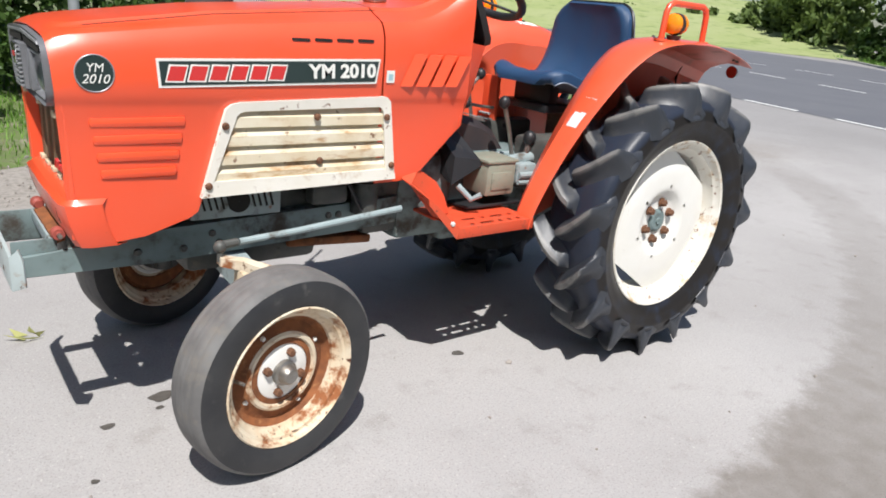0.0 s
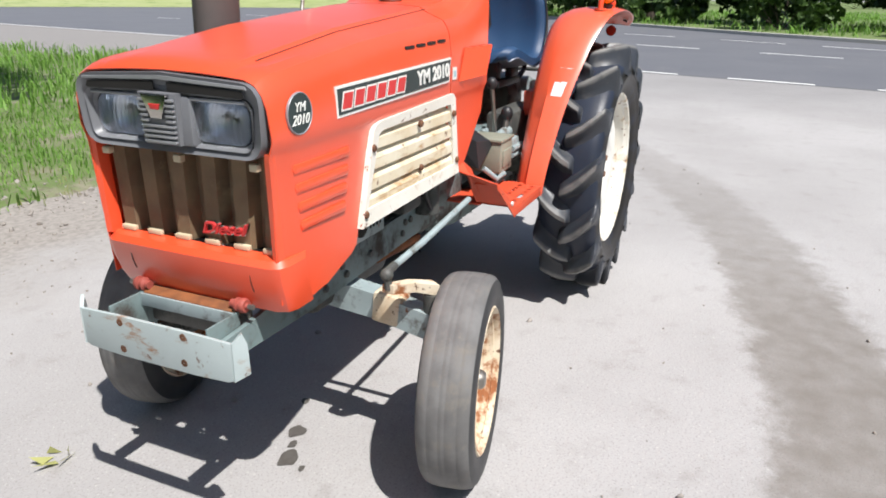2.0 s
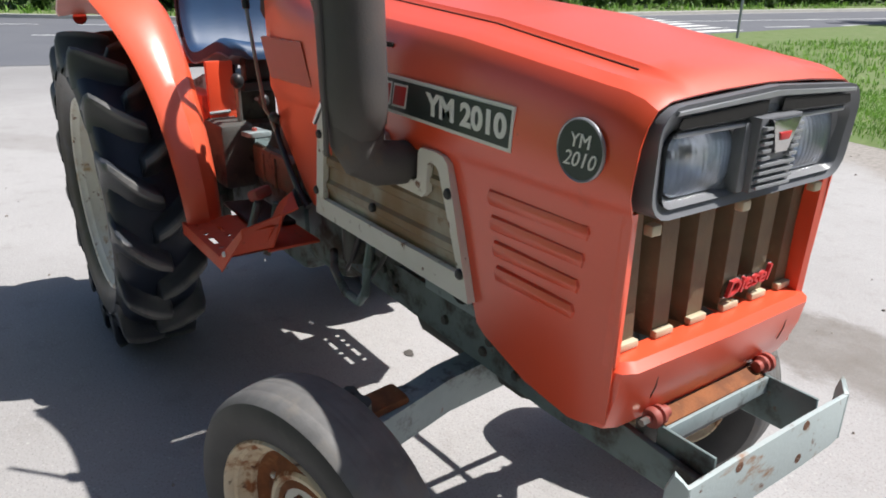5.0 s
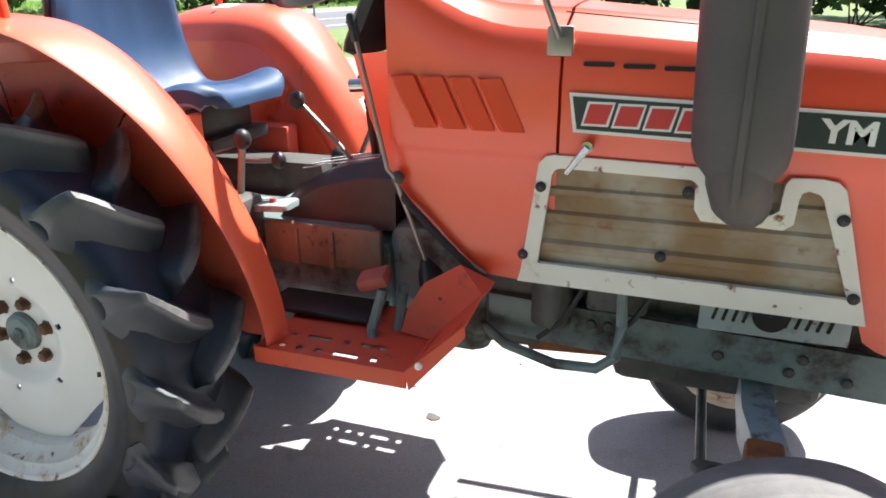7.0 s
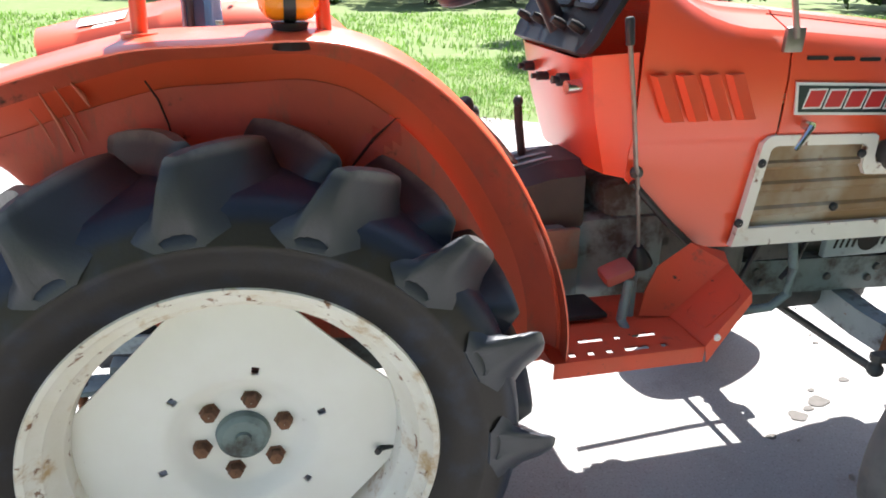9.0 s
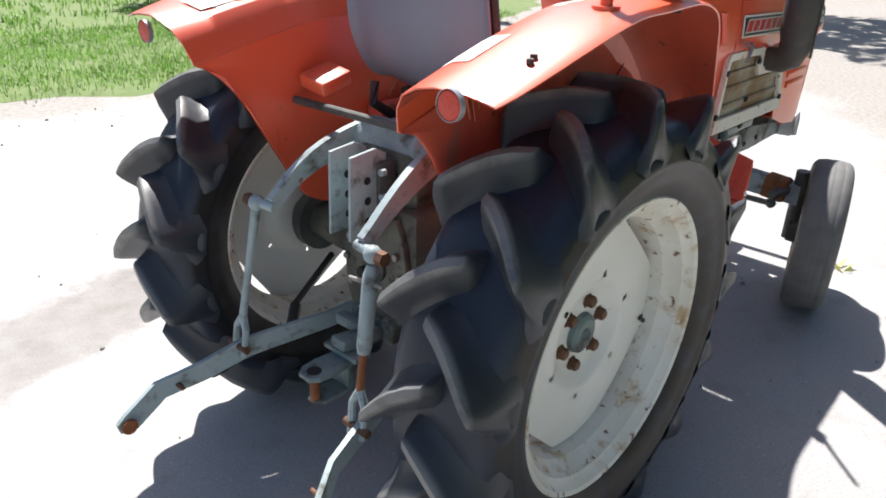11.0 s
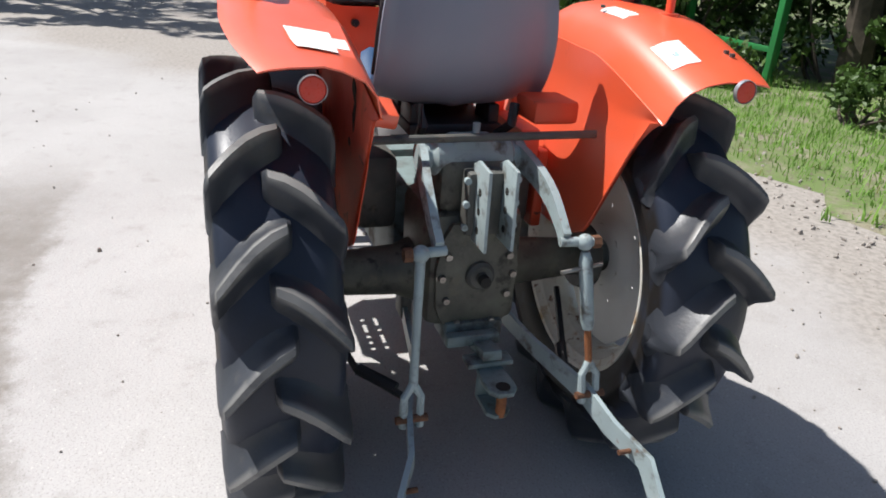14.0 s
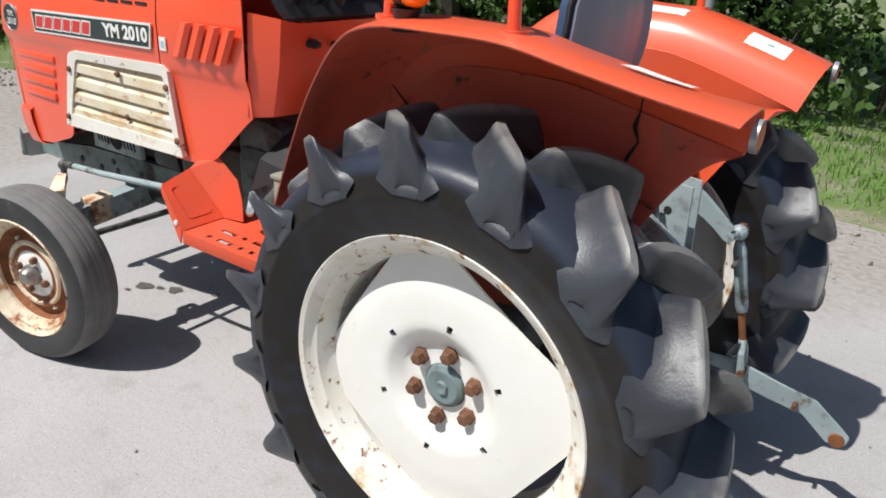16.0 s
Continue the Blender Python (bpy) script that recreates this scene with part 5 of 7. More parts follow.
rod = part("drag_link", bm, PALEGREY, tractor, "straight pale grey steering rod")
bm = tube(B(), [(1.63, .30, .576), (1.585, .30, .580)], .0115, 10)
ball(bm, (1.635, .305, .574), .0175)
tube(bm, [(1.635, .305, .575), (1.635, .31, .535)], .010, 8)
part("ball_joint", bm, CAST, rod, "greasy ball joint")
bm = B()
loft(bm, [[(1.64, .295, .525), (1.64, .325, .525), (1.64, .325, .55), (1.64, .295, .55)], [(1.58, .335, .522), (1.595, .365, .522), (1.595, .365, .547), (1.58, .335, .547)], [(1.52, .375, .50), (1.545, .41, .50), (1.545, .41, .53), (1.52, .375, .53)]], close=True, cap=True)
part("pitman_arm", bm, RUSTWHITE, tractor, "rust-brown forged arm")
bm = tube(B(), [(1.435, -.372, .400), (1.435, 0, .402), (1.435, .372, .400)], .0105, 10)
tie = part("tie_rod", bm, CAST, tractor, "dark tie rod behind the axle")
for s in (1, -1):
    bm = ball(B(), (1.435, s * .374, .402), .019)
    tube(bm, [(1.435, s * .374, .40), (1.435, s * .374, .44)], .011, 8)
    part("rod_end", bm, CAST, tie)
    bm = B()
    slab(bm, [(1.54, .402), (1.50, .41), (1.425, .388), (1.415, .372), (1.425, .358), (1.50, .365), (1.54, .37)], .425, .445, .004, Matrix.Diagonal((1, s, 1, 1)))
    part("track_arm", bm, CAST, axle, "short track rod arm")

# exhaust on the right flank
bm = B()
rows = []
for z, a, b, dx in ((.945, .030, .022, .002), (.952, .052, .038, .002), (.975, .068, .049, .0), (1.0, .073, .054, -.002), (1.03, .074, .055, -.003), (1.2, .074, .055, -.010), (1.44, .074, .055, -.020), (1.475, .068, .048, -.022), (1.49, .03, .026, -.023)):
    rows.append([(1.430 + dx + a * math.cos(2 * math.pi * k / 28), -.338 + b * math.sin(2 * math.pi * k / 28), z) for k in range(28)])
loft(bm, rows, close=True, cap=True)
muffler = part("muffler", bm, MUFFLER, tractor, "upright oval brown-black exhaust muffler")
part("tail_pipe", tube(B(), [(1.407, -.338, 1.48), (1.40, -.338, 1.7), (1.393, -.338, 1.90)], .021, 14, caps=False), MUFFLER, muffler, "thin upright tail pipe")
part("muffler_seam", box(B(), (1.425, -.394, 1.17), (.012, .006, .5), bevel=.001), MUFFLER, muffler)
bm = tube(B(), [(1.430, -.338, .985), (1.432, -.336, .945), (1.438, -.326, .915), (1.446, -.30, .900), (1.452, -.26, .897), (1.455, -.20, .897)], [.05, .05, .046, .042, .040, .040], 18)
part("exhaust_elbow", bm, MUFFLER, muffler)

# steering wheel
c = Vector((.632, 0, 1.300))
ax = Vector((-.50, 0, .866)).normalized()
ux, uy = Vector((.866, 0, .50)), Vector((0, 1, 0))
bm = B()
nseg = 48
pts = [c + (ux * math.cos(2 * math.pi * k / nseg) + uy * math.sin(2 * math.pi * k / nseg)) * .195 for k in range(nseg)]
rr = []
for k in range(nseg):
    o = (ux * math.cos(2 * math.pi * k / nseg) + uy * math.sin(2 * math.pi * k / nseg))
    rr.append([pts[k] + (o * math.cos(2 * math.pi * j / 10) + ax * math.sin(2 * math.pi * j / 10)) * .0145 for j in range(10)])
loft(bm, rr + [rr[0]], close=True)
bmesh.ops.remove_doubles(bm, verts=bm.verts, dist=1e-5)
steer = part("steering_wheel", bm, BLACK, tractor, "thin black steering wheel")
for k in range(3):
    a = radians(120 * k + 30)
    o = ux * math.cos(a) + uy * math.sin(a)
    part("spoke", tube(B(), [c - ax * .035 + o * .02, c - ax * .02 + o * .1, c + o * .19], .008, 8, flat=.6), BLACK, steer)
part("steering_hub", tube(B(), [c - ax * .05, c - ax * .01], [.035, .028], 18), BLACK, steer)
part("steering_column", tube(B(), [c - ax * .04, c - ax * .16, c - ax * .29], [.020, .022, .026], 14), BLACK, tractor, "black steering column")

# ---- transmission, floor, controls ----
y0 = BACK_Y
bm = box(B(), (.86, 0, .60), (.24, .30, .30), (0, 0, 0), .04)
box(bm, (.90, 0, .76), (.18, .26, .14), (0, -10, 0), .03)
bell = part("clutch_housing", bm, GREYGREEN, tractor, "grey-green clutch housing")
bm = box(B(), (.45, y0, .56), (.62, .27, .30), bevel=.03)
box(bm, (.55, y0, .70), (.34, .25, .07), bevel=.02)
gear = part("gearbox", bm, GREYGREEN, tractor, "grey-green gearbox casting")
for s in (1, -1):
    part("gearbox_rib", box(B(), (.54 if s < 0 else .52, y0 + s * .14, .685), (.40 if s < 0 else .30, .02, .10), bevel=.008), BROWNCAST if s < 0 else PALEGREY, gear, "rust-brown oily casting" if s < 0 else "")
bm = slab(B(), rounded(.15, .07, .012), 0, .014, .003, Matrix.Translation((.455, -.175, .765)) @ pose(0, 0, 0, 0, -4, 0))
plate = part("control_plate", bm, PALEGREY, gear, "pale grey plate with two small red knobs")
for dx in (-.03, .025):
    part("plate_knob", tube(B(), [(.455 + dx, -.178, .778), (.455 + dx, -.178, .790)], [.009, .007], 10), REDRUBBER, plate)
for s in (1, -1):
    for k in range(3):
        part("gearbox_ridge", box(B(), (.44 + (.09 if s < 0 else .05) * k, y0 + s * .152, .680 if s < 0 else .645), (.014 if s < 0 else .034, .008, .088 if s < 0 else .05), bevel=.003), BROWNCAST if s < 0 else GREYGREEN, gear)
bm = B()
rows = []
for x, zt in ((.46, .755), (.50, .80), (.58, .842), (.68, .868), (.76, .872)):
    rows.append([(x, -.135, .725), (x, -.128, zt - .03), (x, -.09, zt), (x, .04, zt), (x, .075, zt - .03), (x, .082, .725)])
loft(bm, rows, cap=True)
part("gear_cover", bm, COVERBROWN, tractor, "black plastic gear lever cover with slotted top")
for y in (-.07, -.03, .012):
    bm = B()
    slab(bm, [(.50, -.005), (.70, -.005), (.70, .005), (.50, .005)], 0, .002, m=Matrix.Translation((.6, y, .854)) @ pose(0, 0, 0, 0, -11, 0) @ Matrix.Translation((-.6, 0, 0)))
    part("gate_slot", bm, PALEGREY, tractor)


def lever(pts, r, knob, kr, label, metal=STEEL):
    st = part("lever", tube(B(), pts, r, 8), metal, tractor, label)
    part("knob", ball(B(), knob, kr, sz=1.15), BLACK, st, "round black knob")
    return st


lever([(.63, -.05, .845), (.575, -.055, .91), (.50, -.060, .985)], .006, (.494, -.063, .992), .019, "bent gear lever with a round black knob")
lever([(.655, .005, .86), (.645, .01, .93), (.64, .01, .975)], .010, (.64, .01, .985), .012, "short upright range lever", BLACK)
lever([(.40, -.19, .76), (.415, -.195, .84), (.43, -.20, .915)], .008, (.432, -.20, .925), .020, "hydraulic lever with a black knob")
lever([(.36, -.12, .855), (.42, -.13, .86), (.475, -.14, .868)], .006, (.482, -.142, .869), .017, "horizontal lever with a black knob")
lever([(.50, .17, .72), (.535, .175, .82), (.575, .18, .91)], .008, (.58, .18, .925), .020, "bent lever with a black knob on the left")
lever([(.47, .20, .72), (.46, .20, .76), (.455, .20, .80)], .011, (.455, .20, .80), .024, "short stub lever with a fat black knob")
bm = tube(B(), [(.862, -.215, .69), (.838, -.235, .79), (.812, -.255, .885), (.803, -.262, .90), (.780, -.268, 1.02), (.752, -.271, 1.15)], .0048, 8)
rod = part("clutch_rod", bm, STEEL, tractor, "long thin tan steel lever beside the cowl")
part("rod_grip", tube(B(), [(.754, -.271, 1.140), (.747, -.272, 1.185), (.746, -.272, 1.190)], [.009, .010, .007], 10), BLACK, rod, "black rubber grip")
bm = ball(B(), (.816, -.245, .880), .014)
part("rod_pivot", bm, CAST, rod)
part("rod_boot", tube(B(), [(.872, -.21, .655), (.866, -.213, .675), (.860, -.216, .70)], [.030, .024, .010], 14), BLACK, rod, "black rubber boot")
part("fender_bracket", box(B(), (.30, -.210, .862), (.018, .085, .22), bevel=.004), ORANGE, tractor, "upright orange bracket plate beside the seat")
part("latch_bar", tube(B(), [(.312, -.255, .815), (.316, -.19, .818)], .005, 8), PALEGREY, tractor)
# black edge trim along the cowl's slanting lower edge
bm = tube(B(), [(.812, -.240, .858), (.838, -.246, .830), (.90, -.248, .768), (.978, -.248, .700), (1.0, -.248, .690)], .008, 8)
part("cowl_edge_trim", bm, BLACK, cowl, "black rubber edging")
# tool and battery box on the left, valve body
bm = box(B(), (.63, .20, .675), (.13, .13, .115), bevel=.008)
bx = part("valve_box", bm, OLIVE, tractor, "grey-green metal box on the left of the gearbox")
part("box_lid", box(B(), (.63, .20, .737), (.14, .14, .012), bevel=.004), OLIVE, bx)
part("box_panel", box(B(), (.63, .267, .67), (.09, .004, .06), bevel=.001), OLIVE, bx)
bm = box(B(), (.50, .19, .685), (.10, .13, .07), bevel=.012)
tube(bm, [(.55, .20, .72), (.44, .20, .73)], .022, 12)
tube(bm, [(.54, .255, .68), (.42, .255, .68)], .012, 10)
tube(bm, [(.54, .255, .655), (.40, .255, .65)], .009, 10)
part("valve_body", bm, PALEGREY, tractor, "grey hydraulic valve body with pipes")
bm = B()
loft(bm, [[(.72, .06, .84), (.79, .06, .83), (.80, .21, .75), (.70, .22, .74)], [(.69, .07, .74), (.80, .07, .70), (.82, .23, .66), (.66, .23, .735)]], close=True, cap=True)
part("rubber_gaiter", bm, BLACK, tractor, "black rubber gaiter under the dashboard")


STEP_Z, STEP_Y = .567, -.025


def step(s):
    """Footboard: a slotted tread plate, a slanting front plate and a lip."""
    bm = B()
    xs = [.580, .62, .635, .66, .675, .70, .715, .74, .755, .78, .795, .82, .835, .905]
    ys = [.285, .305, .325, .338, .352, .372, .385, .40, .415]
    cut = {(i, j) for i in (1, 3, 5, 7, 9, 11) for j in (3, 6)} | {(4, 3), (8, 6), (10, 3)}
    for zt in (STEP_Z, STEP_Z - .004):
        g = [[bm.verts.new((x, STEP_Y + s * y, zt)) for y in ys] for x in xs]
        for i in range(len(xs) - 1):
            for j in range(len(ys) - 1):
                if (i, j) in cut:
                    continue
                bm.faces.new((g[i][j], g[i + 1][j], g[i + 1][j + 1], g[i][j + 1]))
    st = part("footboard", bm, STEP, tractor, "scuffed orange footboard with slots")
    part("footboard_lip", box(B(), (.742, STEP_Y + s * .418, STEP_Z - .016), (.326, .005, .036), bevel=.002), STEP, st)
    bm = B()
    Y = lambda y: STEP_Y + s * y
    put_in(bm, [(.905, Y(.285), STEP_Z), (.905, Y(.418), STEP_Z), (1.012, Y(.392), .664), (1.018, Y(.30), .688), (.911, Y(.420), STEP_Z - .034), (1.012, Y(.394), .646)],
           [(0, 1, 2, 3), (1, 4, 5, 2)])
    part("toe_plate", solidify(bm, .004), STEP, st, "slanting orange toe plate")
    bm = B()
    put_in(bm, [(.835, Y(.275), STEP_Z + .004), (.905, Y(.285), STEP_Z + .001), (1.018, Y(.30), .688), (1.030, Y(.262), .702), (.955, Y(.245), .722), (.880, Y(.25), .675), (.850, Y(.262), .625)],
           [(0, 1, 6), (1, 5, 6), (1, 4, 5), (1, 2, 4), (2, 3, 4)])
    part("toe_hump", solidify(bm, .004), STEP, st, "orange side piece rising to the cowl")
    ex, ey = Vector((.107, 0, .100)).normalized(), Vector((0, s, 0))
    ez = ex.cross(ey) * (1 if s > 0 else 1)
    if ez.z < 0:
        ez = -ez
    m = Matrix(((ex.x, ey.x, ez.x, .960), (ex.y, ey.y, ez.y, Y(.346)), (ex.z, ey.z, ez.z, .6215), (0, 0, 0, 1)))
    part("pressed_border", ring(B(), rounded(.104, .080, .014), rounded(.096, .072, .011), -.002, .003, m), STEP, st)
    part("floor_panel", box(B(), (.745, Y(.225), STEP_Z - .006), (.33, .14, .008), bevel=.002), STEP, st, "scuffed orange floor panel")
    part("toe_bolt", lathe(B(), [(.001, .006), (.007, .005), (.008, 0)], 8, m=Matrix.Translation((.93, STEP_Y + s * .416, .585)) @ Matrix.Diagonal((1, s, 1, 1)), closed=False), DECALWHITE, st)
    part("floor_mat", box(B(), (.63, s * .215 + STEP_Y, STEP_Z + .008), (.26, .12, .012), (s * 4, 0, 0), .004), BLACK, st, "ribbed black rubber mat")
    return st


for s in (1, -1):
    step(s)
bm = tube(B(), [(.80, -.30, .66), (.78, -.32, .58), (.80, -.35, .53)], .011, 10)
tube(bm, [(.83, -.26, .66), (.82, -.28, .56), (.83, -.30, .52)], .011, 10)
part("pedal_arm", bm, GREYGREEN, tractor, "bent grey pedal arms")
part("brake_pedal", box(B(), (.775, -.285, .675), (.07, .05, .03), (15, -20, 0), .010), REDRUBBER, tractor, "worn pinkish brake pedal pad")
bm = tube(B(), [(.80, .24, .66), (.77, .28, .62), (.745, .30, .64)], .010, 10)
part("clutch_pedal", bm, PALEGREY, tractor, "bent clutch pedal arm")

# ---- seat ----
SX = BACK_Y + .012
knots = [(.352, .975, .115), (.350, .996, .140), (.332, 1.014, .166), (.29, 1.020, .186), (.22, .998, .201), (.16, .980, .207), (.10, .972, .210), (.05, .985, .212), (.012, 1.03, .212), (-.012, 1.09, .211), (-.020, 1.16, .205), (-.019, 1.225, .192), (-.014, 1.262, .168), (-.009, 1.282, .13)]
path = []
for i in range(len(knots) - 1):                    # smooth curve through the knots
    p0, p1, p2, p3 = (Vector(knots[max(0, min(len(knots) - 1, k))]) for k in (i - 1, i, i + 1, i + 2))
    for t in (0, .34, .67):
        path.append(.5 * ((2 * p1) + (p2 - p0) * t + (2 * p0 - 5 * p1 + 4 * p2 - p3) * t * t + (3 * p1 - p0 - 3 * p2 + p3) * t ** 3))
path.append(Vector(knots[-1]))
ACROSS = [math.sin(radians(90 * k / 10)) for k in range(-10, 11)]


def seat_rows(off, grow=0.0):
    rows = []
    for i, (x, z, w) in enumerate(path):
        d = path[min(i + 1, len(path) - 1)] - path[max(i - 1, 0)]
        up = Vector((d.y, 0, -d.x)).normalized()                 # towards the sitter
        if up.dot(Vector((1, 0, 1))) < 0:
            up = -up
        w += grow
        k = max(0.0, min(1.0, (i - 4) / 6, (len(path) - 3 - i) / 5))
        row = []
        for u in ACROSS:
            dish = .030 * k * max(0.0, abs(u) - .35) ** 1.5 / .52 + .008 * abs(u) * (1 - k)
            crease = -.006 * k if abs(u) < .05 else 0.0
            edge = -.020 * max(0.0, abs(u) - .88) / .12
            row.append(Vector((x, SX + u * w, z)) + up * (dish + crease + edge + off * (.55 if i < 6 else 1.0)))
        rows.append(row)
    return rows


bm = B()
a, b = seat_rows(0.0), seat_rows(-.030)
loft(bm, a)
loft(bm, b)
for i in range(len(a) - 1):
    for k in (0, -1):
        put_in(bm, [a[i][k], a[i + 1][k], b[i + 1][k], b[i][k]], [(0, 1, 2, 3)])
for i in (0, -1):
    for k in range(len(ACROSS) - 1):
        put_in(bm, [a[i][k], a[i][k + 1], b[i][k + 1], b[i][k]], [(0, 1, 2, 3)])
bmesh.ops.remove_doubles(bm, verts=bm.verts, dist=1e-5)
seat = part("seat", bm, BLUE, tractor, "blue vinyl bucket seat with a low back", sharp=50)
bm = B()
loft(bm, seat_rows(-.033, .004))
part("seat_shell", solidify(bm, .004), SHELL, seat, "grey back of the seat shell", sharp=50)
bm = B()
rim = [r for r in seat_rows(-.022, .004) if r[0].z > 1.02]
tube(bm, [r[0] for r in rim] + [r[-1] for r in rim][::-1], .0055, 8)
part("seat_piping", bm, BLACK, seat, "dark edge piping")
bm = box(B(), (.16, SX, .885), (.28, .24, .03), bevel=.006)
box(bm, (.08, SX - .10, .915), (.10, .03, .06), bevel=.006)
box(bm, (.08, SX + .10, .915), (.10, .03, .06), bevel=.006)
box(bm, (.24, SX, .930), (.05, .2, .09), bevel=.006)
part("seat_bracket", bm, BLACK, tractor, "black seat mounting bracket")
for s in (1, -1):
    part("seat_spring", tube(B(), [(.0, SX + s * .10, .88), (-.06, SX + s * .11, .92), (-.045, SX + s * .12, .965)], .012, 8), BLACK, tractor)

# ---- fenders ----
ARCH = [(.600, .530, .425), (.590, .58, .43), (.555, .67, .438), (.503, .78, .448), (.440, .895, .462), (.378, .992, .485), (.318, 1.070, .510), (.258, 1.128, .535), (.200, 1.160, .550), (.12, 1.176, .558), (.02, 1.177, .560), (-.06, 1.174, .560), (-.12, 1.164, .560), (-.20, 1.143, .558), (-.30, 1.115, .552), (-.38, 1.092, .545), (-.425, 1.078, .535)]


def fender(s):
    yi = .295
    c = BACK_Y * .9
    def Y(y):
        return s * y + c * (1 - max(0.0, min(1.0, (y - .30) / .2)) * (.9 if s < 0 else 0.0))
    rows = []
    for i, (x, z, yo) in enumerate(ARCH):
        x0, z0, _ = ARCH[max(i - 1, 0)]
        x1, z1, _ = ARCH[min(i + 1, len(ARCH) - 1)]
        if s < 0:
            x += .020 * max(0.0, (-x - .20) / .22)
            if x > .05:
                x += .066 * math.sin(math.pi * max(0.0, min(1.0, (z - .54) / .68))) ** .8
                z += .006 * (.10 < x < .45)
        else:
            z += .024 * max(0.0, (-x - .05) / .37)
        d = Vector((x1 - x0, 0, z1 - z0)).normalized()
        n = Vector((-d.z, 0, d.x))
        if n.dot(Vector((x, 0, z - .5))) < 0:
            n = -n
        dent = 0.0
        if s > 0:                                   # the left one is bent in at the back
            yo = yo - .022 * max(0.0, (-x - .12) / .30) + .006 * math.sin(x * 19)
            dent = .014 * math.sin(max(0.0, (-x - .05) / .37) * math.pi)
        row = []
        for y, h in ((yo, 0.0), (yo - .004, .002), (yo - .02, .006), (yo - .05, .010), (lerp(yo, yi, .5), .012 - dent), (yi + .075, .004 - dent), (yi + .035, -.014), (yi + .012, -.042), (yi, -.085)):
            p = Vector((x, 0, z)) + n * h
            row.append((p.x, Y(y), p.z))
        rows.append(row)
    def fine(lines, k=4):
        """A smooth curve through the lines of points, k steps from each to the next."""
        out = []
        for a in range(len(lines) - 1):
            four = [lines[max(0, min(len(lines) - 1, b))] for b in (a - 1, a, a + 1, a + 2)]
            for q in range(k):
                t = q / k
                out.append([.5 * ((2 * p1) + (p2 - p0) * t + (2 * p0 - 5 * p1 + 4 * p2 - p3) * t * t + (3 * p1 - p0 - 3 * p2 + p3) * t ** 3)
                            for p0, p1, p2, p3 in zip(*[[Vector(p) for p in line] for line in four])])
        return out + [[Vector(p) for p in lines[-1]]]
    bm = B()
    smooth_rows = fine(rows)
    loft(bm, smooth_rows)
    fd = part("fender", solidify(bm, .003), FENDER, tractor, "dented orange rear fender" if s > 0 else "scratched orange rear fender", sharp=38)
    # underside skin repeats the arch, darker for grime and for the shade beneath
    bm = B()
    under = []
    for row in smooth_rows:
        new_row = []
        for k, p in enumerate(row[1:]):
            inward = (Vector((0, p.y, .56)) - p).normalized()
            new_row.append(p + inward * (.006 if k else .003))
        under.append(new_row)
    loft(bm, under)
    part("fender_underside", bm, GRIMYSHADE, fd, "grimy underside, its red also darkened for shade", sharp=38)
    # inner wall from the arch down, its front part pressed out below a crease
    low = [(.600, .525), (.58, .525), (.54, .53), (.48, .53), (.42, .55), (.36, .57), (.30, .59), (.25, .60), (.20, .61), (.12, .62), (.02, .62), (-.06, .63), (-.11, .65), (-.15, .68), (-.215, .79), (-.29, .92), (-.335, .99)]
    crease = [(.16, .88), (.205, .93), (.225, .955), (.255, .992), (.293, 1.025), (.33, 1.038), (.376, 1.043), (.45, 1.04), (.7, 1.0)]
    wall = []
    for (lowp,), row in zip(fine([[(lx, Y(yi - .012), lz)] for lx, lz in low]), smooth_rows):
        top = row[-1]
        lowp.z = min(lowp.z, top.z - .004)
        line = []
        for k in range(25):
            u = k / 24
            p = top.lerp(lowp, u)
            push = .010 * min(1.0, u * 5)
            if p.x > .16:
                d = along(p.x, crease) - p.z
                push += .026 * max(0.0, min(1.0, d / .012)) * max(0.35, 1 - max(0.0, d) * 2.2)
            line.append(p + Vector((0, s * push, 0)))
        wall.append(line)
    bm = B()
    loft(bm, wall)
    part("fender_wall", solidify(bm, .003), FENDER, fd, "orange inner fender wall", sharp=38)
    # wheel-side skin of the wall, its colour holding grime and shade
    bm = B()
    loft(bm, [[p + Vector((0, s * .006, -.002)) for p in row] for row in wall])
    part("wall_lining", bm, GRIMYSHADE, fd, "grimy wheel side of the wall, shade put into its red-brown", sharp=30)
    wy = Y(yi) + s * .016
    # thin dark bar paints the fold's shade along with its grime
    part("pressed_crease", tube(B(), [(x, wy + s * .004, z + .004) for x, z in crease[1:5]], [.001, .0025, .003, .001], 8), CREASEDARK, fd, "dark line of grime and painted shade along the pressed crease")
    if s > 0:
        part("fender_crack", tube(B(), [(-.232, wy + .012, 1.085), (-.228, wy + .003, 1.06), (-.222, wy, 1.035), (-.232, wy, 1.01), (-.219, wy, .985), (-.205, wy - .002, .945)], [.0012, .002, .0045, .002, .0035, .0012], 8), DARK, fd, "black rust crack through the wall")
    else:
        part("fender_seam", tube(B(), [(-.100, wy - .006, 1.10), (-.085, wy, 1.07), (-.074, wy, 1.03), (-.066, wy, .96)], [.0014, .0018, .0014, .001], 8), DARK, fd, "dark seam down the wall")
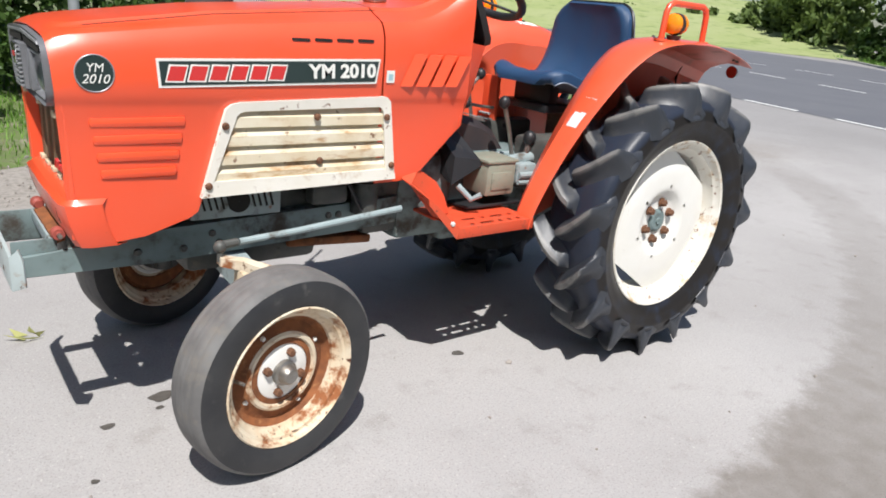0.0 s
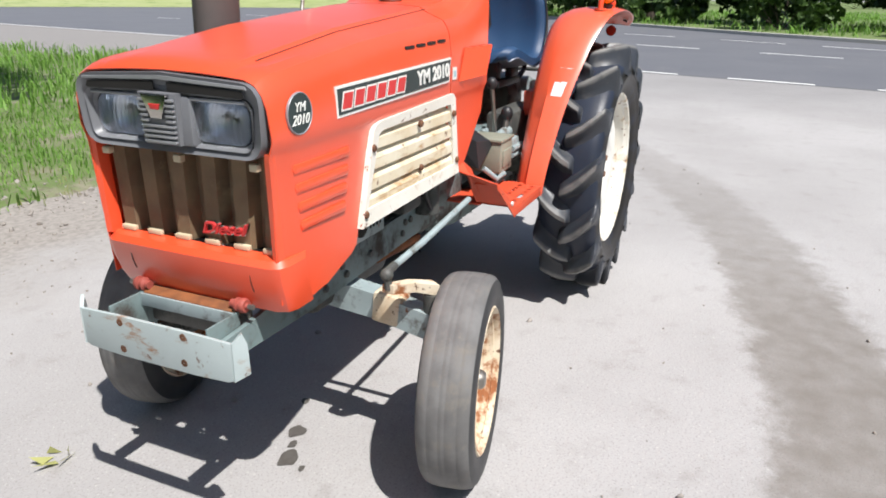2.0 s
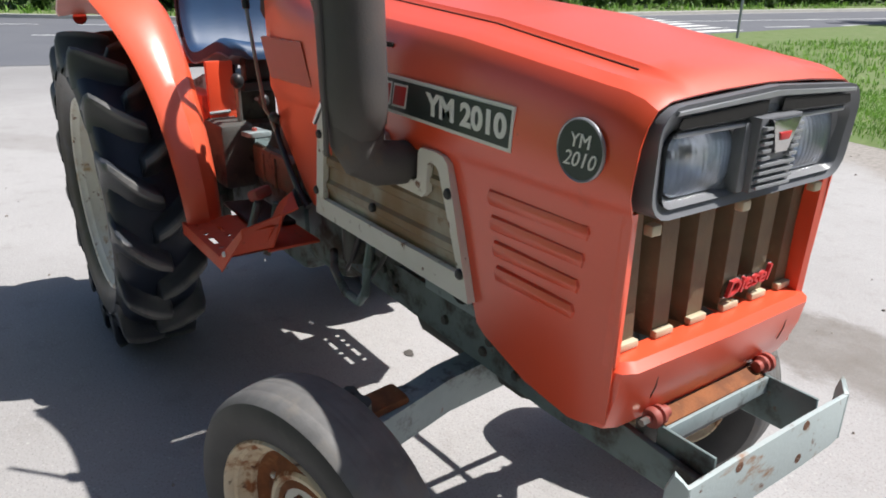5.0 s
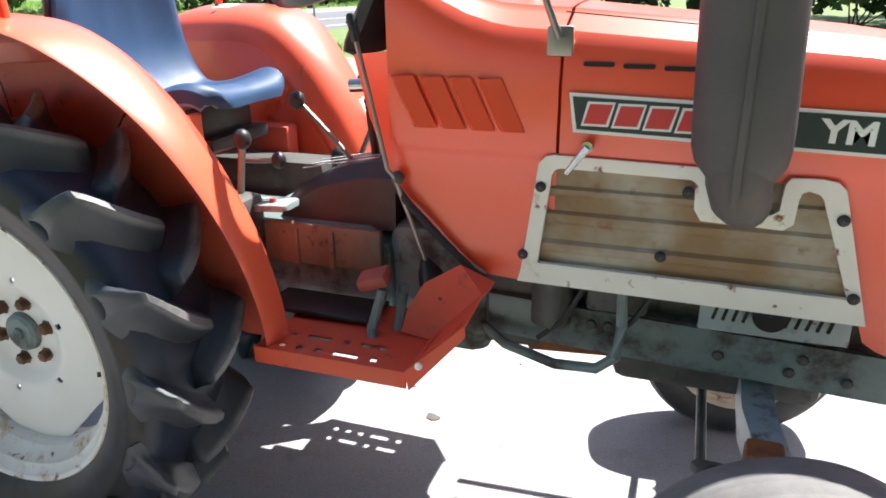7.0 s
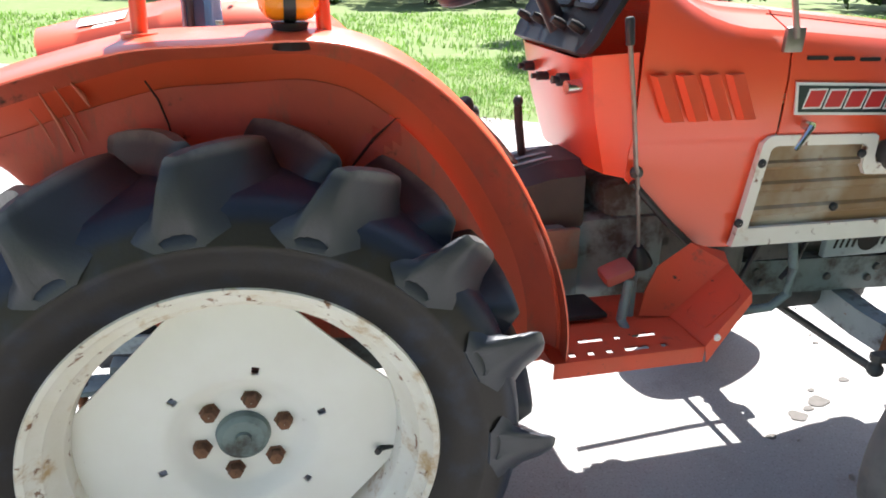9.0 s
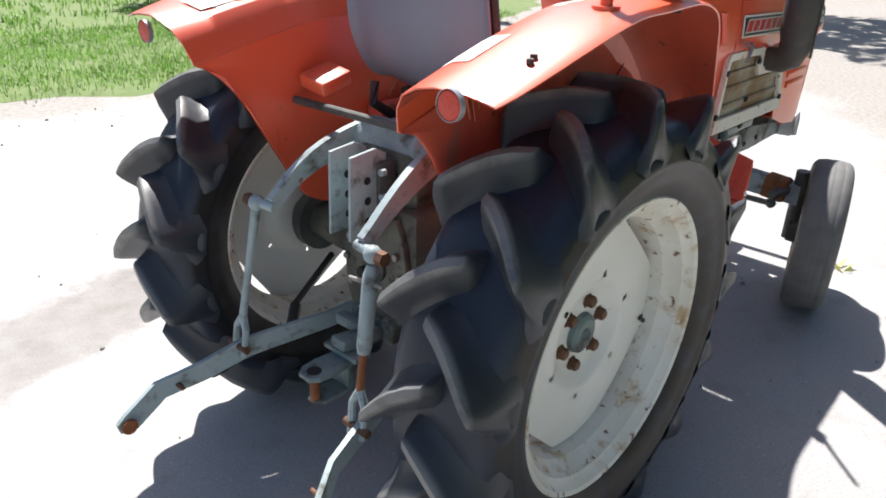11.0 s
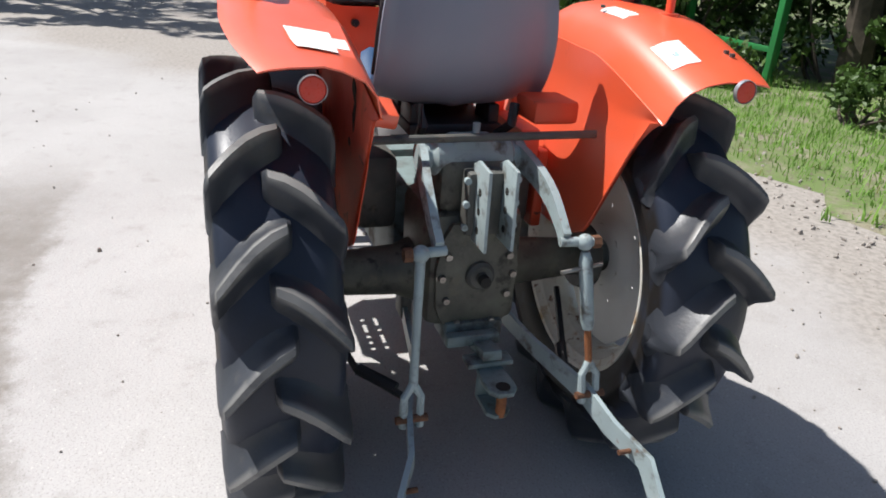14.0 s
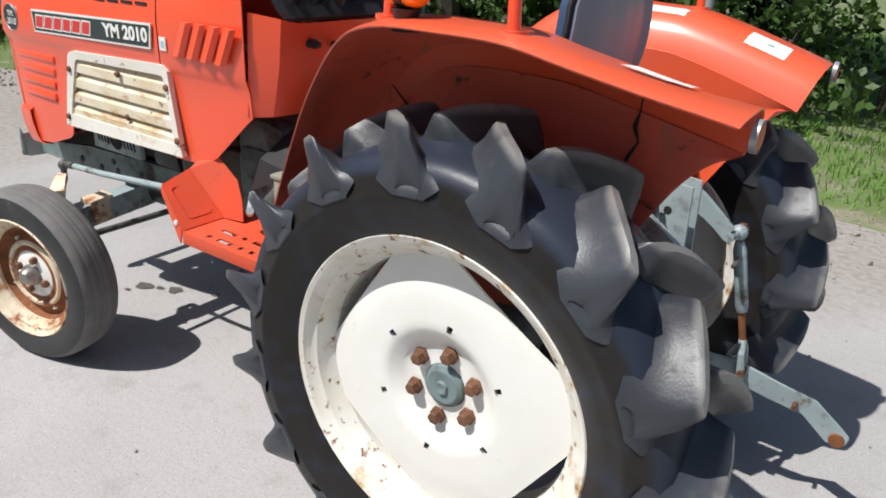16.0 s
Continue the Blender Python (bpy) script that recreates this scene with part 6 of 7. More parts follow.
        for xa, za, xb, zb, r in ((-.253, 1.084, -.219, .992, .0035), (-.206, 1.098, -.185, 1.062, .0045), (-.231, 1.095, -.196, 1.008, .0025), (-.225, 1.05, -.205, .985, .002), (-.27, 1.06, -.245, 1.0, .002)):
            part("paint_scratch", tube(B(), [(xa, wy - .001, za), (lerp(xa, xb, .5) + .003, wy - .0005, lerp(za, zb, .5)), (xb, wy - .001, zb)], [r * .4, r, r * .4], 8), SCRATCH, fd, "pale scratch in the paint")
    # grab bar, lamp, reflector
    x0, x1, z, y = -.075, .165, 1.180, Y(.49)
    bar = part("grab_bar", tube(B(), [(x0, y, z), (x0 + .004, y, z + .09), (x0 + .014, y, z + .112), (x0 + .035, y, z + .122), (x1 - .035, y, z + .122), (x1 - .014, y, z + .112), (x1 - .004, y, z + .09), (x1, y, z)], .0105, 12), ORANGE, fd, "orange tubular grab bar")
    for x in (x0, x1):
        part("bar_flange", tube(B(), [(x, y, z - .002), (x, y, z + .006)], .024, 14), FENDER, bar)
    lx, ly = .118, Y(.505)
    lamp = part("indicator_lamp", tube(B(), [(lx, ly, 1.165), (lx, ly, 1.185), (lx, ly, 1.20)], [.026, .02, .026], 16), BLACK, fd, "amber indicator lamp on a black foot")
    for dy in (.021, -.021):
        part("lamp_lens", lathe(B(), [(.001, .020), (.018, .018), (.030, .010), (.034, .0), (.034, -.016)], 24, m=Matrix.Translation((lx + dy * 1.0, ly, 1.236)) @ pose(0, 0, 0, 0, 0, -90 if dy > 0 else 90), closed=False), AMBER, lamp, "round amber lens")
    part("lamp_body", lathe(B(), [(.036, .008), (.036, -.008), (.03, -.008), (.03, .008)], 24, m=Matrix.Translation((lx, ly, 1.236)) @ pose(0, 0, 0, 0, 0, 90)), BLACK, lamp)
    # reflector at the tail
    rx, ry, rz = (-.428, .398, 1.078) if s > 0 else (-.412, -.466, 1.072)
    bm = lathe(B(), [(.001, .007), (.020, .006), (.023, .003), (.023, -.004), (.001, -.004)], 24, m=Matrix.Translation((rx - .004, ry, rz)) @ pose(0, 0, 0, 0, 0, 90), closed=False)
    reflector = part("reflector", bm, REFLECT, fd, "round red reflector")
    part("reflector_rim", lathe(B(), [(.0226, .0035), (.0230, .0060), (.0240, .0060), (.0243, -.004), (.0226, -.004)], 28, m=Matrix.Translation((rx - .004, ry, rz)) @ pose(0, 0, 0, 0, 0, 90)), SILVER, reflector, "dull pale rim")
    # stickers, laid on the sheet
    def on_sheet(x, v, off=.003):
        us = [a[0] for a in ARCH]
        i = max(k for k in range(len(us) - 1) if us[k] >= x) if x <= us[0] else 0
        u = (us[i] - x) / (us[i] - us[i + 1])
        j = min(7, int(v))
        a = Vector(rows[i][j]).lerp(Vector(rows[i + 1][j]), u)
        b = Vector(rows[i][j + 1]).lerp(Vector(rows[i + 1][j + 1]), u)
        t = Vector(rows[i + 1][j]) - Vector(rows[i][j])
        n = t.cross(b - a).normalized()
        if n.dot(Vector((a.x, 0, a.z - .55))) < 0:
            n = -n
        return a.lerp(b, v - j) + n * (off + .0008)
    def tag(name, xa, xb, va, vb, mat, label, off=.0):
        bm = B()
        loft(bm, [[on_sheet(lerp(xa, xb, i / 12), lerp(va, vb, j / 8), off) for j in range(9)] for i in range(13)])
        return part(name, bm, mat, fd, label)
    tag("label_sticker", -.335, -.230, 3.7 if s > 0 else 4.3, 5.2 if s > 0 else 5.8, PAPER, "weathered white paper label", .003 if s > 0 else .001)
    if s < 0:
        tag("label_mark", -.298, -.280, 4.9, 5.2, DECALBLUE, "", .001)
        tag("top_sticker", -.075, .035, 4.5, 5.4, PAPER, "white label")
    else:
        tag("top_sticker", -.025, .065, 4.1, 5.1, PAPER, "white label")
        tag("round_sticker", -.30, -.25, 5.2, 5.9, PAPER, "faded sticker")
        tag("front_sticker", .392, .452, 2.3, 3.6, DECALPALE, "pale blue-white sticker on the fender's front edge")
    for x, yy in ((-.300, .510), (-.285, .505), (.02, .35)):
        zt = along(x, [(a[0], a[1]) for a in ARCH]) + .011
        part("fender_screw", tube(B(), [(x, Y(yy), zt - .004), (x, Y(yy), zt + .003)], .006, 8), CAST, fd)
    part("fender_brace", box(B(), (.10, Y(yi - .03), .70), (.05, .03, .22), bevel=.006), STEP, fd)
    return fd


for s in (1, -1):
    fender(s)
for s in (1, -1):
    part("side_casting", box(B(), (.27, y0 + s * .19, .70), (.36, .11, .20), bevel=.02), CAST, tractor, "dark greasy side casting")
    part("platform_support", box(B(), (.18, s * .24, .82), (.22, .06, .10), bevel=.01), GRIMYSHADE, tractor)
part("fender_tie_bar", tube(B(), [(-.15, .285, .910), (-.15, -.30, .916)], .0095, 10), CAST, tractor, "dark greasy bar between the fenders")
part("document_box", box(B(), (-.10, .218, .962), (.09, .085, .035), (10, -14, 0), .006), FENDER, tractor)
part("fender_box", box(B(), (-.07, -.205, .960), (.12, .115, .055), bevel=.012), STEP, tractor, "orange box beside the seat")

# ---- rear axle, hitch ----
bm = B()
for s in (1, -1):
    tube(bm, [(0, y0 + s * .09, .527), (0, y0 + s * .16, .527), (0, s * .36, .527), (0, s * .44, .527)], [.095, .066, .052, .058], 20)
part("axle_housing", bm, OILYIRON, tractor, "greasy dark rear axle trumpets")
for s in (1, -1):
    part("brake_drum", lathe(B(), [(.001, .02), (.085, .02), (.09, .01), (.09, -.02), (.001, -.02)], 24, m=Matrix.Translation((0, s * .40, .527)), closed=False), CAST, tractor)
bm = box(B(), (-.03, y0, .585), (.26, .24, .30), bevel=.03)
box(bm, (-.04, y0, .79), (.20, .20, .14), bevel=.03)
part("differential_case", bm, OILYIRON, tractor, "greasy dark differential housing")
out = [(.085, .46), (.10, .50), (.105, .60), (.09, .68), (.07, .715), (-.07, .715), (-.09, .68), (-.105, .60), (-.10, .50), (-.085, .46), (-.05, .425), (.05, .425)]
rear_m = Matrix(((0, 0, -1, 0), (1, 0, 0, y0), (0, 1, 0, 0), (0, 0, 0, 1)))
cover = part("rear_cover", slab(B(), out, .158, .176, .005, rear_m), OILYIRON, tractor, "dark greasy rear cover plate with bolts")
for y, z in ((.077, .636), (-.077, .630), (.076, .52), (-.078, .528), (.03, .70), (-.03, .70), (.0, .44), (.045, .455), (-.045, .455), (.09, .58), (-.09, .58)):
    part("cover_bolt", lathe(B(), [(.001, .010), (.008, .010), (.0095, .006), (.0095, 0), (.014, -.001)], 10, m=Matrix.Translation((-.176, y0 + y, z)) @ pose(0, 0, 0, 0, 0, 90), closed=False), STEEL, cover)
bm = lathe(B(), [(.001, .02), (.014, .02), (.015, .010), (.028, .010), (.036, .003), (.036, -.01)], 24, m=Matrix.Translation((-.182, y0 - .005, .582)) @ pose(0, 0, 0, 0, 0, 90), closed=False)
part("power_shaft", bm, CAST, tractor, "dark power take-off boss")
part("shaft_tip", tube(B(), [(-.20, y0 - .005, .582), (-.222, y0 - .005, .582)], .014, 12), DARK, tractor)
# top link bracket: two upright plates
for y in (.028, -.036):
    bm = B()
    slab(bm, [(-.275, .685), (-.19, .685), (-.17, .86), (-.20, .875), (-.268, .868)], -.004, .004, .001, Matrix.Translation((0, y0 + y, 0)) @ Matrix(((1, 0, 0, 0), (0, 0, 1, 0), (0, 1, 0, 0), (0, 0, 0, 1))))
    br = part("top_link_plate", bm, PALEGREY, tractor, "upright pale grey bracket plate with holes")
    for z in (.72, .765, .81):
        part("plate_hole", tube(B(), [(-.225, y0 + y - .0048, z), (-.225, y0 + y + .0048, z)], .009, 12), DARK, br)
bm = box(B(), (-.175, y0, .77), (.05, .10, .15), bevel=.008)
part("bracket_block", bm, CAST, tractor)
for k in range(3):
    for y in (.055, -.065):
        part("block_bolt", tube(B(), [(-.198, y0 + y, .72 + .055 * k), (-.21, y0 + y, .72 + .055 * k)], .008, 8), PALEGREY, tractor)
# rockshaft and lift arms
bm = tube(B(), [(-.085, .112, .853), (-.085, .085, .853), (-.085, .075, .853), (-.085, -.105, .853), (-.085, -.115, .853), (-.085, -.142, .853)], [.030, .032, .046, .046, .032, .030], 20)
box(bm, (-.075, y0 + .005, .868), (.10, .13, .06), bevel=.02)
part("lift_shaft", bm, PALEGREY, tractor, "pale grey lift shaft across the housing")
part("lift_eye", tube(B(), [(-.085, y0, .89), (-.085, y0, .925), (-.085, y0, .93)], .009, 10), PALEGREY, tractor)
for s, end in ((1, (-.345, .168, .728)), (-1, (-.338, -.201, .726))):
    e = Vector(end)
    a = Vector((-.085, .103 if s > 0 else -.134, .853))
    tip_in = e + Vector((.012, -s * .038, .004))
    bm = B()
    rows = []
    for k in range(9):
        u = k / 8
        w = lerp(.030, .016, min(1.0, u * 1.15))
        p = a.lerp(tip_in, u) + Vector((-.010, s * .010, .018)) * math.sin(u * math.pi)
        rows.append([p + Vector((-.4 * w, -.009, w)), p + Vector((-.4 * w, .009, w)), p + Vector((.4 * w, .009, -w)), p + Vector((.4 * w, -.009, -w))])
    loft(bm, rows, close=True, cap=True)
    arm = part("lift_arm", bm, PALEGREY, tractor, "pale grey tapered lift arm")
    part("lift_pin", tube(B(), [e + Vector((.010, -s * .052, 0)), e + Vector((0, s * .03, 0))], .011, 12), PALEGREY, arm)
    part("pin_nut", tube(B(), [e + Vector((0, s * .022, 0)), e + Vector((0, s * .040, 0))], .015, 6), RUSTBOLT, arm)
    part("shaft_collar", tube(B(), [a + Vector((0, -s * .012, 0)), a + Vector((0, s * .012, 0))], .034, 18), PALEGREY, arm)
    # lift rod
    k = e + Vector((0, s * .004, 0))
    foot = Vector((-.415, s * .208 + y0 * 1.0 + (.0 if s < 0 else .01), .375))
    bm = ball(B(), k, .019)
    rod = part("lift_rod", bm, PALEGREY, tractor, "jointed grey lift rod")
    if s < 0:
        part("rod_sleeve", tube(B(), [k.lerp(foot, .06), k.lerp(foot, .12), k.lerp(foot, .52), k.lerp(foot, .56)], [.010, .0155, .0155, .012], 14), PALEGREY, rod)
        part("rod_screw", tube(B(), [k.lerp(foot, .55), k.lerp(foot, .80)], .0085, 10), RUST, rod, "rusty screw thread")
        h = k.lerp(foot, .16)
        part("rod_crank", tube(B(), [h + Vector((0, .06, -.008)), h, h + Vector((0, -.04, .006))], .005, 8), STEEL, rod)
    else:
        part("rod_bar", tube(B(), [k.lerp(foot, .03), k.lerp(foot, .5), k.lerp(foot, .80)], [.011, .009, .010], 12), PALEGREY, rod)
    for dx in (-.018, .018):
        part("clevis_cheek", tube(B(), [k.lerp(foot, .78), k.lerp(foot, .86) + Vector((0, dx, 0)), foot + Vector((0, dx, -.02))], [.010, .009, .010], 8), PALEGREY, rod)
    part("clevis_pin", tube(B(), [foot + Vector((0, -.035, 0)), foot + Vector((0, .035, 0))], .009, 10), RUSTBOLT, rod)
    # lower link: a flat bar with a bend outwards
    tip = Vector((-.672, -.297, .238)) if s < 0 else Vector((-.697, .262, .25))
    pts = [Vector((.02, y0 + s * .125, .40)), Vector((-.20, y0 + s * .155, .385)), foot + Vector((.02, 0, -.01)), foot.lerp(tip, .3) + Vector((0, 0, .0)), foot.lerp(tip, .62) + Vector((0, s * .028, .004)), tip + Vector((.03, 0, .006)), tip]
    bm = B()
    rows = []
    for i, p in enumerate(pts):
        d = (pts[min(i + 1, 6)] - pts[max(i - 1, 0)]).normalized()
        sd = Vector((-d.y, d.x, 0)).normalized()
        up = sd.cross(d) * -1
        if up.z < 0:
            up = -up
        w = (.022, .022, .026, .024, .024, .026, .012)[i]
        rows.append([p + sd * .006 + up * w, p - sd * .006 + up * w, p - sd * .006 - up * w, p + sd * .006 - up * w])
    loft(bm, rows, close=True, cap=True)
    link = part("lower_link", bm, PALEGREY, tractor, "grey flat-bar lower link with a rusty eye")
    part("link_ball", tube(B(), [tip + Vector((.022, -.014, .0)), tip + Vector((.022, .014, .0))], .018, 14), RUST, link)
    hole = foot.lerp(tip, .5)
    part("link_hole", tube(B(), [hole + Vector((0, -.012, .0)), hole + Vector((0, .018, .0))], .006, 10), RUSTBOLT, link)
    bm = tube(B(), [(-.30, y0 + s * .20, .345), (-.20, s * .27, .37), (-.02, s * .33, .44)], .009, 8)
    tube(bm, [(-.27, y0 + s * .215, .352), (-.20, s * .265, .37)], .015, 10)
    part("check_rod", bm, BLACK, tractor, "dark stabiliser rod")
# drawbar
bm = box(B(), (-.20, y0 - .008, .412), (.20, .050, .026), (0, 10, 0), .005)
slab(bm, [(-.26, .030), (-.34, .036), (-.375, .034), (-.395, .018), (-.395, -.018), (-.375, -.034), (-.34, -.036), (-.26, -.030)], .378, .391, .003, Matrix.Translation((0, y0 - .008, 0)))
slab(bm, [(-.28, .028), (-.36, .030), (-.378, .014), (-.378, -.014), (-.36, -.030), (-.28, -.028)], .308, .320, .003, Matrix.Translation((0, y0 - .008, 0)))
box(bm, (-.285, y0 - .008, .350), (.018, .056, .085), bevel=.004)
box(bm, (-.27, y0 - .008, .402), (.05, .115, .014), bevel=.004)
drawbar = part("drawbar", bm, GREYGREEN, tractor, "grey-green drawbar clevis")
part("eye_hole", tube(B(), [(-.368, y0 - .010, .3895), (-.368, y0 - .010, .3925)], .017, 16), DARK, drawbar)
part("drawbar_pin", tube(B(), [(-.368, y0 - .010, .385), (-.368, y0 - .010, .312)], .012, 12), RUST, drawbar, "rusty hitch pin")
part("hitch_plate", box(B(), (-.215, y0 + .015, .432), (.03, .135, .030), bevel=.006), GREYGREEN, tractor)
part("hitch_block", box(B(), (-.14, y0, .43), (.10, .15, .06), bevel=.01), GREYGREEN, tractor)
for s in (1, -1):
    part("link_bracket", box(B(), (.02, y0 + s * .125, .43), (.07, .03, .10), bevel=.008), CAST, tractor)

# ---- poles and fence ----
bm = tube(B(), [(1.0, -4.55, 0), (1.0, -4.55, 1.5), (1.0, -4.55, 4.2)], .042, 18)
pole = tagged(part("sign_pole", bm, POLEMETAL), "bare grey galvanised steel pole standing in the verge", "pole")
part("pole_foot", tube(B(), [(1.0, -4.55, 0), (1.0, -4.55, .05)], [.07, .045], 16), KERB, pole)
bm = tube(B(), [(-7.6, 14.5, 0), (-7.6, 14.5, 2.4)], .03, 10)
tagged(part("sign_pole", bm, POLEMETAL), "dark thin post beside the road", "pole")
fence = tagged(new("fence"), "green painted metal fence half hidden in bushes", "fence")
for k in range(4):
    x = 4.9 + 1.6 * k
    fp = part("fence_post", box(B(), (x, -5.35, .9), (.09, .09, 1.8), bevel=.006), GREENPAINT, fence)
    part("post_cap", box(B(), (x, -5.35, 1.81), (.11, .11, .02), bevel=.004), GREENPAINT, fp)
for z in (.4, 1.1, 1.65):
    part("fence_rail", box(B(), (7.3, -5.35, z), (4.9, .04, .06), bevel=.004), GREENPAINT, fence)
sign = tagged(new("roadside_sign"), "orange and yellow sign board far across the road", "sign")
part("sign_board", box(B(), (-84, -49, 1.7), (.2, 1.4, 2.2), bevel=.03), surface("orange_board", (0.7, 0.25, 0.03), 0.6, tone=(0.6, 0.3, 0.05)), sign)
part("sign_board_side", box(B(), (-84, -46.6, 1.2), (.2, 1.2, 1.4), bevel=.03), surface("yellow_board", (0.6, 0.55, 0.2), 0.6), sign)
for y in (-49.5, -48.5):
    part("sign_leg", tube(B(), [(-84, y, 0), (-84, y, .7)], .06, 8), POLEMETAL, sign)

# ---- grass ----
rg = np.random.default_rng(7)


def raw_mesh(name, verts, faces, material):
    me = bpy.data.meshes.new(name)
    me.from_pydata(verts.tolist() if hasattr(verts, "tolist") else verts, [], faces.tolist() if hasattr(faces, "tolist") else faces)
    me.materials.append(material)
    return new(name, me)


def blades(pts, lo, hi, width, lean=0.9):
    """Bent blades of grass, five corners each, at the points given."""
    n = len(pts)
    a, h = rg.uniform(0, 2 * np.pi, n), rg.uniform(lo, hi, n) * rg.uniform(.6, 1.15, n)
    d = np.stack([np.cos(a), np.sin(a), 0 * a], 1)
    side = np.stack([-np.sin(a), np.cos(a), 0 * a], 1) * (width * rg.uniform(.6, 1.4, n))[:, None]
    up = np.array([0, 0, 1.0])
    tilt = (lean * rg.uniform(.1, 1.0, n) * h)[:, None]
    mid = pts + d * tilt * .35 + up * (h * .6)[:, None]
    tip = pts + d * tilt + up * (h * rg.uniform(.8, 1.0, n))[:, None]
    v = np.stack([pts - side, pts + side, mid + side * .75, mid - side * .75, tip], 1).reshape(-1, 3)
    base = 5 * np.arange(n)
    f4 = np.stack([base, base + 1, base + 2, base + 3], 1)
    f3 = np.stack([base + 3, base + 2, base + 4], 1)
    return v, f4.tolist() + f3.tolist()


def clumped(x0, x1, y0, y1, n, inside, per=14, spread=.10):
    c = np.stack([rg.uniform(x0, x1, n), rg.uniform(y0, y1, n)], 1)
    c = c[[bool(inside(x, y)) for x, y in c]]
    p = np.repeat(c, per, 0) + rg.normal(0, spread, (len(c) * per, 2))
    p = p[[bool(inside(x, y)) for x, y in p]]
    return np.concatenate([p, np.full((len(p), 1), .01)], 1)


def left_in(x, y):
    return y > along(x, LEFT_EDGE) + .02 + .7 * rg.uniform() ** 3


def right_in(x, y):
    return y < along(x, RIGHT_EDGE) - .02 - .9 * rg.uniform() ** 3


def grass(name, pts, lo, hi, w, mat, label):
    v, f = blades(pts, lo, hi, w)
    return tagged(raw_mesh(name, v, f, mat), label, "grass", kind="stuff")


grass("grass", clumped(-4, 8, 4.0, 8.0, 4200, left_in), .03, .10, .004, GRASS, "bright green grass on the verge beside the apron")
grass("grass", clumped(-6, 16, 7.5, 16, 1900, left_in, 11, .16), .06, .16, .009, GRASS, "longer green grass further back on the verge")
grass("grass", clumped(-6, 7, -6.0, -2.4, 2600, right_in, 12, .12), .03, .12, .0045, GRASS, "green grass on the roadside verge")
grass("grass", clumped(6, 16, -6.0, -1.2, 700, right_in, 12, .16), .06, .20, .006, GRASS, "patchy green grass by the gravel")
grass("grass", clumped(-8, 3, -16, -6, 1200, right_in, 10, .22), .10, .28, .01, GRASS, "long green grass towards the road")
grass("weeds", clumped(-4, 9, -3.4, -1.0, 170, lambda x, y: abs(y - along(x, RIGHT_EDGE)) < .30, 12, .05), .04, .15, .007, GRASS, "green weed tufts at the ragged edge of the verge")
grass("dry_grass", clumped(-5, 9, -3.6, -1.2, 260, lambda x, y: y < along(x, RIGHT_EDGE) + .22, 9, .06), .03, .10, .003, GRASSDRY, "dry straw-coloured tufts along the edge")
grass("dry_grass", clumped(-2, 8, 3.9, 5.6, 200, lambda x, y: y > along(x, LEFT_EDGE) - .15, 9, .06), .03, .09, .003, GRASSDRY, "dry tufts along the verge")
grass("grass", clumped(-62, -17, -34, 45, 3600, lambda x, y: x < along(y, [(b, a) for a, b in KERB_LINE]) - .3, 9, .45), .2, .5, .03, GRASS, "rough grass beyond the road")


# ---- bushes and trees ----
def leaves(centres, radii, per, size):
    """Small leaves scattered in clumps, four corners each."""
    c = np.repeat(np.asarray(centres, float), per, 0)
    r = np.repeat(np.asarray(radii, float), per)
    n = len(c)
    d = rg.normal(0, 1, (n, 3))
    d /= np.linalg.norm(d, axis=1)[:, None]
    p = c + d * (r * rg.uniform(.35, 1.0, n) ** .6)[:, None] * np.array([1, 1, .85])
    a = rg.normal(0, 1, (n, 3))
    a /= np.linalg.norm(a, axis=1)[:, None]
    b = np.cross(a, rg.normal(0, 1, (n, 3)))
    b /= np.linalg.norm(b, axis=1)[:, None] + 1e-9
    s = (size * rg.uniform(.6, 1.4, n))[:, None]
    v = np.stack([p - a * s, p + b * s * .55, p + a * s, p - b * s * .55], 1).reshape(-1, 3)
    k = 4 * np.arange(n)
    v[:, 2] = np.maximum(v[:, 2], .02)
    return v, np.stack([k, k + 1, k + 2, k + 3], 1)


def limb(bm, a, b, r0, r1, bend):
    a, b = Vector(a), Vector(b)
    pts = [a.lerp(b, u) + Vector((bend * math.sin(u * 3.1) * .6, bend * math.sin(u * 2.4 + 1) * .6, 0)) for u in (0, .25, .5, .75, 1)]
    tube(bm, pts, [lerp(r0, r1, u) for u in (0, .25, .5, .75, 1)], 8)
    return pts[-1]


def bush(x, y, h, w, n, size, mat, label, per=46):
    th = tagged(new("bush"), label, "bush", "bushes")
    bm = B()
    cs, rs = [], []
    for k in range(n):
        a, u = rg.uniform(0, 6.28), rg.uniform(.1, 1.0)
        rr = w * math.sqrt(rg.uniform(0, 1)) * (1.1 - .55 * u)
        cs.append((x + rr * math.cos(a), y + rr * math.sin(a), h * u))
        rs.append(rg.uniform(.16, .34) * max(.6, h / 2.2))
    for k in range(7):
        c = cs[k * len(cs) // 7]
        limb(bm, (x + rg.uniform(-.15, .15), y + rg.uniform(-.15, .15), 0), c, .022, .006, .08)
    part("woody_base", bm, BARK, th)
    v, f = leaves(cs, rs, per, size)
    ob = raw_mesh("foliage", v, f, mat)
    ob.parent = th
    return th


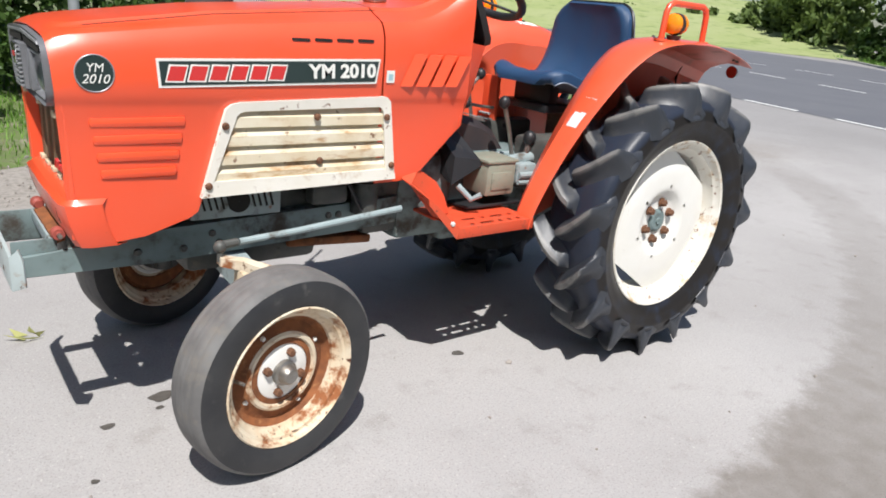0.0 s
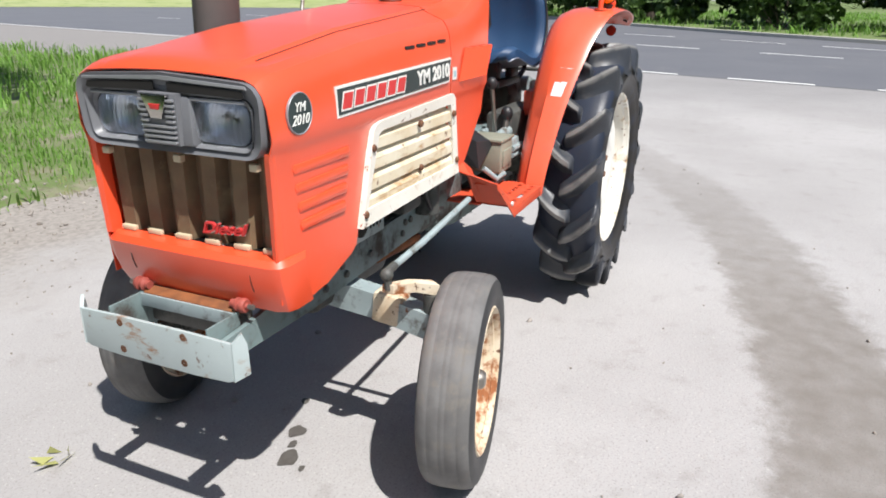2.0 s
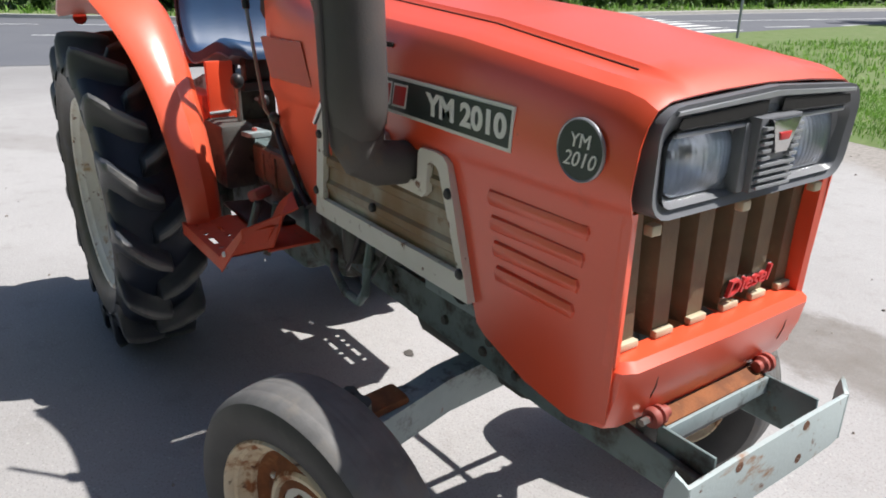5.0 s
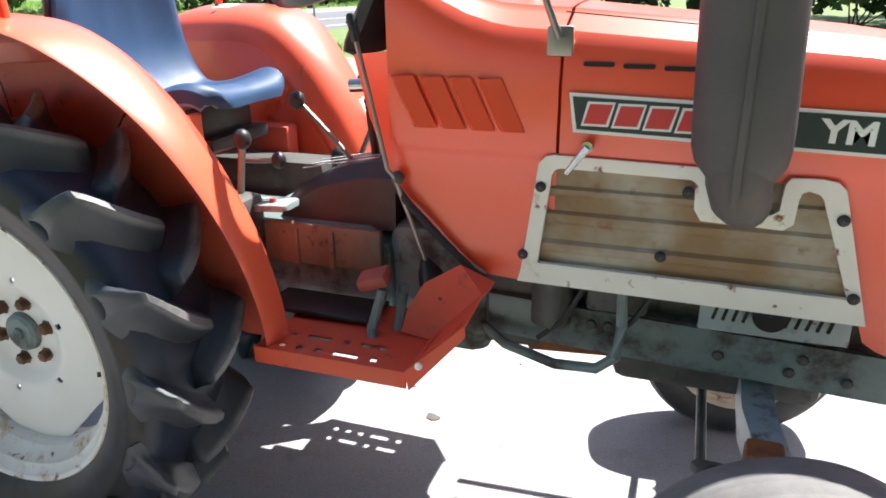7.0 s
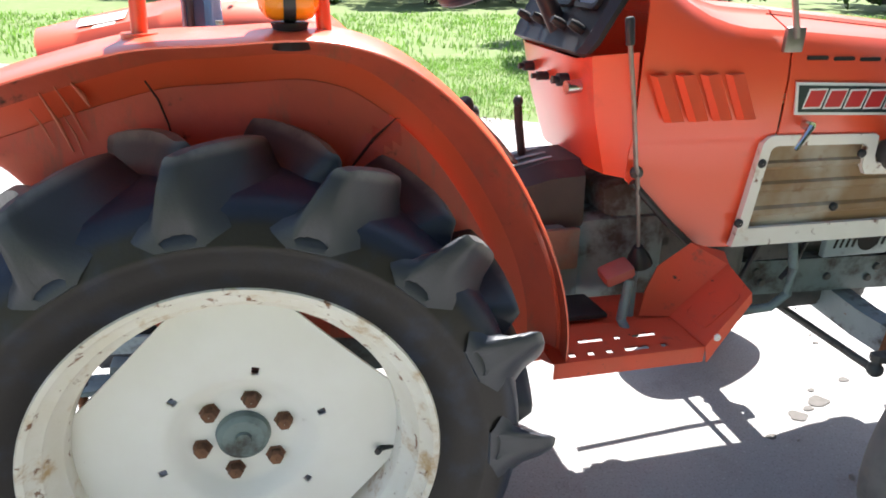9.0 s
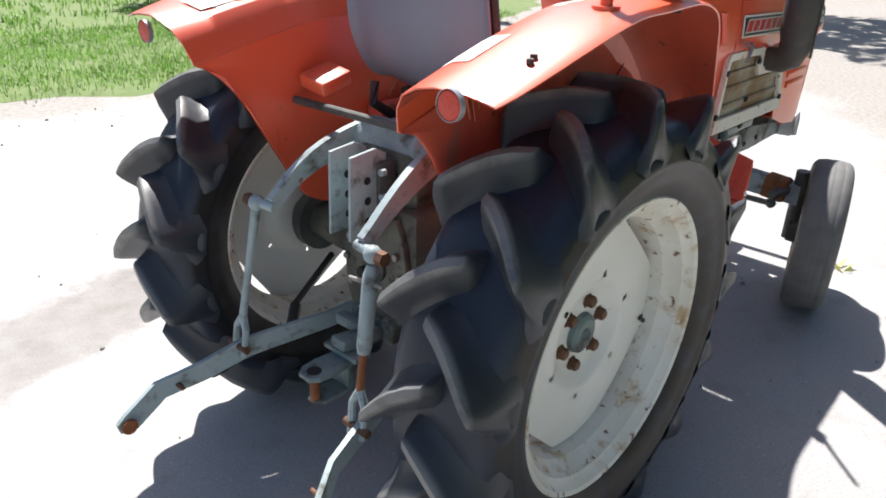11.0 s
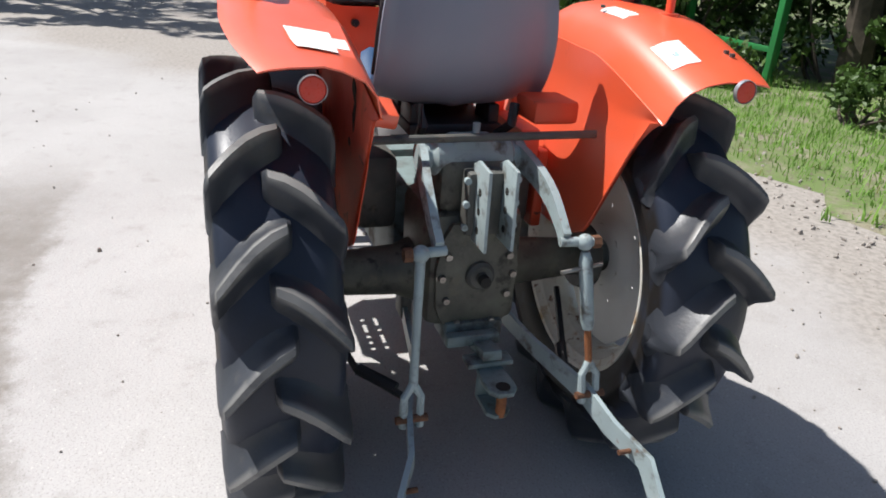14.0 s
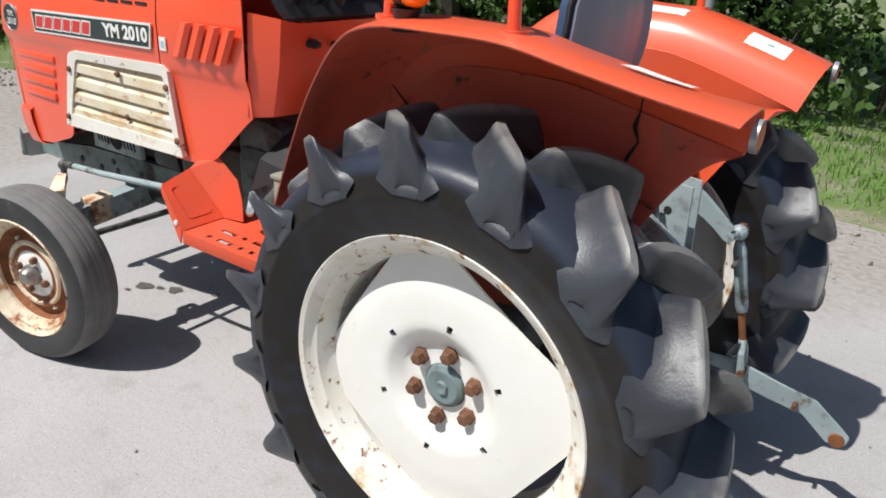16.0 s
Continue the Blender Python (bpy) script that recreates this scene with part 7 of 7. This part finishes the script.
def tree(x, y, h, crown_r, crown_z, trunk_r, n, size, mat, label, per=40):
    th = tagged(new("tree"), label, "tree", "trees")
    bm = B()
    top = limb(bm, (x, y, 0), (x + rg.uniform(-.3, .3), y + rg.uniform(-.3, .3), crown_z + (h - crown_z) * .5), trunk_r, trunk_r * .45, .12)
    cs, rs = [], []
    for k in range(n):
        a, u = rg.uniform(0, 6.28), rg.uniform(0, 1)
        prof = math.sin(math.pi * (.12 + .80 * u)) ** .7
        rr = crown_r * prof * math.sqrt(rg.uniform(.15, 1)) * rg.uniform(.75, 1.15)
        cs.append((x + rr * math.cos(a), y + rr * math.sin(a), crown_z + (h - crown_z) * u))
        rs.append(crown_r * rg.uniform(.10, .24))
    for k in range(10):
        c = cs[k * len(cs) // 10]
        z0 = lerp(crown_z * .8, crown_z + (h - crown_z) * .4, rg.uniform(0, 1))
        limb(bm, (x, y, z0), c, trunk_r * .35, trunk_r * .08, .2)
    part("trunk", bm, BARK, th)
    v, f = leaves(cs, rs, per, size)
    ob = raw_mesh("crown", v, f, mat)
    ob.parent = th
    return th


# shrubs behind the right-hand verge
line = [(.7, -5.3), (1.6, -5.7), (2.6, -6.1), (3.9, -6.4), (5.2, -6.2), (6.4, -5.4), (7.4, -4.3), (8.6, -3.8), (10.0, -3.6), (11.6, -3.7)]
for k, (x, y) in enumerate(line):
    bush(x + rg.uniform(-.2, .2), y - .25, 1.7 + .5 * rg.uniform(), .95, 52, .045, LEAF, "dense dark green shrub behind the verge", 70)
for k, (x, y) in enumerate([(1.0, -7.2), (2.4, -7.6), (4.0, -7.9), (5.8, -7.6), (7.6, -6.6), (9.4, -6.0), (12, -5.6), (14.5, -5.4)]):
    bush(x, y, 3.2, 1.35, 60, .075, LEAFDARK, "tall dark shrub in the hedge", 60)
for k, (x, y) in enumerate([(3.1, -4.9), (4.9, -4.7), (6.2, -3.9), (7.0, -3.1), (8.3, -2.6), (1.9, -4.5)]):
    bush(x, y, .5, .45, 14, .035, LEAF, "low leafy weeds at the edge of the gravel", 60)
# first four: unseen crowns overhanging the hedge, added to keep it in shade
for x, y, h, r, cz in ((1.6, -6.3, 8.0, 2.6, 3.5), (4.6, -6.3, 8.5, 2.6, 3.6), (7.6, -5.2, 8.5, 2.6, 3.7), (-.4, -6.6, 8.0, 2.4, 3.6), (1.5, -8.8, 9.5, 3.0, 2.6), (5.4, -8.6, 10.5, 3.2, 2.7), (9.5, -8.0, 9.5, 3.0, 2.6), (14, -7.6, 10, 3.2, 2.6), (18, -4.5, 10, 3.4, 2.4)):
    tree(x, y, h, r, cz, .19, 80, .13, LEAFDARK, "leafy tree added behind the hedge, its dark crown mostly out of view", 60)

# trees and hedge behind the left-hand verge
tree(7.6, 11.6, 9.5, 3.0, 3.2, .26, 80, .14, LEAFDARK, "broad tree standing in the grass", 60)
tree(11.9, 4.5, 8.0, 2.4, 3.0, .18, 70, .13, LEAFDARK, "tree near the end of the apron", 55)
for k, (x, y) in enumerate([(-2, 24), (2, 22), (5, 20), (8, 21), (11, 19), (15, 20), (19, 17), (24, 16), (30, 14), (34, 8), (36, 2), (33, -4)]):
    bush(x, y, 4.2, 2.2, 60, .16, LEAFDARK, "dark hedge bush far behind the grass", 40)
for x, y in ((-5, 30), (1, 28), (8, 27), (15, 27), (23, 22), (31, 19), (40, 12), (42, 2), (38, -8)):
    tree(x, y, 11, 3.6, 2.0, .3, 70, .26, LEAFDARK, "tall dark tree behind the hedge", 36)

# trees beyond the road
for k in range(-2, 14):
    y = -11 + 6.0 * k
    tree(along(y, [(b, a) for a, b in KERB_LINE]) - 8.5 + 2 * math.sin(k * 1.7), y, 10 + 2 * math.sin(k * 2.3), 3.9, .8, .3, 84, .30, LEAFDARK, "tall dark tree beyond the road", 38)
for k in range(-3, 15):
    y = -9 + 5.2 * k
    bush(along(y, [(b, a) for a, b in KERB_LINE]) - 4.6 + .7 * math.sin(k), y, 2.4, 2.2, 46, .20, LEAF, "rounded bush under the roadside trees", 36)
for x, y, h, r in ((-70, -34, 7.5, 4.2), (-74, -38, 6.5, 3.6)):
    tree(x, y, h, r, .4, .25, 80, .30, LEAFPALE, "pale weeping tree across the road", 40)
for k in range(16, 22):
    bush(-105 + 6 * math.sin(k * 1.3), -150 + 8.0 * k, 5.5 + 2 * math.sin(k * 2.1), 5.0, 60, .5, LEAF if k % 3 else LEAFPALE, "bushes far across the fields", 30)
for az, d, h in ((24.2, 78, 6.0), (25.4, 82, 5.6), (26.8, 80, 5.0), (28.2, 84, 5.6), (30.0, 88, 4.4), (33.5, 92, 3.6), (39.0, 95, 3.2), (47.0, 92, 3.0)):
    x, y = 2.2 - d * math.cos(radians(az)), 2.0 - d * math.sin(radians(az))
    bush(x, y, h, 3.2, 50, .36, LEAFPALE, "pale green willow bush at the foot of the bank", 34)
